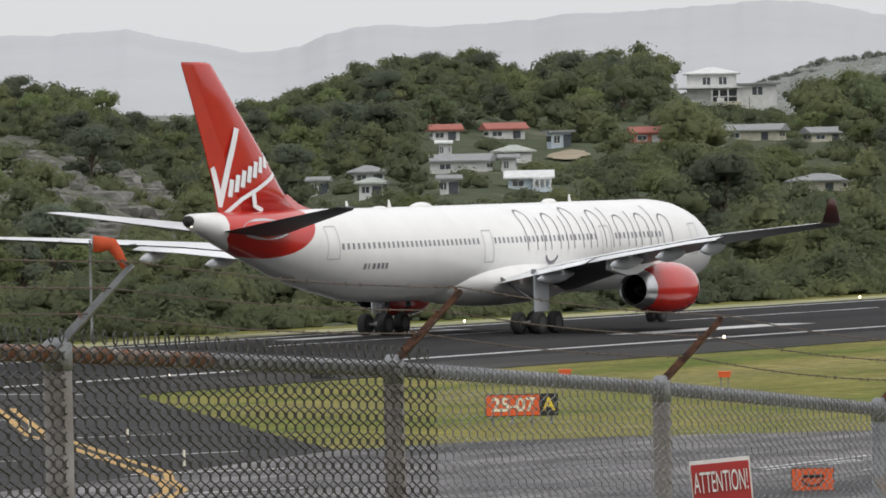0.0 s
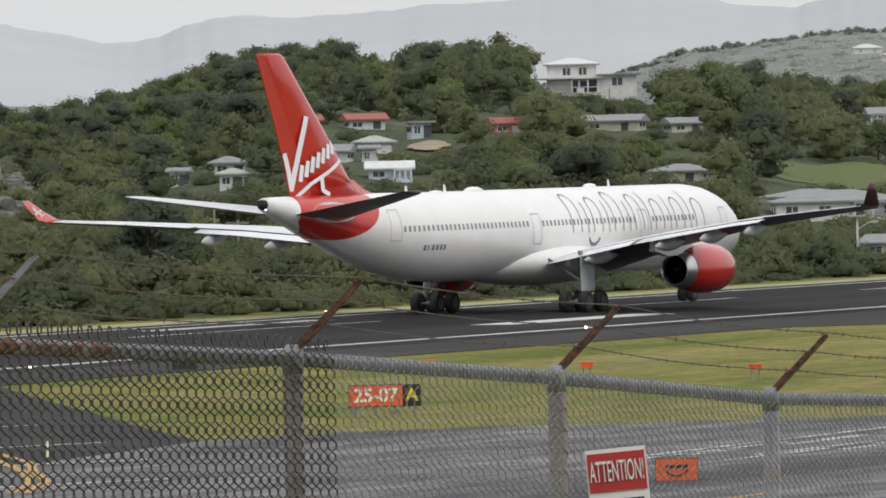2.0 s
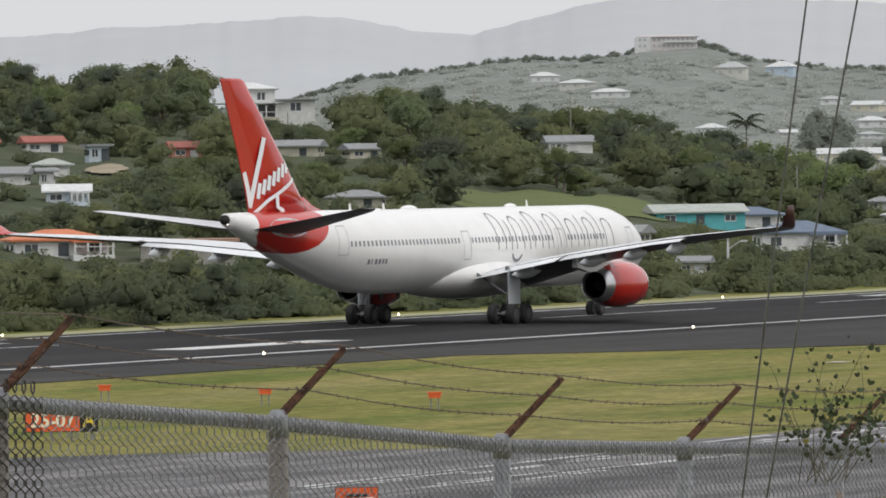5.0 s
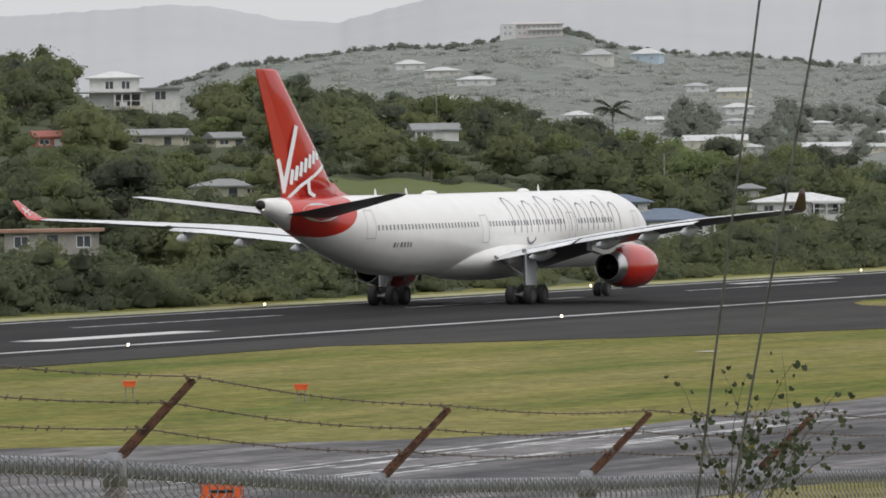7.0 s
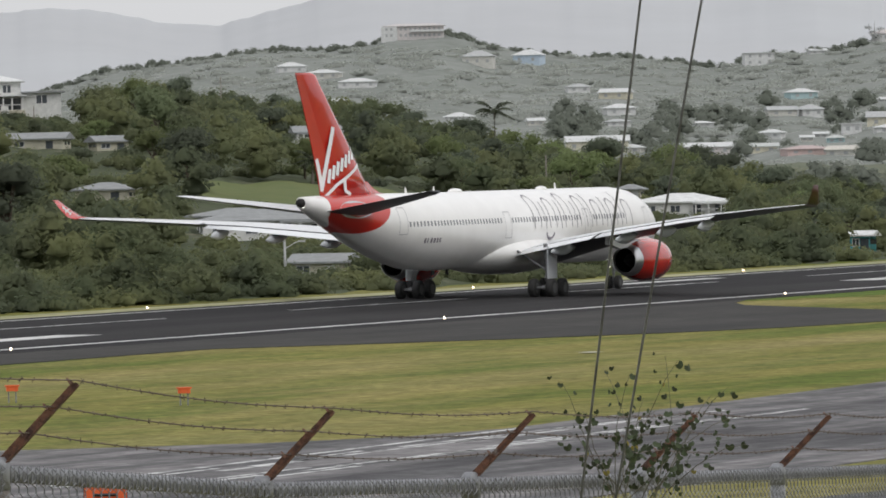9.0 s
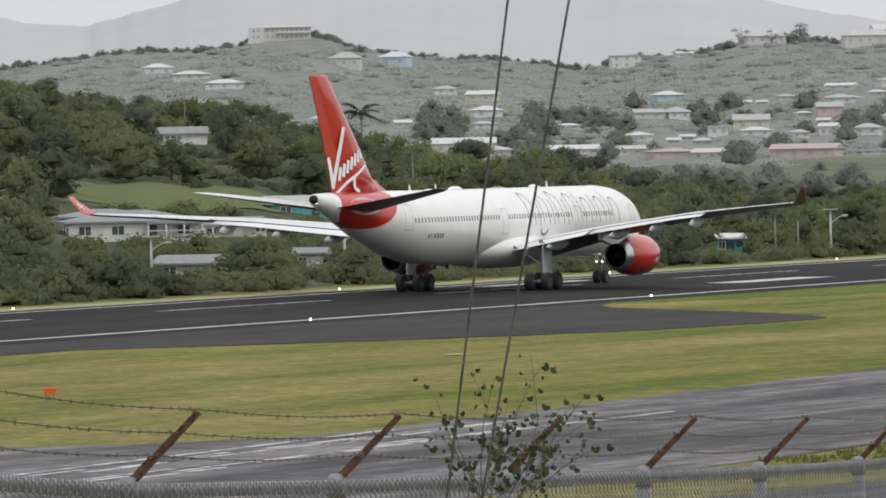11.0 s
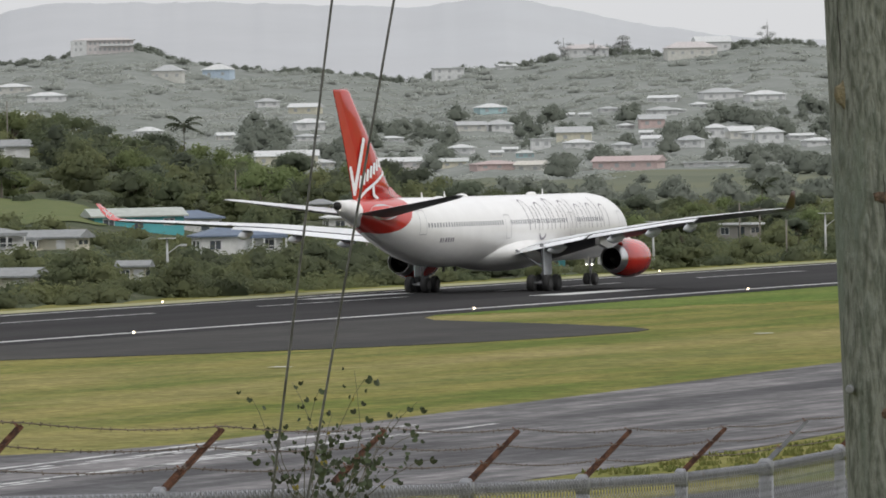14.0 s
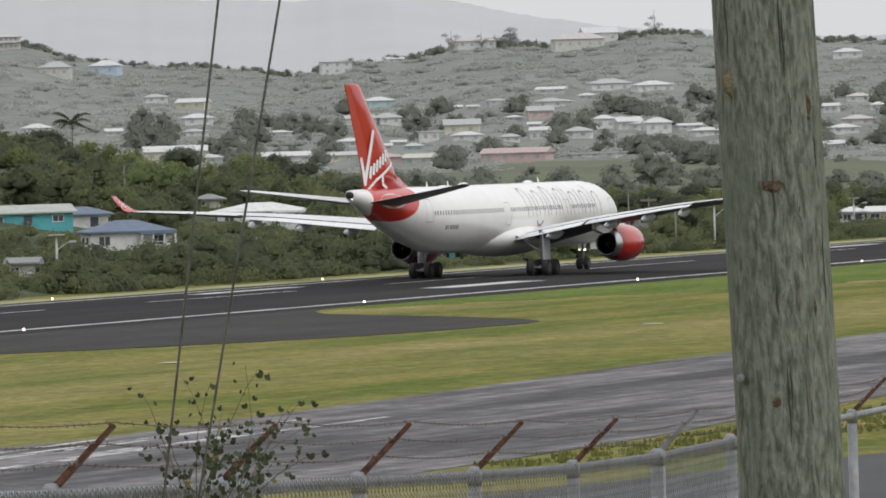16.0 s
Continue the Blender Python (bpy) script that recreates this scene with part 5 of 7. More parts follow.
far_house(19.628, 0.378, 0.265, 0.076, "hip", "grey", "white")
far_house(20.383, 0.376, 0.103, 0.045, "gable", "pale", "white")
far_house(20.243, 0.381, 0.085, 0.036, "gable", "pale", "white")
far_house(19.206, 0.186, 0.166, 0.121, "hip", "pale", "white")
far_house(19.018, 0.181, 0.211, 0.103, "gable", "pale", "cream")
far_house(18.781, 0.143, 0.220, 0.130, "hip", "pale", "white")
far_house(19.410, 0.124, 0.220, 0.094, "hip", "grey", "white")
far_house(19.716, 0.106, 0.148, 0.121, "gable", "pale", "white")
far_house(20.334, 0.182, 0.301, 0.126, "gable", "grey", "yellow")
far_house(20.298, 0.131, 0.252, 0.076, "hip", "pale", "white")
far_house(20.601, 0.131, 0.166, 0.085, "flat", "pale", "white")
far_house(21.236, 0.112, 0.211, 0.072, "hip", "pale", "white")
far_house(20.916, 0.279, 0.184, 0.090, "hip", "grey", "white")
far_house(21.155, 0.285, 0.247, 0.081, "gable", "grey", "cream")
far_house(21.300, 0.001, 0.234, 0.076, "gable", "green", "yellow")
far_house(19.902, -0.046, 0.575, 0.112, "gable", "red", "salmon")
far_house(20.678, -0.047, 0.238, 0.090, "gable", "cream", "cream")
far_house(20.963, -0.026, 0.396, 0.076, "hip", "red", "salmon")
far_house(21.773, -0.003, 0.468, 0.094, "gable", "pale", "pink")
far_house(21.791, 0.218, 0.211, 0.045, "hip", "pale", "white")
far_house(19.956, 0.113, 0.144, 0.067, "hip", "grey", "white")
far_house(20.054, 0.417, 0.157, 0.045, "hip", "grey", "white")
far_house(17.256, 0.696, 0.247, 0.081, "hip", "pale", "white")
far_house(17.392, 0.264, 0.126, 0.081, "gable", "pale", "white")
far_house(17.172, 0.347, 0.220, 0.072, "hip", "pink", "white")
far_house(17.191, 0.159, 0.273, 0.085, "hip", "pink", "pink")
far_house(17.301, 0.100, 0.238, 0.076, "hip", "pale", "white")
far_house(17.388, -0.033, 0.179, 0.081, "gable", "pale", "cream")
far_house(17.024, 0.271, 0.125, 0.072, "hip", "pale", "white")
far_house(20.932, 0.284, 0.202, 0.090, "hip", "grey", "white")
far_house(22.365, 0.015, 0.225, 0.076, "hip", "pale", "cream")
far_house(20.860, 0.773, 0.144, 0.045, "gable", "pale", "white")
far_house(19.714, 0.289, 0.215, 0.103, "gable", "grey", "salmon")
far_house(19.757, 0.218, 0.099, 0.049, "gable", "pale", "white")
far_house(19.333, 0.434, 0.144, 0.049, "hip", "pale", "white")
far_house(19.070, 0.233, 0.108, 0.058, "hip", "grey", "cream")
far_house(18.986, 0.176, 0.152, 0.081, "gable", "pale", "white")
far_house(20.844, 0.111, 0.117, 0.045, "gable", "pale", "white")
far_house(20.728, 0.063, 0.153, 0.067, "hip", "green", "teal")
far_house(19.252, -0.031, 0.395, 0.036, "flat", "pale", "white")
far_house(20.955, 0.083, 0.103, 0.049, "gable", "pale", "cream")
far_house(19.921, 0.281, 0.135, 0.045, "hip", "pale", "white")
far_house(19.559, 0.396, 0.224, 0.045, "hip", "pale", "white")
far_house(20.558, -0.028, 0.094, 0.049, "gable", "pale", "cream")
far_house(18.529, 0.173, 0.202, 0.045, "gable", "pale", "white")
far_house(18.396, 0.116, 0.247, 0.067, "hip", "pale", "white")

# ---- roadside poles, palms, sock and airfield furniture ----
TIMBER = material("grey_timber_pole", (0.24, 0.22, 0.19), 0.9, second=(0.17, 0.155, 0.13), scale=4.0, stretch=(1, 1, 0.1))
CONCRETE = material("pale_lamp_column", (0.52, 0.53, 0.53), 0.6, second=(0.44, 0.45, 0.45), scale=2.0)


def service_pole(az, el0, el1, r, lamp=False, arm=False):
    z0, z1 = EYE[2] + math.tan(radians(el0)) * r, EYE[2] + math.tan(radians(el1)) * r
    z0 = min(z0, near_height(az, r)) - 0.3
    kind = "street_lamp" if lamp else "service_pole"
    thing = empty(kind, Matrix.Translation(polar(az, r, z0)) @ Matrix.Rotation(radians(az - 90), 4, "Z"), "pale concrete street lamp with a flat panel on top" if lamp else "tall grey timber service pole", "lamp" if lamp else "pole",
                  "street lamps along the road" if lamp else "poles on the hillside")
    hgt = z1 - z0
    rad = 0.11 if lamp else 0.09
    part("column", tube([(0, 0, 0), (0, 0, hgt)], [rad * 1.2, rad * 0.8], 8), CONCRETE if lamp else TIMBER, thing, smooth=True)
    if lamp:
        part("arm", tube([(0, 0, hgt * 0.72), (0.9, 0, hgt * 0.86), (1.3, 0, hgt * 0.88)], 0.05, 6), CONCRETE, thing)
        part("lamp_head", box(1.1, 1.7, -0.12, 0.12, hgt * 0.86, hgt * 0.9), CONCRETE, thing)
        part("panel", box(-0.75, 0.75, -0.4, 0.4, hgt, hgt + 0.07), CONCRETE, thing)
        part("control_box", box(-0.35, -0.1, -0.15, 0.15, hgt * 0.12, hgt * 0.22), CONCRETE, thing)
    if arm:
        part("crossarm", box(-0.9, 0.9, -0.06, 0.06, hgt * 0.92, hgt * 0.96), TIMBER, thing)


service_pole(30.30, -0.78, -0.33, 520, arm=True)
service_pole(30.11, -0.76, -0.49, 540, arm=True)
service_pole(23.035, -0.45, 0.02, 860)
service_pole(25.13, -0.82, -0.58, 588, lamp=True)
service_pole(23.59, -0.85, -0.52, 620, lamp=True)
service_pole(20.16, -0.81, -0.52, foot(20.16) + 4)
service_pole(19.98, -0.81, -0.55, foot(19.98) + 4)
service_pole(19.72, -0.76, -0.465, foot(19.72) + 4, lamp=True)
service_pole(19.03, -0.60, -0.327, foot(19.03) + 90)
service_pole(18.87, -0.65, -0.362, foot(18.87) + 60, arm=True)
service_pole(18.66, -0.72, -0.47, foot(18.66) + 4)
service_pole(18.35, -0.695, -0.425, foot(18.35) + 4, lamp=True)
service_pole(17.24, -0.71, -0.42, 900, lamp=True)
service_pole(24.27, -0.88, -0.66, 640)
service_pole(25.61, 0.45, 0.70, 1010)
service_pole(24.84, 0.25, 0.60, 1000)
service_pole(20.9, -0.78, -0.56, 740)
service_pole(22.0, -0.80, -0.58, 700)
service_pole(27.1, 0.15, 0.50, 1000)

FROND = material("dark_palm_frond", (0.040, 0.050, 0.028), 0.7, second=(0.058, 0.068, 0.036), scale=2.0, by_island=0.3, through_light=0.2, spec=0.2)


def palm(az, el_top, r, spread=2.6):
    z1 = EYE[2] + math.tan(radians(el_top)) * r
    z0 = near_height(az, r) - 0.4
    rng = random.Random(int(az * 100))
    thing = empty("palm_tree", Matrix.Translation(polar(az, r, z0)), "dark green palm tree with drooping fronds", "palm tree", "palms on the hillside")
    hgt = max(z1 - z0, 3.0)
    part("trunk", tube([(0, 0, 0), (0.15, 0, hgt * 0.5), (0.1, 0, hgt)], [0.2, 0.15, 0.12], 8), BARK_P, thing)
    for i in range(15):
        a = i * 2.4 + rng.uniform(-0.2, 0.2)
        lift = rng.uniform(0.0, 1.7)
        spine = [Vector((0.1 + spread * u * math.cos(a), spread * u * math.sin(a), hgt + spread * (lift * u - (0.4 + 0.42 * lift) * u * u))) for u in np.linspace(0, 1, 9)]
        bm = bmesh.new()
        side = Vector((-math.sin(a), math.cos(a), 0))
        rib = [bm.verts.new(p) for p in spine]
        for k in range(8):
            w = spread * 0.24 * math.sin(math.pi * (0.12 + 0.85 * k / 8))
            for s in (-1, 1):
                tip = spine[k] + side * s * w + Vector((0, 0, -w * 0.7)) + (spine[k + 1] - spine[k]) * 0.8
                bm.faces.new((rib[k], rib[k + 1], bm.verts.new(tip)))
        part("frond", bm, FROND, thing)


BARK_P = material("grey_palm_bark", (0.16, 0.14, 0.11), 0.9, second=(0.10, 0.09, 0.07), scale=3.0)
palm(23.44, 0.37, 1046, 3.0)
palm(18.85, -0.22, 1000, 2.6)
palm(24.9, -0.25, 830, 2.2)
palm(26.1, -0.10, 850, 2.4)
palm(27.9, -0.05, 840, 2.2)

# windsock beyond the runway end
ORANGE = material("faded_orange_fabric", (0.72, 0.13, 0.045), 0.8, second=(0.60, 0.10, 0.035), scale=1.5, through_light=0.3)
SIGNORANGE = material("orange_sign_face", (0.78, 0.13, 0.03), 0.5, second=(0.70, 0.11, 0.025), scale=2.0)
SIGNBLACK = material("black_sign_face", (0.015, 0.015, 0.013), 0.5, second=(0.022, 0.021, 0.018), scale=2.0)
SIGNWHITE = material("white_sign_letters", (0.85, 0.80, 0.62), 0.5, second=(0.78, 0.74, 0.58), scale=2.0)
SIGNYELLOW = material("yellow_sign_letter", (0.82, 0.62, 0.05), 0.5, second=(0.74, 0.56, 0.05), scale=2.0)
DARKBOX = material("black_plastic_housing", (0.02, 0.02, 0.022), 0.5, second=(0.03, 0.03, 0.03), scale=3.0)


def windsock():
    r = 430.0
    base = polar(32.43, r, 0)
    thing = empty("windsock", Matrix.Translation(base), "limp orange windsock on a thin pole", "windsock")
    z1 = EYE[2] + math.tan(radians(-0.53)) * r
    k = r * math.pi / 180
    part("pole", tube([(0, 0, 0), (0, 0, z1)], [0.09, 0.06], 8), GALV, thing)
    side = Vector((math.sin(radians(32.43)), -math.cos(radians(32.43)), 0))
    pts = [side * 0.02 * k + Vector((0, 0, z1 - 0.03 * k)), side * 0.1 * k + Vector((0, 0, z1 - 0.035 * k)), side * 0.18 * k + Vector((0, 0, z1 - 0.04 * k)), side * 0.23 * k + Vector((0, 0, z1 - 0.12 * k)), side * 0.29 * k + Vector((0, 0, z1 - 0.24 * k))]
    part("sock", tube(pts, [0.52, 0.48, 0.42, 0.32, 0.22], 14), ORANGE, thing, smooth=True)
    part("hoop", tube([pts[0] - side * 0.05, pts[0] + side * 0.05], 0.55, 14), GALV, thing)


windsock()


def text_mesh(words, size, mat, m, parent, name="lettering", bold=0.0):
    curve = bpy.data.curves.new(name, "FONT")
    curve.body, curve.size, curve.extrude, curve.offset = words, size, 0.01, bold
    curve.align_x, curve.align_y = "CENTER", "CENTER"
    ob = bpy.data.objects.new(name, curve)
    scene.collection.objects.link(ob)
    data = bpy.data.meshes.new_from_object(ob.evaluated_get(bpy.context.evaluated_depsgraph_get()))
    bpy.data.objects.remove(ob)
    data.materials.clear()
    data.materials.append(mat)
    out_ob = new(name, data)
    out_ob.parent = parent
    out_ob.matrix_basis = m
    return out_ob


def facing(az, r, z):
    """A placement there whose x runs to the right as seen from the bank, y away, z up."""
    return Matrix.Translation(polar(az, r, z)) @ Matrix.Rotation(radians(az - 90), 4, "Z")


UPRIGHT = Matrix.Rotation(radians(90), 4, "X")


def guidance_sign():
    r = 277.0
    k = r * math.pi / 180
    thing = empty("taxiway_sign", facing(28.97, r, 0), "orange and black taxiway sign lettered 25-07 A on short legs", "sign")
    zc = EYE[2] + math.tan(radians(-1.96)) * r
    hh = 0.09 * k
    body = part("housing", box(-0.295 * k, 0.295 * k, 0.0, 0.25, zc - hh, zc + hh), DARKBOX, thing, bevel=0.02)
    red = part("red_panel", box(-0.29 * k, 0.145 * k, -0.02, 0.0, zc - hh + 0.03, zc + hh - 0.03), SIGNORANGE, thing, "orange-red panel")
    blk = part("black_panel", box(0.15 * k, 0.29 * k, -0.02, 0.0, zc - hh + 0.03, zc + hh - 0.03), SIGNBLACK, thing, "black panel")
    text_mesh("25-07", 0.74, SIGNWHITE, Matrix.Translation((-0.0725 * k, -0.032, zc)) @ UPRIGHT, red, bold=0.02)
    text_mesh("A", 0.70, SIGNYELLOW, Matrix.Translation((0.22 * k, -0.032, zc)) @ UPRIGHT, blk, bold=0.02)
    for x in (-0.24, -0.08, 0.08, 0.24):
        part("leg", tube([(x * k, 0.12, -0.1), (x * k, 0.12, zc - hh)], 0.05, 8), GALV, thing)


guidance_sign()


def small_sign():
    r = 215.0
    k = r * math.pi / 180
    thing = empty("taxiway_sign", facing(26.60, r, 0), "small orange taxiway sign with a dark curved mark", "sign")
    zc = EYE[2] + math.tan(radians(-2.64)) * r
    hh = 0.10 * k
    part("housing", box(-0.175 * k, 0.175 * k, 0.0, 0.2, zc - hh, zc + hh), DARKBOX, thing, bevel=0.02)
    face = part("panel", box(-0.17 * k, 0.17 * k, -0.02, 0.0, zc - hh + 0.02, zc + hh - 0.02), SIGNORANGE, thing, "orange panel")
    arc = tube([(0.085 * k * math.cos(a), -0.03, zc + 0.01 * k - 0.055 * k * math.sin(a)) for a in np.linspace(0.1, math.pi - 0.1, 12)], 0.03, 6)
    tube([(-0.09 * k, -0.03, zc + 0.035 * k), (0.09 * k, -0.03, zc + 0.035 * k)], 0.05, 6, arc)
    part("mark", arc, SIGNBLACK, face)
    for x in (-0.12, 0.12):
        part("leg", tube([(x * k, 0.1, -0.1), (x * k, 0.1, zc - hh)], 0.05, 8), GALV, thing)


small_sign()


def marker_box(x, y, first=[None]):
    if first[0] is None:
        thing = empty("approach_marker", Matrix.Identity(4))
        part("lamp_box", box(-0.26, 0.26, -0.18, 0.18, 0.50, 0.70), SIGNORANGE, thing, "orange lamp box", bevel=0.03)
        part("hood", box(-0.32, 0.32, -0.22, 0.22, 0.70, 0.76), SIGNORANGE, thing, bevel=0.02)
        for q in (-0.16, 0.16):
            part("leg", tube([(q, 0, -0.1), (q, 0, 0.52)], 0.03, 8), GALV, thing)
        first[0] = tagged(thing, "small orange lamp box on two legs in the grass", "runway light", "row of orange lamp boxes")
        thing.matrix_basis = Matrix.Translation((x, y, 0)) @ Matrix.Rotation(radians(-60), 4, "Z")
        return
    copy_thing(first[0], Matrix.Translation((x, y, 0)) @ Matrix.Rotation(radians(-60), 4, "Z"))


for k in range(4):
    marker_box(276.5 + 4.38 * k, 134.6 + 10.51 * k)
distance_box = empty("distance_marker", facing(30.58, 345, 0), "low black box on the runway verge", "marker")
part("housing", box(-0.62, 0.62, -0.3, 0.3, 0.05, 0.78), DARKBOX, distance_box, bevel=0.03)
part("lid", box(-0.66, 0.66, -0.34, 0.34, 0.78, 0.84), DARKBOX, distance_box)


def edge_light(x, y, first=[None]):
    if first[0] is None:
        thing = empty("runway_edge_light", Matrix.Translation((x, y, 0.02)), "small lit runway edge lamp on a stub", "runway light", "runway edge lights")
        part("stub", tube([(0, 0, 0), (0, 0, 0.06)], [0.07, 0.06], 8), DARKBOX, thing)
        part("glass", tube([(0, 0, 0.06), (0, 0, 0.17), (0, 0, 0.22)], [0.07, 0.07, 0.025], 10), LAMP, thing, "glowing warm lamp glass", smooth=True)
        first[0] = thing
        return
    copy_thing(first[0], Matrix.Translation((x, y, 0.02)))


for i in range(-2, 14):
    edge_light(299.0 + 60.2 * i, 185.6)
    edge_light(286.0 + 58.0 * i, 226.7)
edge_light(190.1, 86.8)
for x, y in ((345.5, 144.6), (404, 138.0)):
    tagged(stripe("concrete_plate", x - 0.6, x + 0.6, y - 0.5, y + 0.5, CONCRETE_FLAT := material("pale_concrete_plate", (0.5, 0.5, 0.47), 0.8, second=(0.4, 0.4, 0.38), scale=3.0), 0.05), "pale concrete plate in the grass", "plate", kind="structure")

# markings on the taxiways
rng_mark = random.Random(3)
for i in range(16):
    x = 205 + i * 3.6
    for j in range(2):
        y = 106.0 + 0.04 * (x - 205) - 1.2 - j * 3.4 - rng_mark.uniform(0, 1.6)
        stripe("worn_mark", x, x + rng_mark.uniform(4, 11), y - 0.16, y + 0.16, WORN, 0.03, 0.25)
stripe("worn_mark", 206, 250, 105.0, 105.4, WORN, 0.03, 2.2)
for x0, y0, x1, y1 in ((276.9, 180.5, 276.4, 176.2), (246.4, 162.6, 250.7, 158.3), (229.0, 147.6, 233.4, 144.7), (213.6, 135.0, 218.4, 132.6), (201.7, 125.8, 205.7, 122.9), (187.9, 117.3, 192.7, 114.6), (208.4, 139.6, 210.9, 137.4)):
    d = Vector((x1 - x0, y1 - y0, 0)).normalized()
    n_ = Vector((-d.y, d.x, 0)) * 0.2
    a, b = Vector((x0, y0, 0.034)) - d * 1.2, Vector((x1, y1, 0.034))
    tagged(mesh_object("taxi_bar", [a - n_, b - n_, b + n_, a + n_], [(0, 1, 2, 3)], LINE), kind="structure")


def painted_curve(name, pts, width, mat, z):
    v, f = [], []
    for i, p in enumerate(pts):
        q = (Vector(pts[min(i + 1, len(pts) - 1)]) - Vector(pts[max(i - 1, 0)])).normalized()
        n_ = Vector((-q.y, q.x)) * width / 2
        v += [(p[0] + n_.x, p[1] + n_.y, z), (p[0] - n_.x, p[1] - n_.y, z)]
    for i in range(len(pts) - 1):
        f.append((2 * i, 2 * i + 1, 2 * i + 3, 2 * i + 2))
    tagged(mesh_object(name, v, f, mat), kind="structure")


for off in (0.0, 0.6):
    painted_curve("yellow_line", [(259.5 + off * 0.5, 170.0 - off), (231.6 + off * 0.5, 150.3 - off), (227.5 + off * 0.5, 146.7 - off), (212.7 + off * 0.5, 135.0 - off), (202.5 + off, 126.9 - off), (197.0 + off, 122.8), (191.0, 118.8 - off), (184, 115.2 - off)], 0.32, YELLOW, 0.036)
painted_curve("yellow_line", [(150, 93.5), (158, 90.2), (170, 88.5), (185, 89.5)], 0.3, YELLOW, 0.036)

# white marker stakes on the edge of the link
for x, y in ((233.5, 151.5), (224.5, 141.3), (206.0, 127.4)):
    stake = empty("marker_stake", Matrix.Translation((x, y, 0.02)), "thin white marker stake at the edge of the asphalt", "marker", "marker stakes by the taxiway link")
    part("foot", tube([(0, 0, 0), (0, 0, 0.06)], [0.12, 0.09], 8), DARKBOX, stake)
    part("stick", tube([(0, 0, 0.05), (0, 0, 0.62)], 0.045, 8), SIGNWHITE, stake)

# ---- warning board and creeper on the fence ----
BOARD_RED = material("red_board_paint", (0.42, 0.03, 0.03), 0.5, second=(0.36, 0.028, 0.028), scale=6.0)
BOARD_WHITE = material("white_board_paint", (0.74, 0.74, 0.74), 0.5, second=(0.66, 0.66, 0.65), scale=6.0)


def warning_board():
    d = 21.7
    k = d * math.pi / 180
    top = EYE[2] + math.tan(radians(-3.155)) * d
    m = Matrix.Translation(polar(26.87, d, top)) @ Matrix.Rotation(radians(26.87 - 90), 4, "Z") @ Matrix.Rotation(radians(-4.5), 4, "Y")
    thing = empty("warning_board", m, "white board headed ATTENTION! on a red band, fixed to the fence", "sign")
    part("plate", box(-0.31 * k, 0.31 * k, 0.0, 0.012, -0.34, 0.0), BOARD_WHITE, thing)
    band = part("red_band", box(-0.295 * k, 0.295 * k, -0.006, 0.0, -0.165, -0.015), BOARD_RED, thing, "red heading band")
    ob = text_mesh("ATTENTION!", 0.058, BOARD_WHITE, Matrix.Translation((0, -0.012, -0.09)) @ UPRIGHT @ Matrix.Diagonal((0.62, 2.0, 0.2, 1)), band)
    for i in range(3):
        part("text_bar", box(-0.25 * k, 0.25 * k - 0.02 * i, -0.006, 0.0, -0.215 - 0.045 * i, -0.195 - 0.045 * i), DARKBOX, thing)


warning_board()


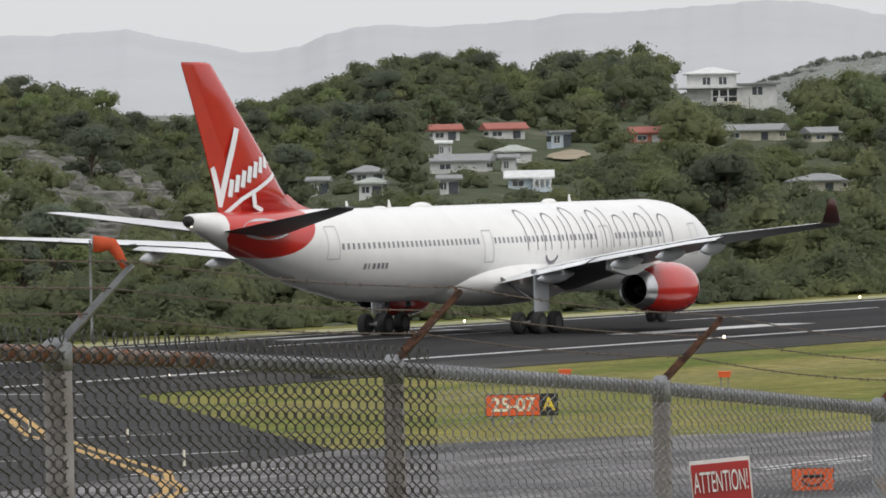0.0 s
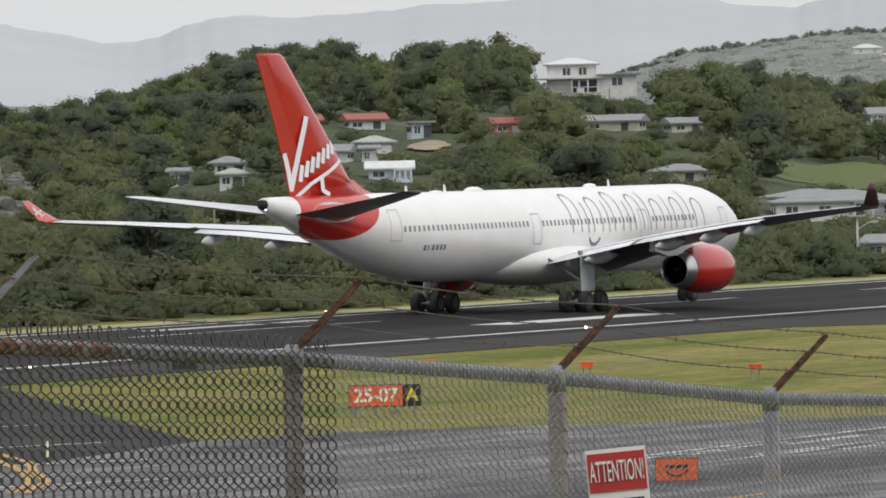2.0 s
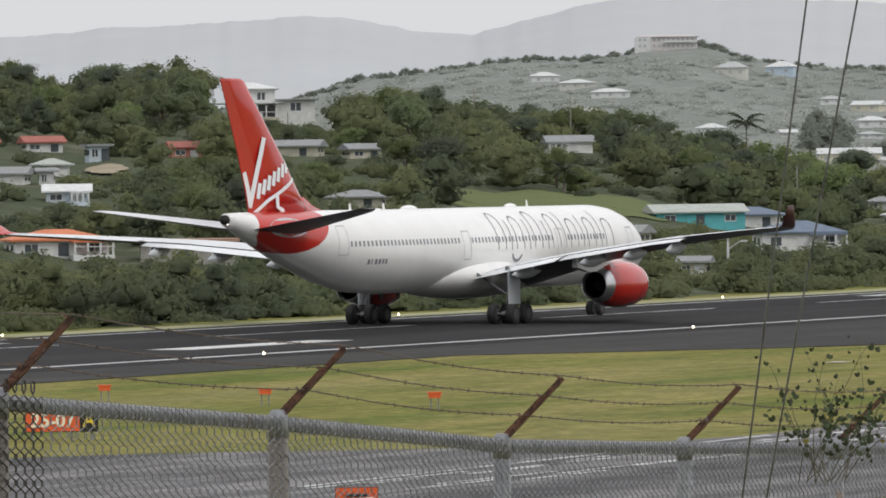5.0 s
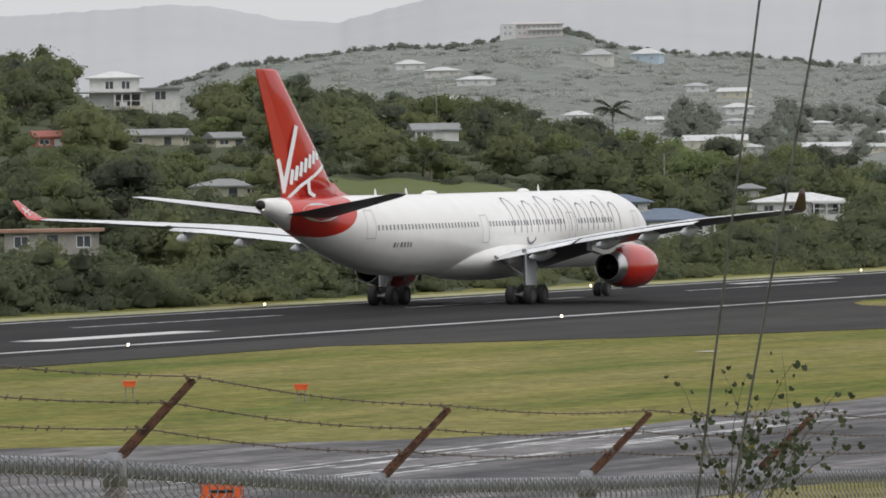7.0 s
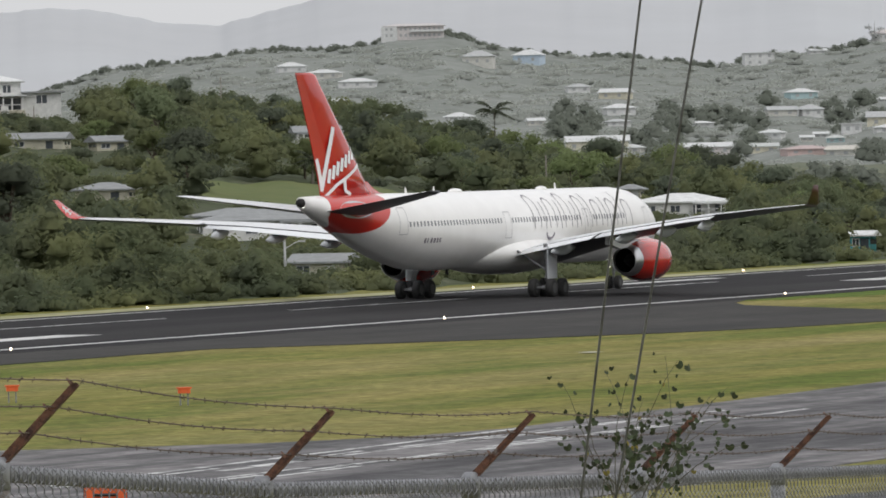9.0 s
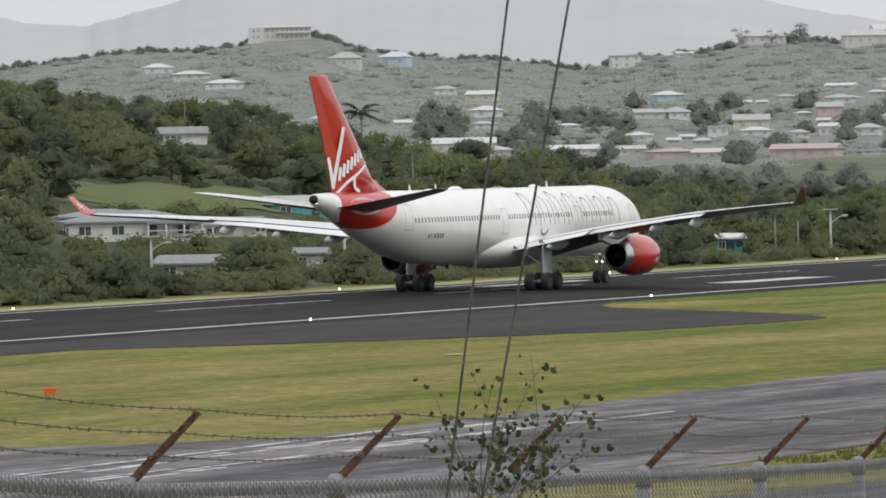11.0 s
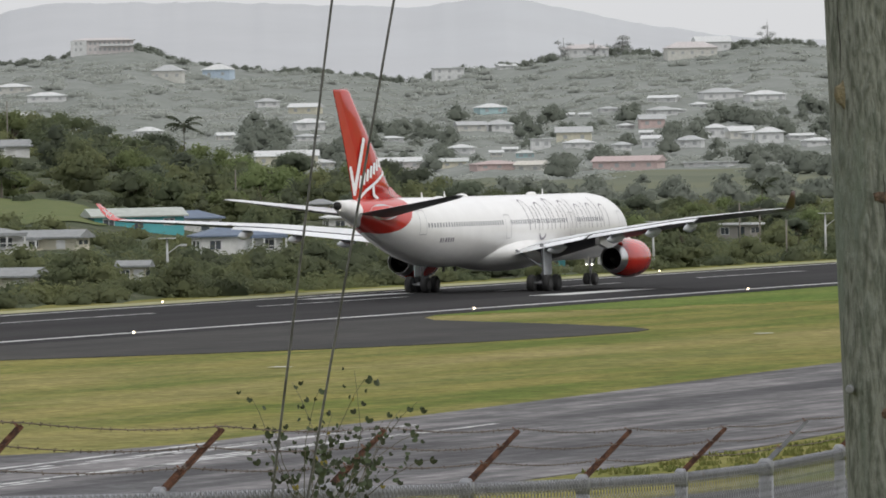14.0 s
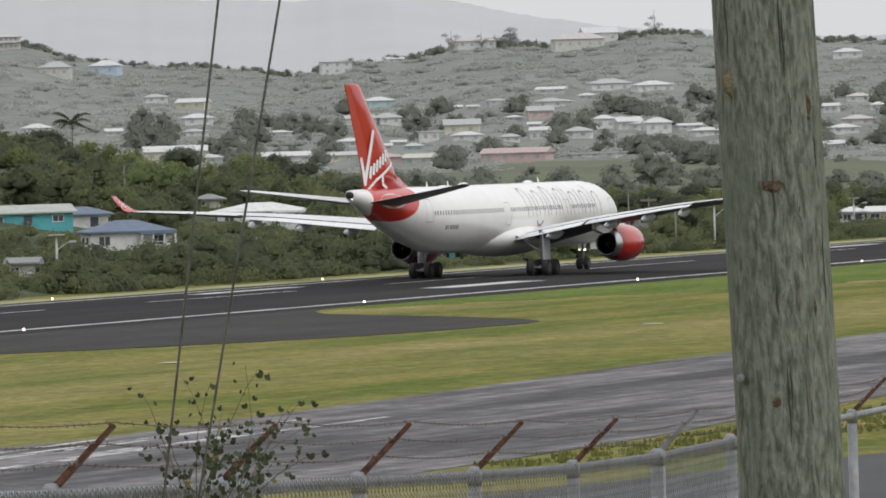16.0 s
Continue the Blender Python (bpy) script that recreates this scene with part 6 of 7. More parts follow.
def creeper():
    rng = random.Random(12)
    leaf = material("creeper_leaf", (0.034, 0.045, 0.024), 0.65, second=(0.062, 0.074, 0.036), scale=9.0, by_object=0.45, through_light=0.3, spec=0.3)
    dry = material("yellowing_creeper_leaf", (0.30, 0.24, 0.045), 0.7, second=(0.22, 0.19, 0.04), scale=9.0, through_light=0.3)
    stem = material("thin_creeper_stem", (0.075, 0.07, 0.05), 0.8, second=(0.11, 0.10, 0.06), scale=9.0)
    d = 29.6
    k = d * math.pi / 180
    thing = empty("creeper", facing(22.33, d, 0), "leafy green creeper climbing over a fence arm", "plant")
    z0 = EYE[2]

    def spot(az, el):
        return Vector(((22.33 - az) * k, rng.uniform(-0.25, 0.25), z0 + math.tan(radians(el)) * d))

    ends = [(22.95, -1.80), (22.62, -1.70), (22.4, -1.72), (22.12, -1.60), (22.02, -1.63), (21.62, -1.86), (21.75, -1.93), (22.78, -2.02), (22.3, -1.95), (21.55, -2.1), (21.5, -2.3), (22.9, -2.2), (22.2, -2.05), (21.9, -2.02), (22.7, -2.45), (22.0, -2.35)]
    leaves = []
    for az, el in ends:
        root = spot(22.45 + rng.uniform(-0.3, 0.25), -2.9)
        tip = spot(az, el)
        mid = root * 0.45 + tip * 0.55 + Vector((rng.uniform(-0.06, 0.06), 0, 0.05))
        pts = [root, root * 0.5 + mid * 0.5 + Vector((rng.uniform(-0.03, 0.03), 0, 0)), mid, mid * 0.4 + tip * 0.6 + Vector((0, 0, 0.02)), tip]
        part("stem", tube(pts, [0.0026, 0.0022, 0.0017, 0.0012, 0.0009], 5), stem, thing)
        for u in np.linspace(0.42, 1.0, 7):
            i = min(int(u * 4), 3)
            f = u * 4 - i
            leaves.append(pts[i] * (1 - f) + pts[i + 1] * f + Vector((rng.uniform(-0.05, 0.05), rng.uniform(-0.06, 0.06), rng.uniform(-0.04, 0.03))))
    for _ in range(165):
        a = rng.gauss(0, 1)
        leaves.append(spot(22.25 + 0.25 * a, -2.36 + 0.17 * rng.gauss(0, 1)))
    shapes = []
    for s in range(4):
        # a broad heart-shaped leaf, folded along its rib
        w = (0.0150, 0.0125, 0.0105, 0.013)[s]
        v = [(0, 0, 0), (w * 0.7, w * 0.25, w * 0.35), (w * 1.0, w * 0.3, -w * 0.3), (w * 0.75, w * 0.15, -w * 0.95), (0, -w * 0.1, -w * 1.3), (-w * 0.75, w * 0.15, -w * 0.95), (-w * 1.0, w * 0.3, -w * 0.3), (-w * 0.7, w * 0.25, w * 0.35), (0, 0, -w * 0.6)]
        data = bpy.data.meshes.new("leaf")
        data.from_pydata(v, [], [(0, 1, 2, 8), (8, 2, 3, 4), (0, 8, 6, 7), (8, 4, 5, 6)])
        data.materials.append(leaf if s < 3 else dry)
        shapes.append(data)
    for p in leaves:
        ob = new("leaf", shapes[3 if rng.random() < 0.035 else rng.randrange(3)])
        ob.parent = thing
        s = rng.uniform(0.75, 1.35)
        ob.matrix_basis = Matrix.Translation(p) @ Euler((rng.uniform(-0.7, 0.7), rng.uniform(-0.9, 0.9), rng.uniform(-1.2, 1.2))).to_matrix().to_4x4() @ Matrix.Scale(s, 4)


creeper()

# ---- trees and scrub ----
BARK = material("grey_brown_bark", (0.11, 0.085, 0.06), 0.9, second=(0.07, 0.055, 0.04), scale=3.0, stretch=(1, 1, 0.2), bump=0.5, bump_scale=8)
# Leaf colours are set paler than foliage, with the hillside haze painted in.
LEAVES = [material("dark_green_leaves", (0.127, 0.147, 0.108), 0.8, second=(0.158, 0.179, 0.124), scale=0.5, contrast=(0.3, 0.7), by_object=0.24, by_island=0.03, through_light=0.55, spec=0.1),
          material("olive_green_leaves", (0.133, 0.158, 0.088), 0.8, second=(0.175, 0.197, 0.108), scale=0.5, contrast=(0.3, 0.7), by_object=0.24, by_island=0.03, through_light=0.55, spec=0.1),
          material("light_green_leaves", (0.169, 0.203, 0.090), 0.8, second=(0.215, 0.243, 0.113), scale=0.5, contrast=(0.3, 0.7), by_object=0.25, by_island=0.03, through_light=0.55, spec=0.1)]
SCRUB = material("scrub_leaves", (0.133, 0.158, 0.090), 0.85, second=(0.217, 0.233, 0.113), scale=0.07, contrast=(0.38, 0.62), by_island=0.04, third=(0.108, 0.125, 0.090), third_scale=0.045, through_light=0.55, spec=0.1)


def round_core():
    bm = bmesh.new()
    bmesh.ops.create_icosphere(bm, subdivisions=1, radius=1.0)
    tris = np.array([[tuple(v.co) for v in f.verts] for f in bm.faces])
    bm.free()
    return tris


CORE = round_core()


def leaf_cloud(rng, centres, radii, per, size, flat=0.8, lift=0.7, core=0.62):
    """Small leaf sprays on the outer shells of several clumps round a dense uneven heart of foliage: corners, three to a spray, and the crown's smooth normals there."""
    out, nor = [], []
    heart = np.mean(np.asarray(centres), axis=0) - np.array([0, 0, 0.5])
    for c, r in zip(centres, radii):
        n = max(6, int(1.75 * per * r * r))
        v = rng.normal(size=(n, 3))
        v /= np.linalg.norm(v, axis=1)[:, None]
        v[:, 2] = np.abs(v[:, 2]) * 0.9 - 0.25 * (rng.random(n) < 0.45)
        bulge = lambda w: 1 + 0.16 * np.sin(5 * w[..., 0] + 4 * w[..., 1]) + 0.12 * np.sin(9 * w[..., 2] + 7 * w[..., 0])
        rad = r * (0.58 + 0.56 * rng.random(n) ** 0.8) * bulge(v)
        p = np.asarray(c) + v * rad[:, None] * np.array([1, 1, flat])
        nrm = v + np.array([0, 0, 0.35]) + rng.normal(size=(n, 3)) * 0.27
        nrm /= np.linalg.norm(nrm, axis=1)[:, None]
        t = np.cross(nrm, rng.normal(size=(n, 3)))
        t /= np.linalg.norm(t, axis=1)[:, None] + 1e-6
        b = np.cross(nrm, t)
        s = (0.72 * size * (0.5 + 0.9 * rng.random(n)))[:, None]
        swell = p - heart
        swell /= np.linalg.norm(swell, axis=1)[:, None] + 1e-6
        soft = v * 0.6 + swell * 0.7 + np.array([0, 0, lift]) + rng.normal(size=(n, 3)) * 0.10
        nor.append(np.repeat(soft / np.linalg.norm(soft, axis=1)[:, None], 3, axis=0).reshape(n, 3, 3))
        out.append(np.stack([p - t * s, p + t * s * 0.6 - b * s * 0.8 + nrm * s * 0.15, p + t * s * 0.6 + b * s * 0.8 - nrm * s * 0.1], 1))
        q = np.asarray(c) + CORE * (r * core * bulge(CORE))[..., None] * np.array([1, 1, flat])
        swell = q - heart
        swell /= np.linalg.norm(swell, axis=2)[..., None] + 1e-6
        soft = CORE * 0.75 + swell * 0.6 + np.array([0, 0, lift])
        nor.append(soft / np.linalg.norm(soft, axis=2)[..., None])
        out.append(q)
    return np.concatenate(out), np.concatenate(nor)


def cloud_mesh(name, cloud, mat):
    quads, normals = cloud
    n = len(quads)
    data = bpy.data.meshes.new(name)
    data.vertices.add(n * 3)
    data.vertices.foreach_set("co", quads.reshape(-1).astype(np.float32))
    data.loops.add(n * 3)
    data.loops.foreach_set("vertex_index", np.arange(n * 3, dtype=np.int32))
    data.polygons.add(n)
    data.polygons.foreach_set("loop_start", np.arange(0, n * 3, 3, dtype=np.int32))
    data.update(calc_edges=True)
    data.polygons.foreach_set("use_smooth", np.ones(n, dtype=bool))
    data.normals_split_custom_set_from_vertices(normals.reshape(-1, 3))
    data.materials.append(mat)
    return data


def gather(items):
    """Many turned and scaled copies of leaf clouds as one cloud."""
    q, nn = [], []
    for (quads, normals), place, turn, size in items:
        m = np.array([[math.cos(turn), -math.sin(turn), 0], [math.sin(turn), math.cos(turn), 0], [0, 0, 1]])
        q.append(quads @ m.T * size + np.array(place))
        nn.append(normals @ m.T)
    return np.concatenate(q), np.concatenate(nn)


def tree_model(seed, height, spread, leaf, mat, per=70):
    """Trunk with limbs, and a crown of leaf sprays in uneven clumps, at the origin."""
    rng = np.random.default_rng(seed)
    bm = bmesh.new()
    top = Vector((rng.normal() * 0.2, rng.normal() * 0.2, height * 0.5))
    tube([(0, 0, -1.0), (0.05, 0.02, height * 0.25), top], [0.22, 0.17, 0.11], 7, bm)
    centres, radii = [], []
    k = int(rng.integers(8, 11))
    for i in range(k):
        a = 2 * math.pi * i / k + rng.normal() * 0.4
        rr = spread * (0.25 + 0.5 * rng.random())
        z = height * (0.42 + 0.42 * rng.random())
        if i % 4 == 0:
            rr *= 0.35
            z = height * (0.72 + 0.15 * rng.random())
        c = (rr * math.cos(a), rr * math.sin(a), z)
        centres.append(c)
        radii.append(spread * (0.26 + 0.2 * rng.random()))
        tube([(0, 0, height * (0.2 + 0.2 * rng.random())), (c[0] * 0.5, c[1] * 0.5, z * 0.75), c], [0.10, 0.07, 0.03], 5, bm)
    # a skirt of low clumps, as hillside trees branch near the ground
    for i in range(4):
        a = 2 * math.pi * rng.random()
        centres.append((spread * 0.6 * math.cos(a), spread * 0.6 * math.sin(a), height * 0.24))
        radii.append(spread * 0.34)
    quads = leaf_cloud(rng, centres, radii, per, leaf)
    thing = empty("tree", Matrix.Identity(4))
    part("trunk", bm, BARK, thing)
    crown = new("crown", cloud_mesh("crown", quads, mat))
    crown.parent = thing
    return thing


TREE_WORDS = {0: "dark green broadleaf tree on the hillside", 1: "olive green broadleaf tree on the hillside", 2: "light green broadleaf tree on the hillside"}


def clear_of_houses(az, r, top):
    """True where a crown of that height hides no house behind it."""
    el = (top - EYE[2]) / r
    for h_az, h_half, h_r, h_low, h_high in HOUSE_SIGHT:
        if abs(az - h_az) < h_half + degrees_of(1.8, r):
            if r < h_r + 6 and el > (h_low + 0.35 * (h_high - h_low) - EYE[2]) / h_r and r > h_r - 600:
                return False
            if abs(r - h_r) < 9:
                return False
    return True


def degrees_of(size, r):
    return math.degrees(size / r)


def plant_hills():
    rng = np.random.default_rng(5)
    models = []
    for i, (hgt, spr, mat) in enumerate(((6.5, 3.4, 0), (7.5, 4.2, 0), (5.2, 3.2, 1), (6.2, 3.9, 1), (4.6, 3.0, 2), (5.8, 3.4, 2))):
        models.append((tree_model(20 + i, hgt, spr, 0.235, LEAVES[mat]), hgt, mat))
    spots = []
    # candidates in even steps of sight height, so that each row rises above the one before
    for az in np.concatenate([np.arange(16.6, 28.6, 0.205), np.arange(28.6, 33.9, 0.165)]):
        f = foot(az)
        c = max(1050.0, f + 260)
        for p in np.concatenate([np.linspace(0.03, 1.0, 15), [1.0, 1.0]]):
            a = az + rng.uniform(-0.14, 0.14)
            r = f + (c - f) * min(max(p + rng.uniform(-0.035, 0.035), 0.015), 1.0)
            spots.append((a, r, rng.random(), rng.random()))
    used, rest = 0, []
    rng.shuffle(spots)
    def bush(seed, centres, radii, per, leaf):
        return leaf_cloud(np.random.default_rng(seed), centres, radii, per, leaf)

    small = [bush(70 + i, [(0, 0, 0.9), (1.1, 0.5, 0.7), (-1.0, 0.4, 0.8), (0.2, -1.1, 0.6)], [1.25, 1.0, 1.05, 1.0], 24, 0.26) for i in range(5)]
    crowns = [bush(90 + i, [(0.3 * (i % 3) - 0.3, 0, 4.0 + 0.3 * (i % 2)), (1.6, 0.6, 3.0), (-1.6, 0.3, 3.2 - 0.3 * (i % 3)), (0.4, -1.7, 2.6), (-0.4, 1.6, 3.2), (0.6, -0.5, 1.4)],
                   [1.6, 1.5, 1.5, 1.5, 1.5, 1.9], 18, 0.34) for i in range(6)]
    for a, r, u, w in spots:
        z = near_height(a, r) - 0.25
        bare = 31.72 < a < 36 and 0.14 < (r - foot(a)) / (1050 - foot(a)) < 0.66 and u < 0.8
        if bare or any(abs(a - q[0]) < q[1] and abs(r - q[2]) < q[3] for q in OPEN_GROUND):
            continue
        crest = r > 1030
        near_foot = r < foot(a) + 60
        if near_foot:
            if clear_of_houses(a, r, z + 3.2):
                rest.append((crowns[int(w * 6) % 6], a, r, z - 0.6, 0.62 + 0.3 * u, w))
            continue
        model, hgt, mat = models[int(w * 5.99)]
        size = (0.72 + 0.5 * u) * (0.68 if a < 20.7 else 0.85 if a < 21.3 else 0.8 if a > 28.7 else 1.0)
        low = not clear_of_houses(a, r, z + hgt * size)
        if low:
            if clear_of_houses(a, r, z + 2.0):
                rest.append((small[int(u * 4.99)], a, r, z, 0.8 + 0.4 * w, w))
            continue
        if used < 285:
            used += 1
            t = copy_thing(model, Matrix.Translation(polar(a, r, z)) @ Matrix.Rotation(w * 40, 4, "Z") @ Matrix.Scale(1, 4))
            t.scale = (size, size, size * (0.9 + 0.2 * w))
            tagged(t, TREE_WORDS[mat], "tree", "trees on the hill")
        else:
            rest.append((crowns[int(w * 5.99)], a, r, z, size * 1.05, u))
    # low scrub everywhere between
    for _ in range(2300):
        a = rng.uniform(16.6, 33.9)
        f = foot(a)
        p = rng.random() ** 1.3
        r = f + (max(1050.0, f + 260) - f) * p
        z = near_height(a, r) - 0.15
        if any(abs(a - q[0]) < q[1] and abs(r - q[2]) < q[3] for q in OPEN_GROUND) or not clear_of_houses(a, r, z + 1.6):
            continue
        rest.append((small[int(rng.random() * 4.99)], a, r, z - 0.2, 0.35 + 0.75 * rng.random(), rng.random()))
    # a close fringe of bushes along the verge
    for _ in range(520):
        a = rng.uniform(16.6, 33.9)
        r = foot(a) + 75 * rng.random() ** 1.2
        z = near_height(a, r) - 0.2
        if clear_of_houses(a, r, z + 1.5):
            rest.append((small[int(rng.random() * 4.99)], a, r, z - 0.1, 0.5 + 0.7 * rng.random(), rng.random()))
    cloud = gather([(c, polar(a, r, z), w * 50, s) for c, a, r, z, s, w in rest])
    ob = new("scrub_wood", cloud_mesh("scrub_wood", cloud, SCRUB))
    tagged(ob, "dense mixed green scrub and bushes", "bushes", kind="stuff")
    for model, *_ in models:
        for o in (*model.children_recursive, model):
            bpy.data.objects.remove(o)


def plant_far_hill():
    """Close-set crowns all over the far hill and along its crest, larger and darker ones between the village houses and on the field."""
    rng = np.random.default_rng(8)
    # Leaf colours are greyed and lightened so they hold the distance haze.
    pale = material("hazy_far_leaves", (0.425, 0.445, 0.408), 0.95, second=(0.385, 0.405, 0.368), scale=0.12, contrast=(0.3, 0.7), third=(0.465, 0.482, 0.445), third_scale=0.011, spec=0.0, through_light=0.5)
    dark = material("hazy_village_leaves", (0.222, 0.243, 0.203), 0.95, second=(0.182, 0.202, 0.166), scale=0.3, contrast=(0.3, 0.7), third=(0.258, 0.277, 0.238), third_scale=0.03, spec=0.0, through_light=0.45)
    shapes = [leaf_cloud(np.random.default_rng(40 + i), [(-1.2, 0, 0.9), (1.5, 0.7, 0.5 + 0.1 * i)], [2.5, 2.2], 5.0, 0.5, 0.42, 2.5, 0.66) for i in range(6)]
    round_tops = [leaf_cloud(np.random.default_rng(60 + i), [(-1.4, 0, 2.0), (1.6, 0.7, 1.6), (0.2, -1.4, 1.7), (0.1, 0.3, 3.2)], [2.2, 1.9, 1.8, 1.7], 8.0, 0.42, 0.85, 0.9, 0.66) for i in range(5)]

    def open_to(a, r, top):
        el = (far_height(a, r) + top - EYE[2]) / r
        return not any(abs(a - q[0]) < q[1] + 0.04 and (abs(r - q[2]) < 12 or r < q[2] and el > q[3]) for q in FAR_SIGHT)

    items, village = [], []
    for i in range(2500):
        a = rng.uniform(16.4, 28.2)
        r = 1780 + 1010 * rng.random() ** 0.85
        if open_to(a, r, 2.6):
            items.append((shapes[i % 6], polar(a, r, far_height(a, r) - 0.95), rng.random() * 6.28, 0.8 + 0.7 * rng.random()))
    for i in range(760):
        a = rng.uniform(16.4, 23.0)
        r = 1880 + 420 * rng.random() ** 1.5
        if i % 5 == 0:
            r = rng.uniform(1540, 1860)
        s = 0.7 + 0.9 * rng.random()
        if open_to(a, r, 5.0 * s):
            village.append((round_tops[i % 5], polar(a, r, far_height(a, r) - 0.6), rng.random() * 6.28, s))
    # a dark ragged fringe along the crest, with groves beside the hilltop houses
    fringe = []
    for i in range(520):
        a = rng.uniform(16.4, 28.2)
        s = 0.42 + 0.5 * rng.random() ** 2
        if open_to(a, 2796, 3.4 * s):
            fringe.append((round_tops[i % 5], polar(a, rng.uniform(2775, 2800), far_height(a, 2790) - 1.5 * s), rng.random() * 6.28, s))
    for a, half, tall in ((20.56, 0.05, 0.8), (20.02, 0.13, 1.25), (19.80, 0.10, 1.0), (19.47, 0.06, 1.2), (19.00, 0.10, 1.1), (18.57, 0.08, 0.8), (23.79, 0.07, 0.95), (23.63, 0.06, 0.95), (23.50, 0.05, 0.6), (23.33, 0.07, 0.6), (17.4, 0.2, 0.9)):
        for i in range(int(half * 80) + 2):
            q = a + rng.uniform(-half, half)
            fringe.append((round_tops[i % 5], polar(q, 2802 + rng.uniform(0, 4), far_height(q, 2790) - 0.9), rng.random() * 6.28, tall * rng.uniform(0.7, 1.05)))
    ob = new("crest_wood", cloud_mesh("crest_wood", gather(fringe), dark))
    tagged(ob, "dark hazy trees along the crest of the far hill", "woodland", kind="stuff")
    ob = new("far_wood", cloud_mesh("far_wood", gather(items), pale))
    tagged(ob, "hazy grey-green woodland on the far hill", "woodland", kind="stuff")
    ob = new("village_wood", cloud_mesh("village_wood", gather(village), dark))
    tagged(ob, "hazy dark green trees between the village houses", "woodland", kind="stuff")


def ground_patch(name, az, half_az, r, half_r, mat, label, lift=0.25, height=None):
    """A patch of open ground that follows the slope, with an uneven outline."""
    verts, faces, n = [], [], 25
    for i in range(n):
        for j in range(n):
            u, v = 2 * i / (n - 1) - 1, 2 * j / (n - 1) - 1
            k = 1 + 0.22 * noise.noise(Vector((az, u * 1.7, v * 1.7)))
            q = max(abs(u), abs(v)) / max(math.hypot(u, v), 1e-6)
            a_, r_ = az + half_az * u * q * k, r + half_r * v * q * k
            verts.append(polar(a_, r_, (height or near_height)(a_, r_) + lift))
    for i in range(n - 1):
        for j in range(n - 1):
            faces.append((i * n + j, (i + 1) * n + j, (i + 1) * n + j + 1, i * n + j + 1))
    return tagged(mesh_object(name, verts, faces, mat, smooth=True), label, "open ground", kind="structure")


LAWN = material("hillside_lawn", (0.105, 0.130, 0.052), 0.95, second=(0.13, 0.145, 0.06), scale=0.3, spec=0.1, bump=0.5, bump_scale=3)
EARTH = material("ochre_earth_bank", (0.36, 0.30, 0.21), 0.95, second=(0.26, 0.225, 0.165), scale=0.4, detail=9, bump=0.8, bump_scale=2, spec=0.1)
ROCK = material("pale_grey_rock", (0.22, 0.212, 0.196), 0.95, second=(0.12, 0.118, 0.105), scale=0.8, detail=9, bump=0.8, bump_scale=3, spec=0.1)
ground_patch("meadow", OPEN_GROUND[0][0], 0.90, OPEN_GROUND[0][2], OPEN_GROUND[0][3] * 1.25, LAWN, "green mown lawn on the slope", 0.1)
RUBBLE = material("stony_scrub_soil", (0.128, 0.122, 0.104), 0.95, second=(0.075, 0.083, 0.055), scale=0.22, detail=10, contrast=(0.42, 0.58), third=(0.175, 0.168, 0.152), third_scale=0.5, third_range=(0.56, 0.66), bump=0.8, bump_scale=2, spec=0.1)
ground_patch("rocky_slope", 32.62, 0.85, 730, 165, RUBBLE, "bare stony slope with thin scrub", 0.12)
ground_patch("earth_bank", OPEN_GROUND[1][0], 0.17, OPEN_GROUND[1][2], OPEN_GROUND[1][3], EARTH, "bare ochre earth bank")

FIELD = material("distant_green_field", (0.172, 0.183, 0.138), 0.95, second=(0.142, 0.155, 0.118), scale=0.03, detail=8, third=(0.18, 0.185, 0.125), third_scale=0.012, spec=0.0, bump=0.6, bump_scale=0.4)
ground_patch("far_field", 19.2, 2.7, 1690, 150, FIELD, "pale green field at the foot of the far hill", 0.6, far_height)


def rock_ledges():
    rng = random.Random(31)
    bm = bmesh.new()
    for i in range(210):
        az = rng.uniform(31.7, 33.4)
        f = foot(az)
        r = f + (1050 - f) * rng.uniform(0.12, 0.62)
        c = polar(az, r, near_height(az, r) + 0.1)
        w, d, hgt = rng.choice((0.5, 0.7, 0.9, 1.4, 2.6)) * rng.uniform(0.7, 1.2), rng.uniform(0.5, 1.3), rng.uniform(0.15, 0.6)
        ring = []
        for lay, (k, zz) in enumerate(((1.1, -0.6), (1.0, hgt * 0.6), (0.75, hgt))):
            ring.append([c + Vector((d * k * math.cos(q) * (1 + 0.25 * rng.uniform(-1, 1)), w * k * math.sin(q) * (1 + 0.25 * rng.uniform(-1, 1)), zz + rng.uniform(-0.08, 0.08))) for q in np.linspace(0, 2 * math.pi, 12)[:-1]])
        loft(ring, True, bm)
    ob = part("rock_ledges", bm, ROCK)
    tagged(ob, "pale grey rock ledges in the scrub", "rocks", kind="stuff")


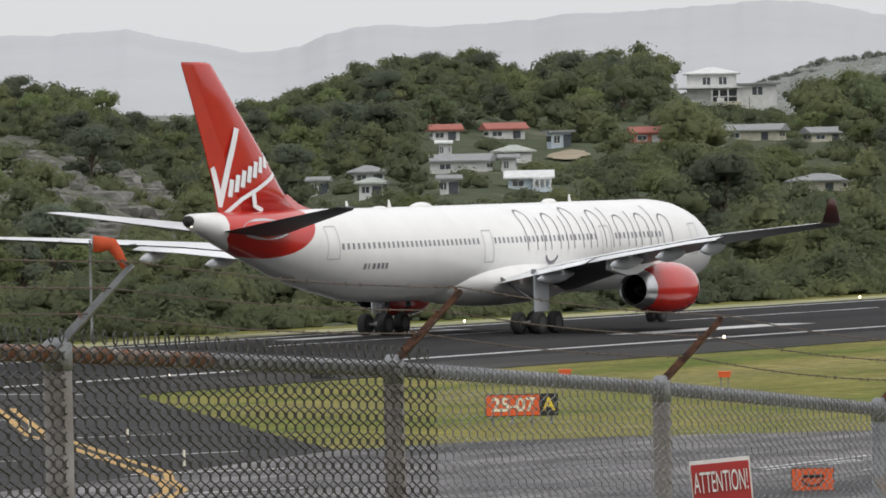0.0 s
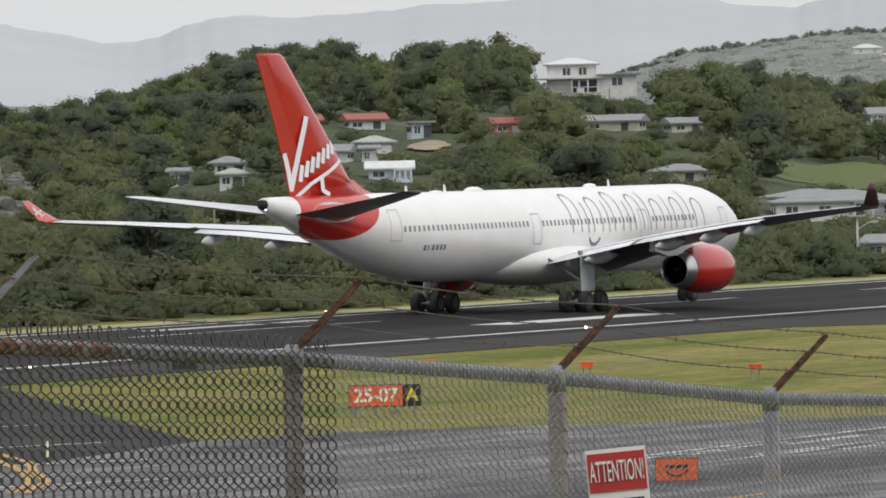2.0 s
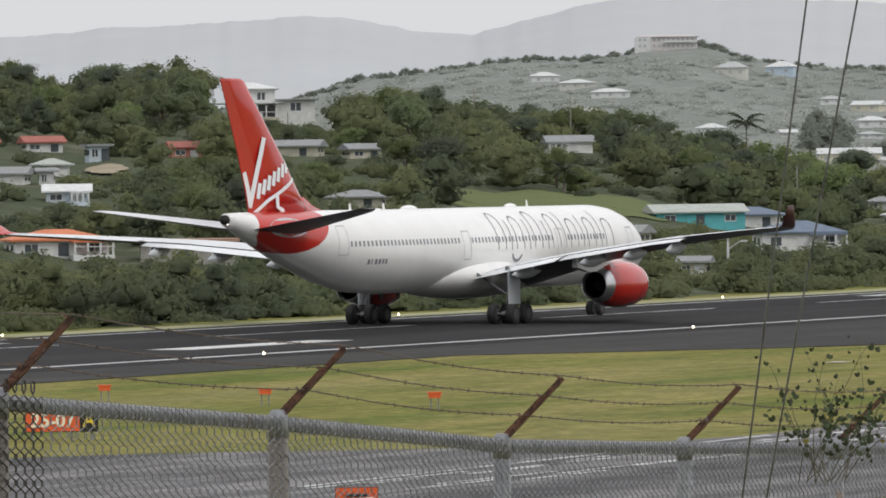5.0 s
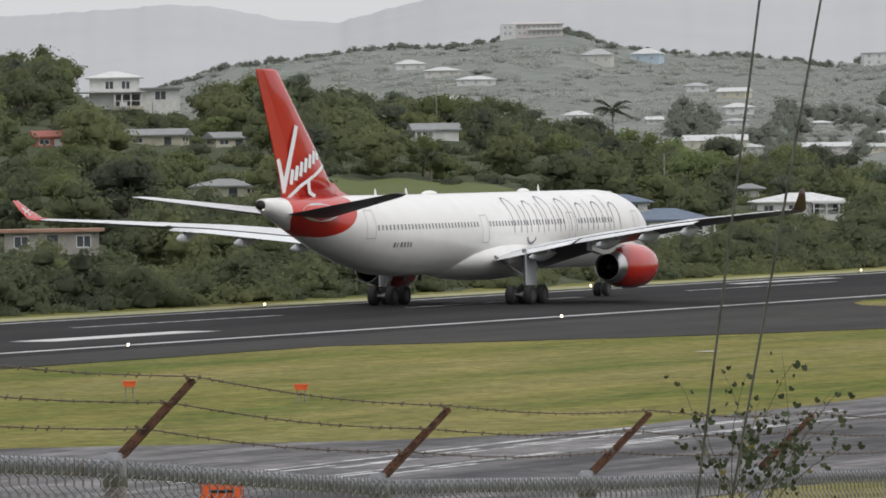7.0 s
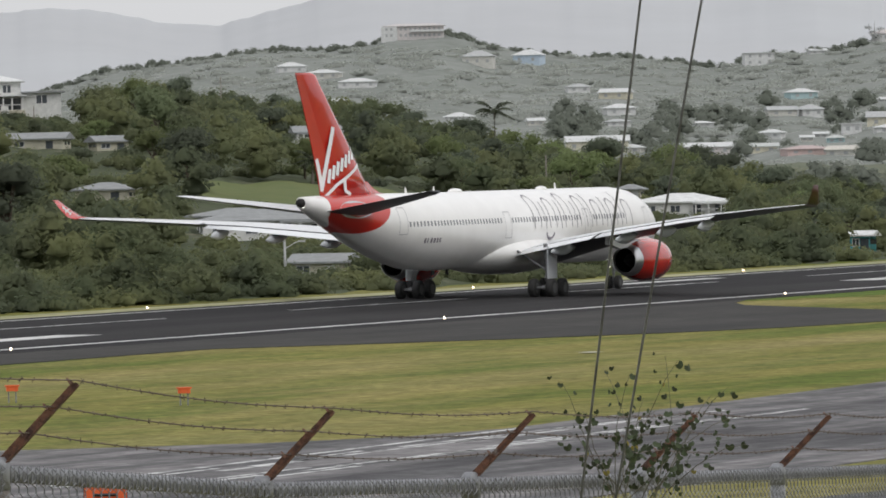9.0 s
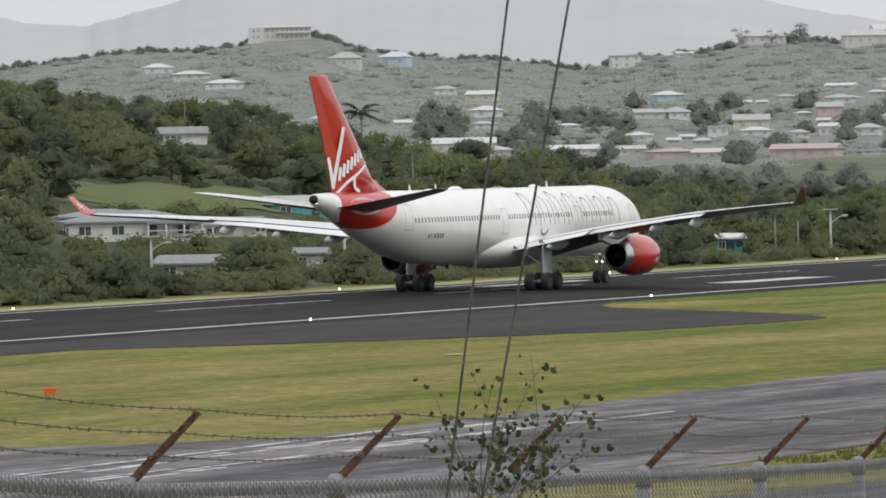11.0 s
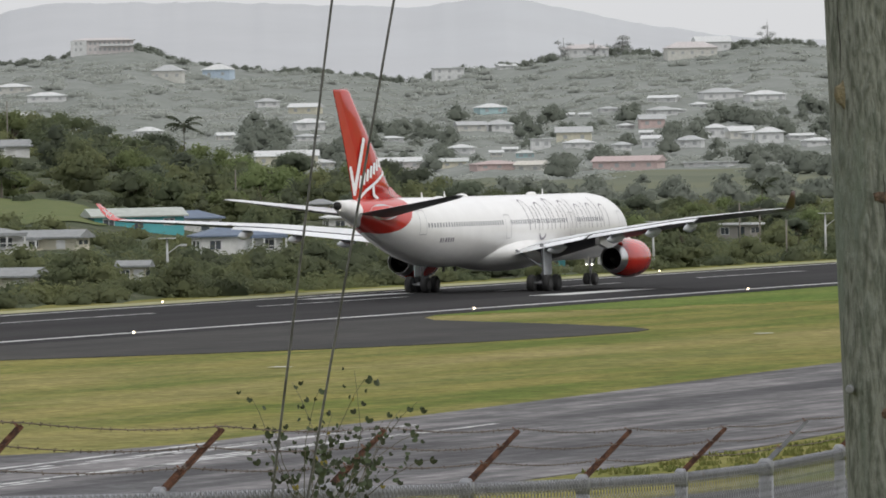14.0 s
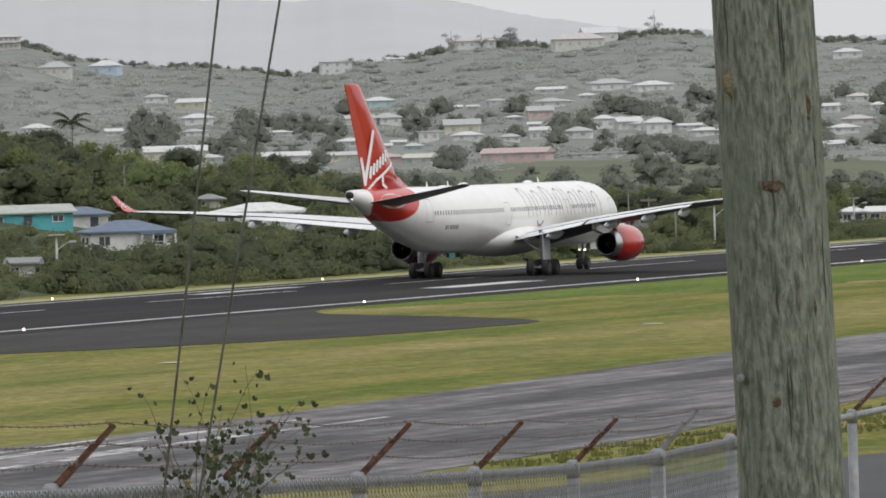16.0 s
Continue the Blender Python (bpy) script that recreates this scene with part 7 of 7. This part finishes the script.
def hilltop_trees():
    """Ragged trees on the skyline of the far hill."""
    # Haze is mixed into these leaf and bark colours.
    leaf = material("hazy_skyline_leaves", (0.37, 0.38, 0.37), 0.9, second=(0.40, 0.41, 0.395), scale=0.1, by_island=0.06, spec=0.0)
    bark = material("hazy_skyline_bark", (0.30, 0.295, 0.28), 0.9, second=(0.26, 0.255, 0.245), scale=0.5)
    for i, (az, hgt, spread, per) in enumerate(((20.40, 11, 3.0, 7), (20.16, 9, 2.4, 6), (19.93, 10, 3.6, 12), (18.78, 12, 3.4, 6))):
        rng = np.random.default_rng(300 + i)
        z = EYE[2] + math.tan(radians(float(FAR_CREST(az)))) * 2790 - 4.5
        thing = empty("tree", Matrix.Translation(polar(az, 2790, z)), "hazy ragged tree on the far skyline", "tree", "trees on the far skyline")
        bm = tube([(0, 0, -1), (0.2, 0, hgt * 0.6), (0.1, 0.2, hgt)], [0.35, 0.2, 0.06], 6)
        c, q = [], []
        for k in range(9):
            a = k * 2.4
            d = spread * (0.3 + 0.6 * rng.random())
            p = (d * math.cos(a), d * math.sin(a), hgt * (0.12 + 0.72 * rng.random()))
            c.append(p)
            q.append(spread * 0.5)
            tube([(0, 0, p[2] * 0.6), p], [0.12, 0.04], 4, bm)
        part("trunk", bm, bark, thing)
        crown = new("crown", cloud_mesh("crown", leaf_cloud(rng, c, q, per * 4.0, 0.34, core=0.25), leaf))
        crown.parent = thing


rock_ledges()
hilltop_trees()
plant_hills()
plant_far_hill()


def grass_tufts():
    """Upright blades in loose tufts on the airfield grass, thicker along the pavement edges."""
    rng = np.random.default_rng(77)
    tuft = material("grass_blades", (0.125, 0.150, 0.045), 0.9, second=(0.215, 0.200, 0.078), scale=0.12, by_island=0.15, through_light=0.3, spec=0.05)
    spots = []
    for n, x0, x1, y0, y1, tall in ((1100, 190, 300, 76, 83.0, 0.13),):
        x, y = rng.uniform(x0, x1, n), rng.uniform(y0, y1, n)
        for a, b in zip(x, y):
            if y0 == 76 and a < 222:
                continue
            if 360 < a < 462 and 148 < b < 184 or a < 233 and b > 108 and b > 126 + (a - 226) * 0.84:
                continue
            spots.append((a, b, tall * rng.uniform(0.5, 1.5)))
    p = np.array(spots)
    verts, faces = [], []
    for a, b, hgt in p:
        for _ in range(5):
            t, w = rng.random() * 6.28, 0.05 + hgt * 0.22
            dx, dy = math.cos(t) * w, math.sin(t) * w
            ox, oy = rng.normal() * hgt * 1.1, rng.normal() * hgt * 1.1
            k = len(verts)
            verts += [(a + ox - dx, b + oy - dy, -0.03), (a + ox + dx, b + oy + dy, -0.03), (a + ox + rng.normal() * hgt * 0.4, b + oy + rng.normal() * hgt * 0.4, hgt)]
            faces.append((k, k + 1, k + 2))
    tagged(mesh_object("grass_tufts", verts, faces, tuft), "loose green and straw-coloured grass tufts", "grass", kind="stuff")


grass_tufts()


# ---- what moves ----
def motions():
    keys = [(0, 375.0), (1.5, 392.9), (3.5, 417.7), (7, 460.5), (9, 485.2), (12.5, 529.9), (14.5, 555.9), (16, 575.7)]
    # a smooth run: gently rising speed along the centre line
    fit = np.polyfit([k[0] for k in keys], [k[1] for k in keys], 3)
    walk(AIRLINER, [(t, pose(float(np.polyval(fit, t)), 211.76, 0)) for t in np.arange(0, 16.01, 0.5)])
    for hub, x, y, r in WHEELS:
        rows = []
        for k in range(241):
            t = k / 15
            angle = (float(np.polyval(fit, t)) - 375.0) / r
            rows.append((t, Matrix.Translation((x, y, r)) @ Matrix.Rotation(angle, 4, "Y")))
        walk(hub, rows)


motions()
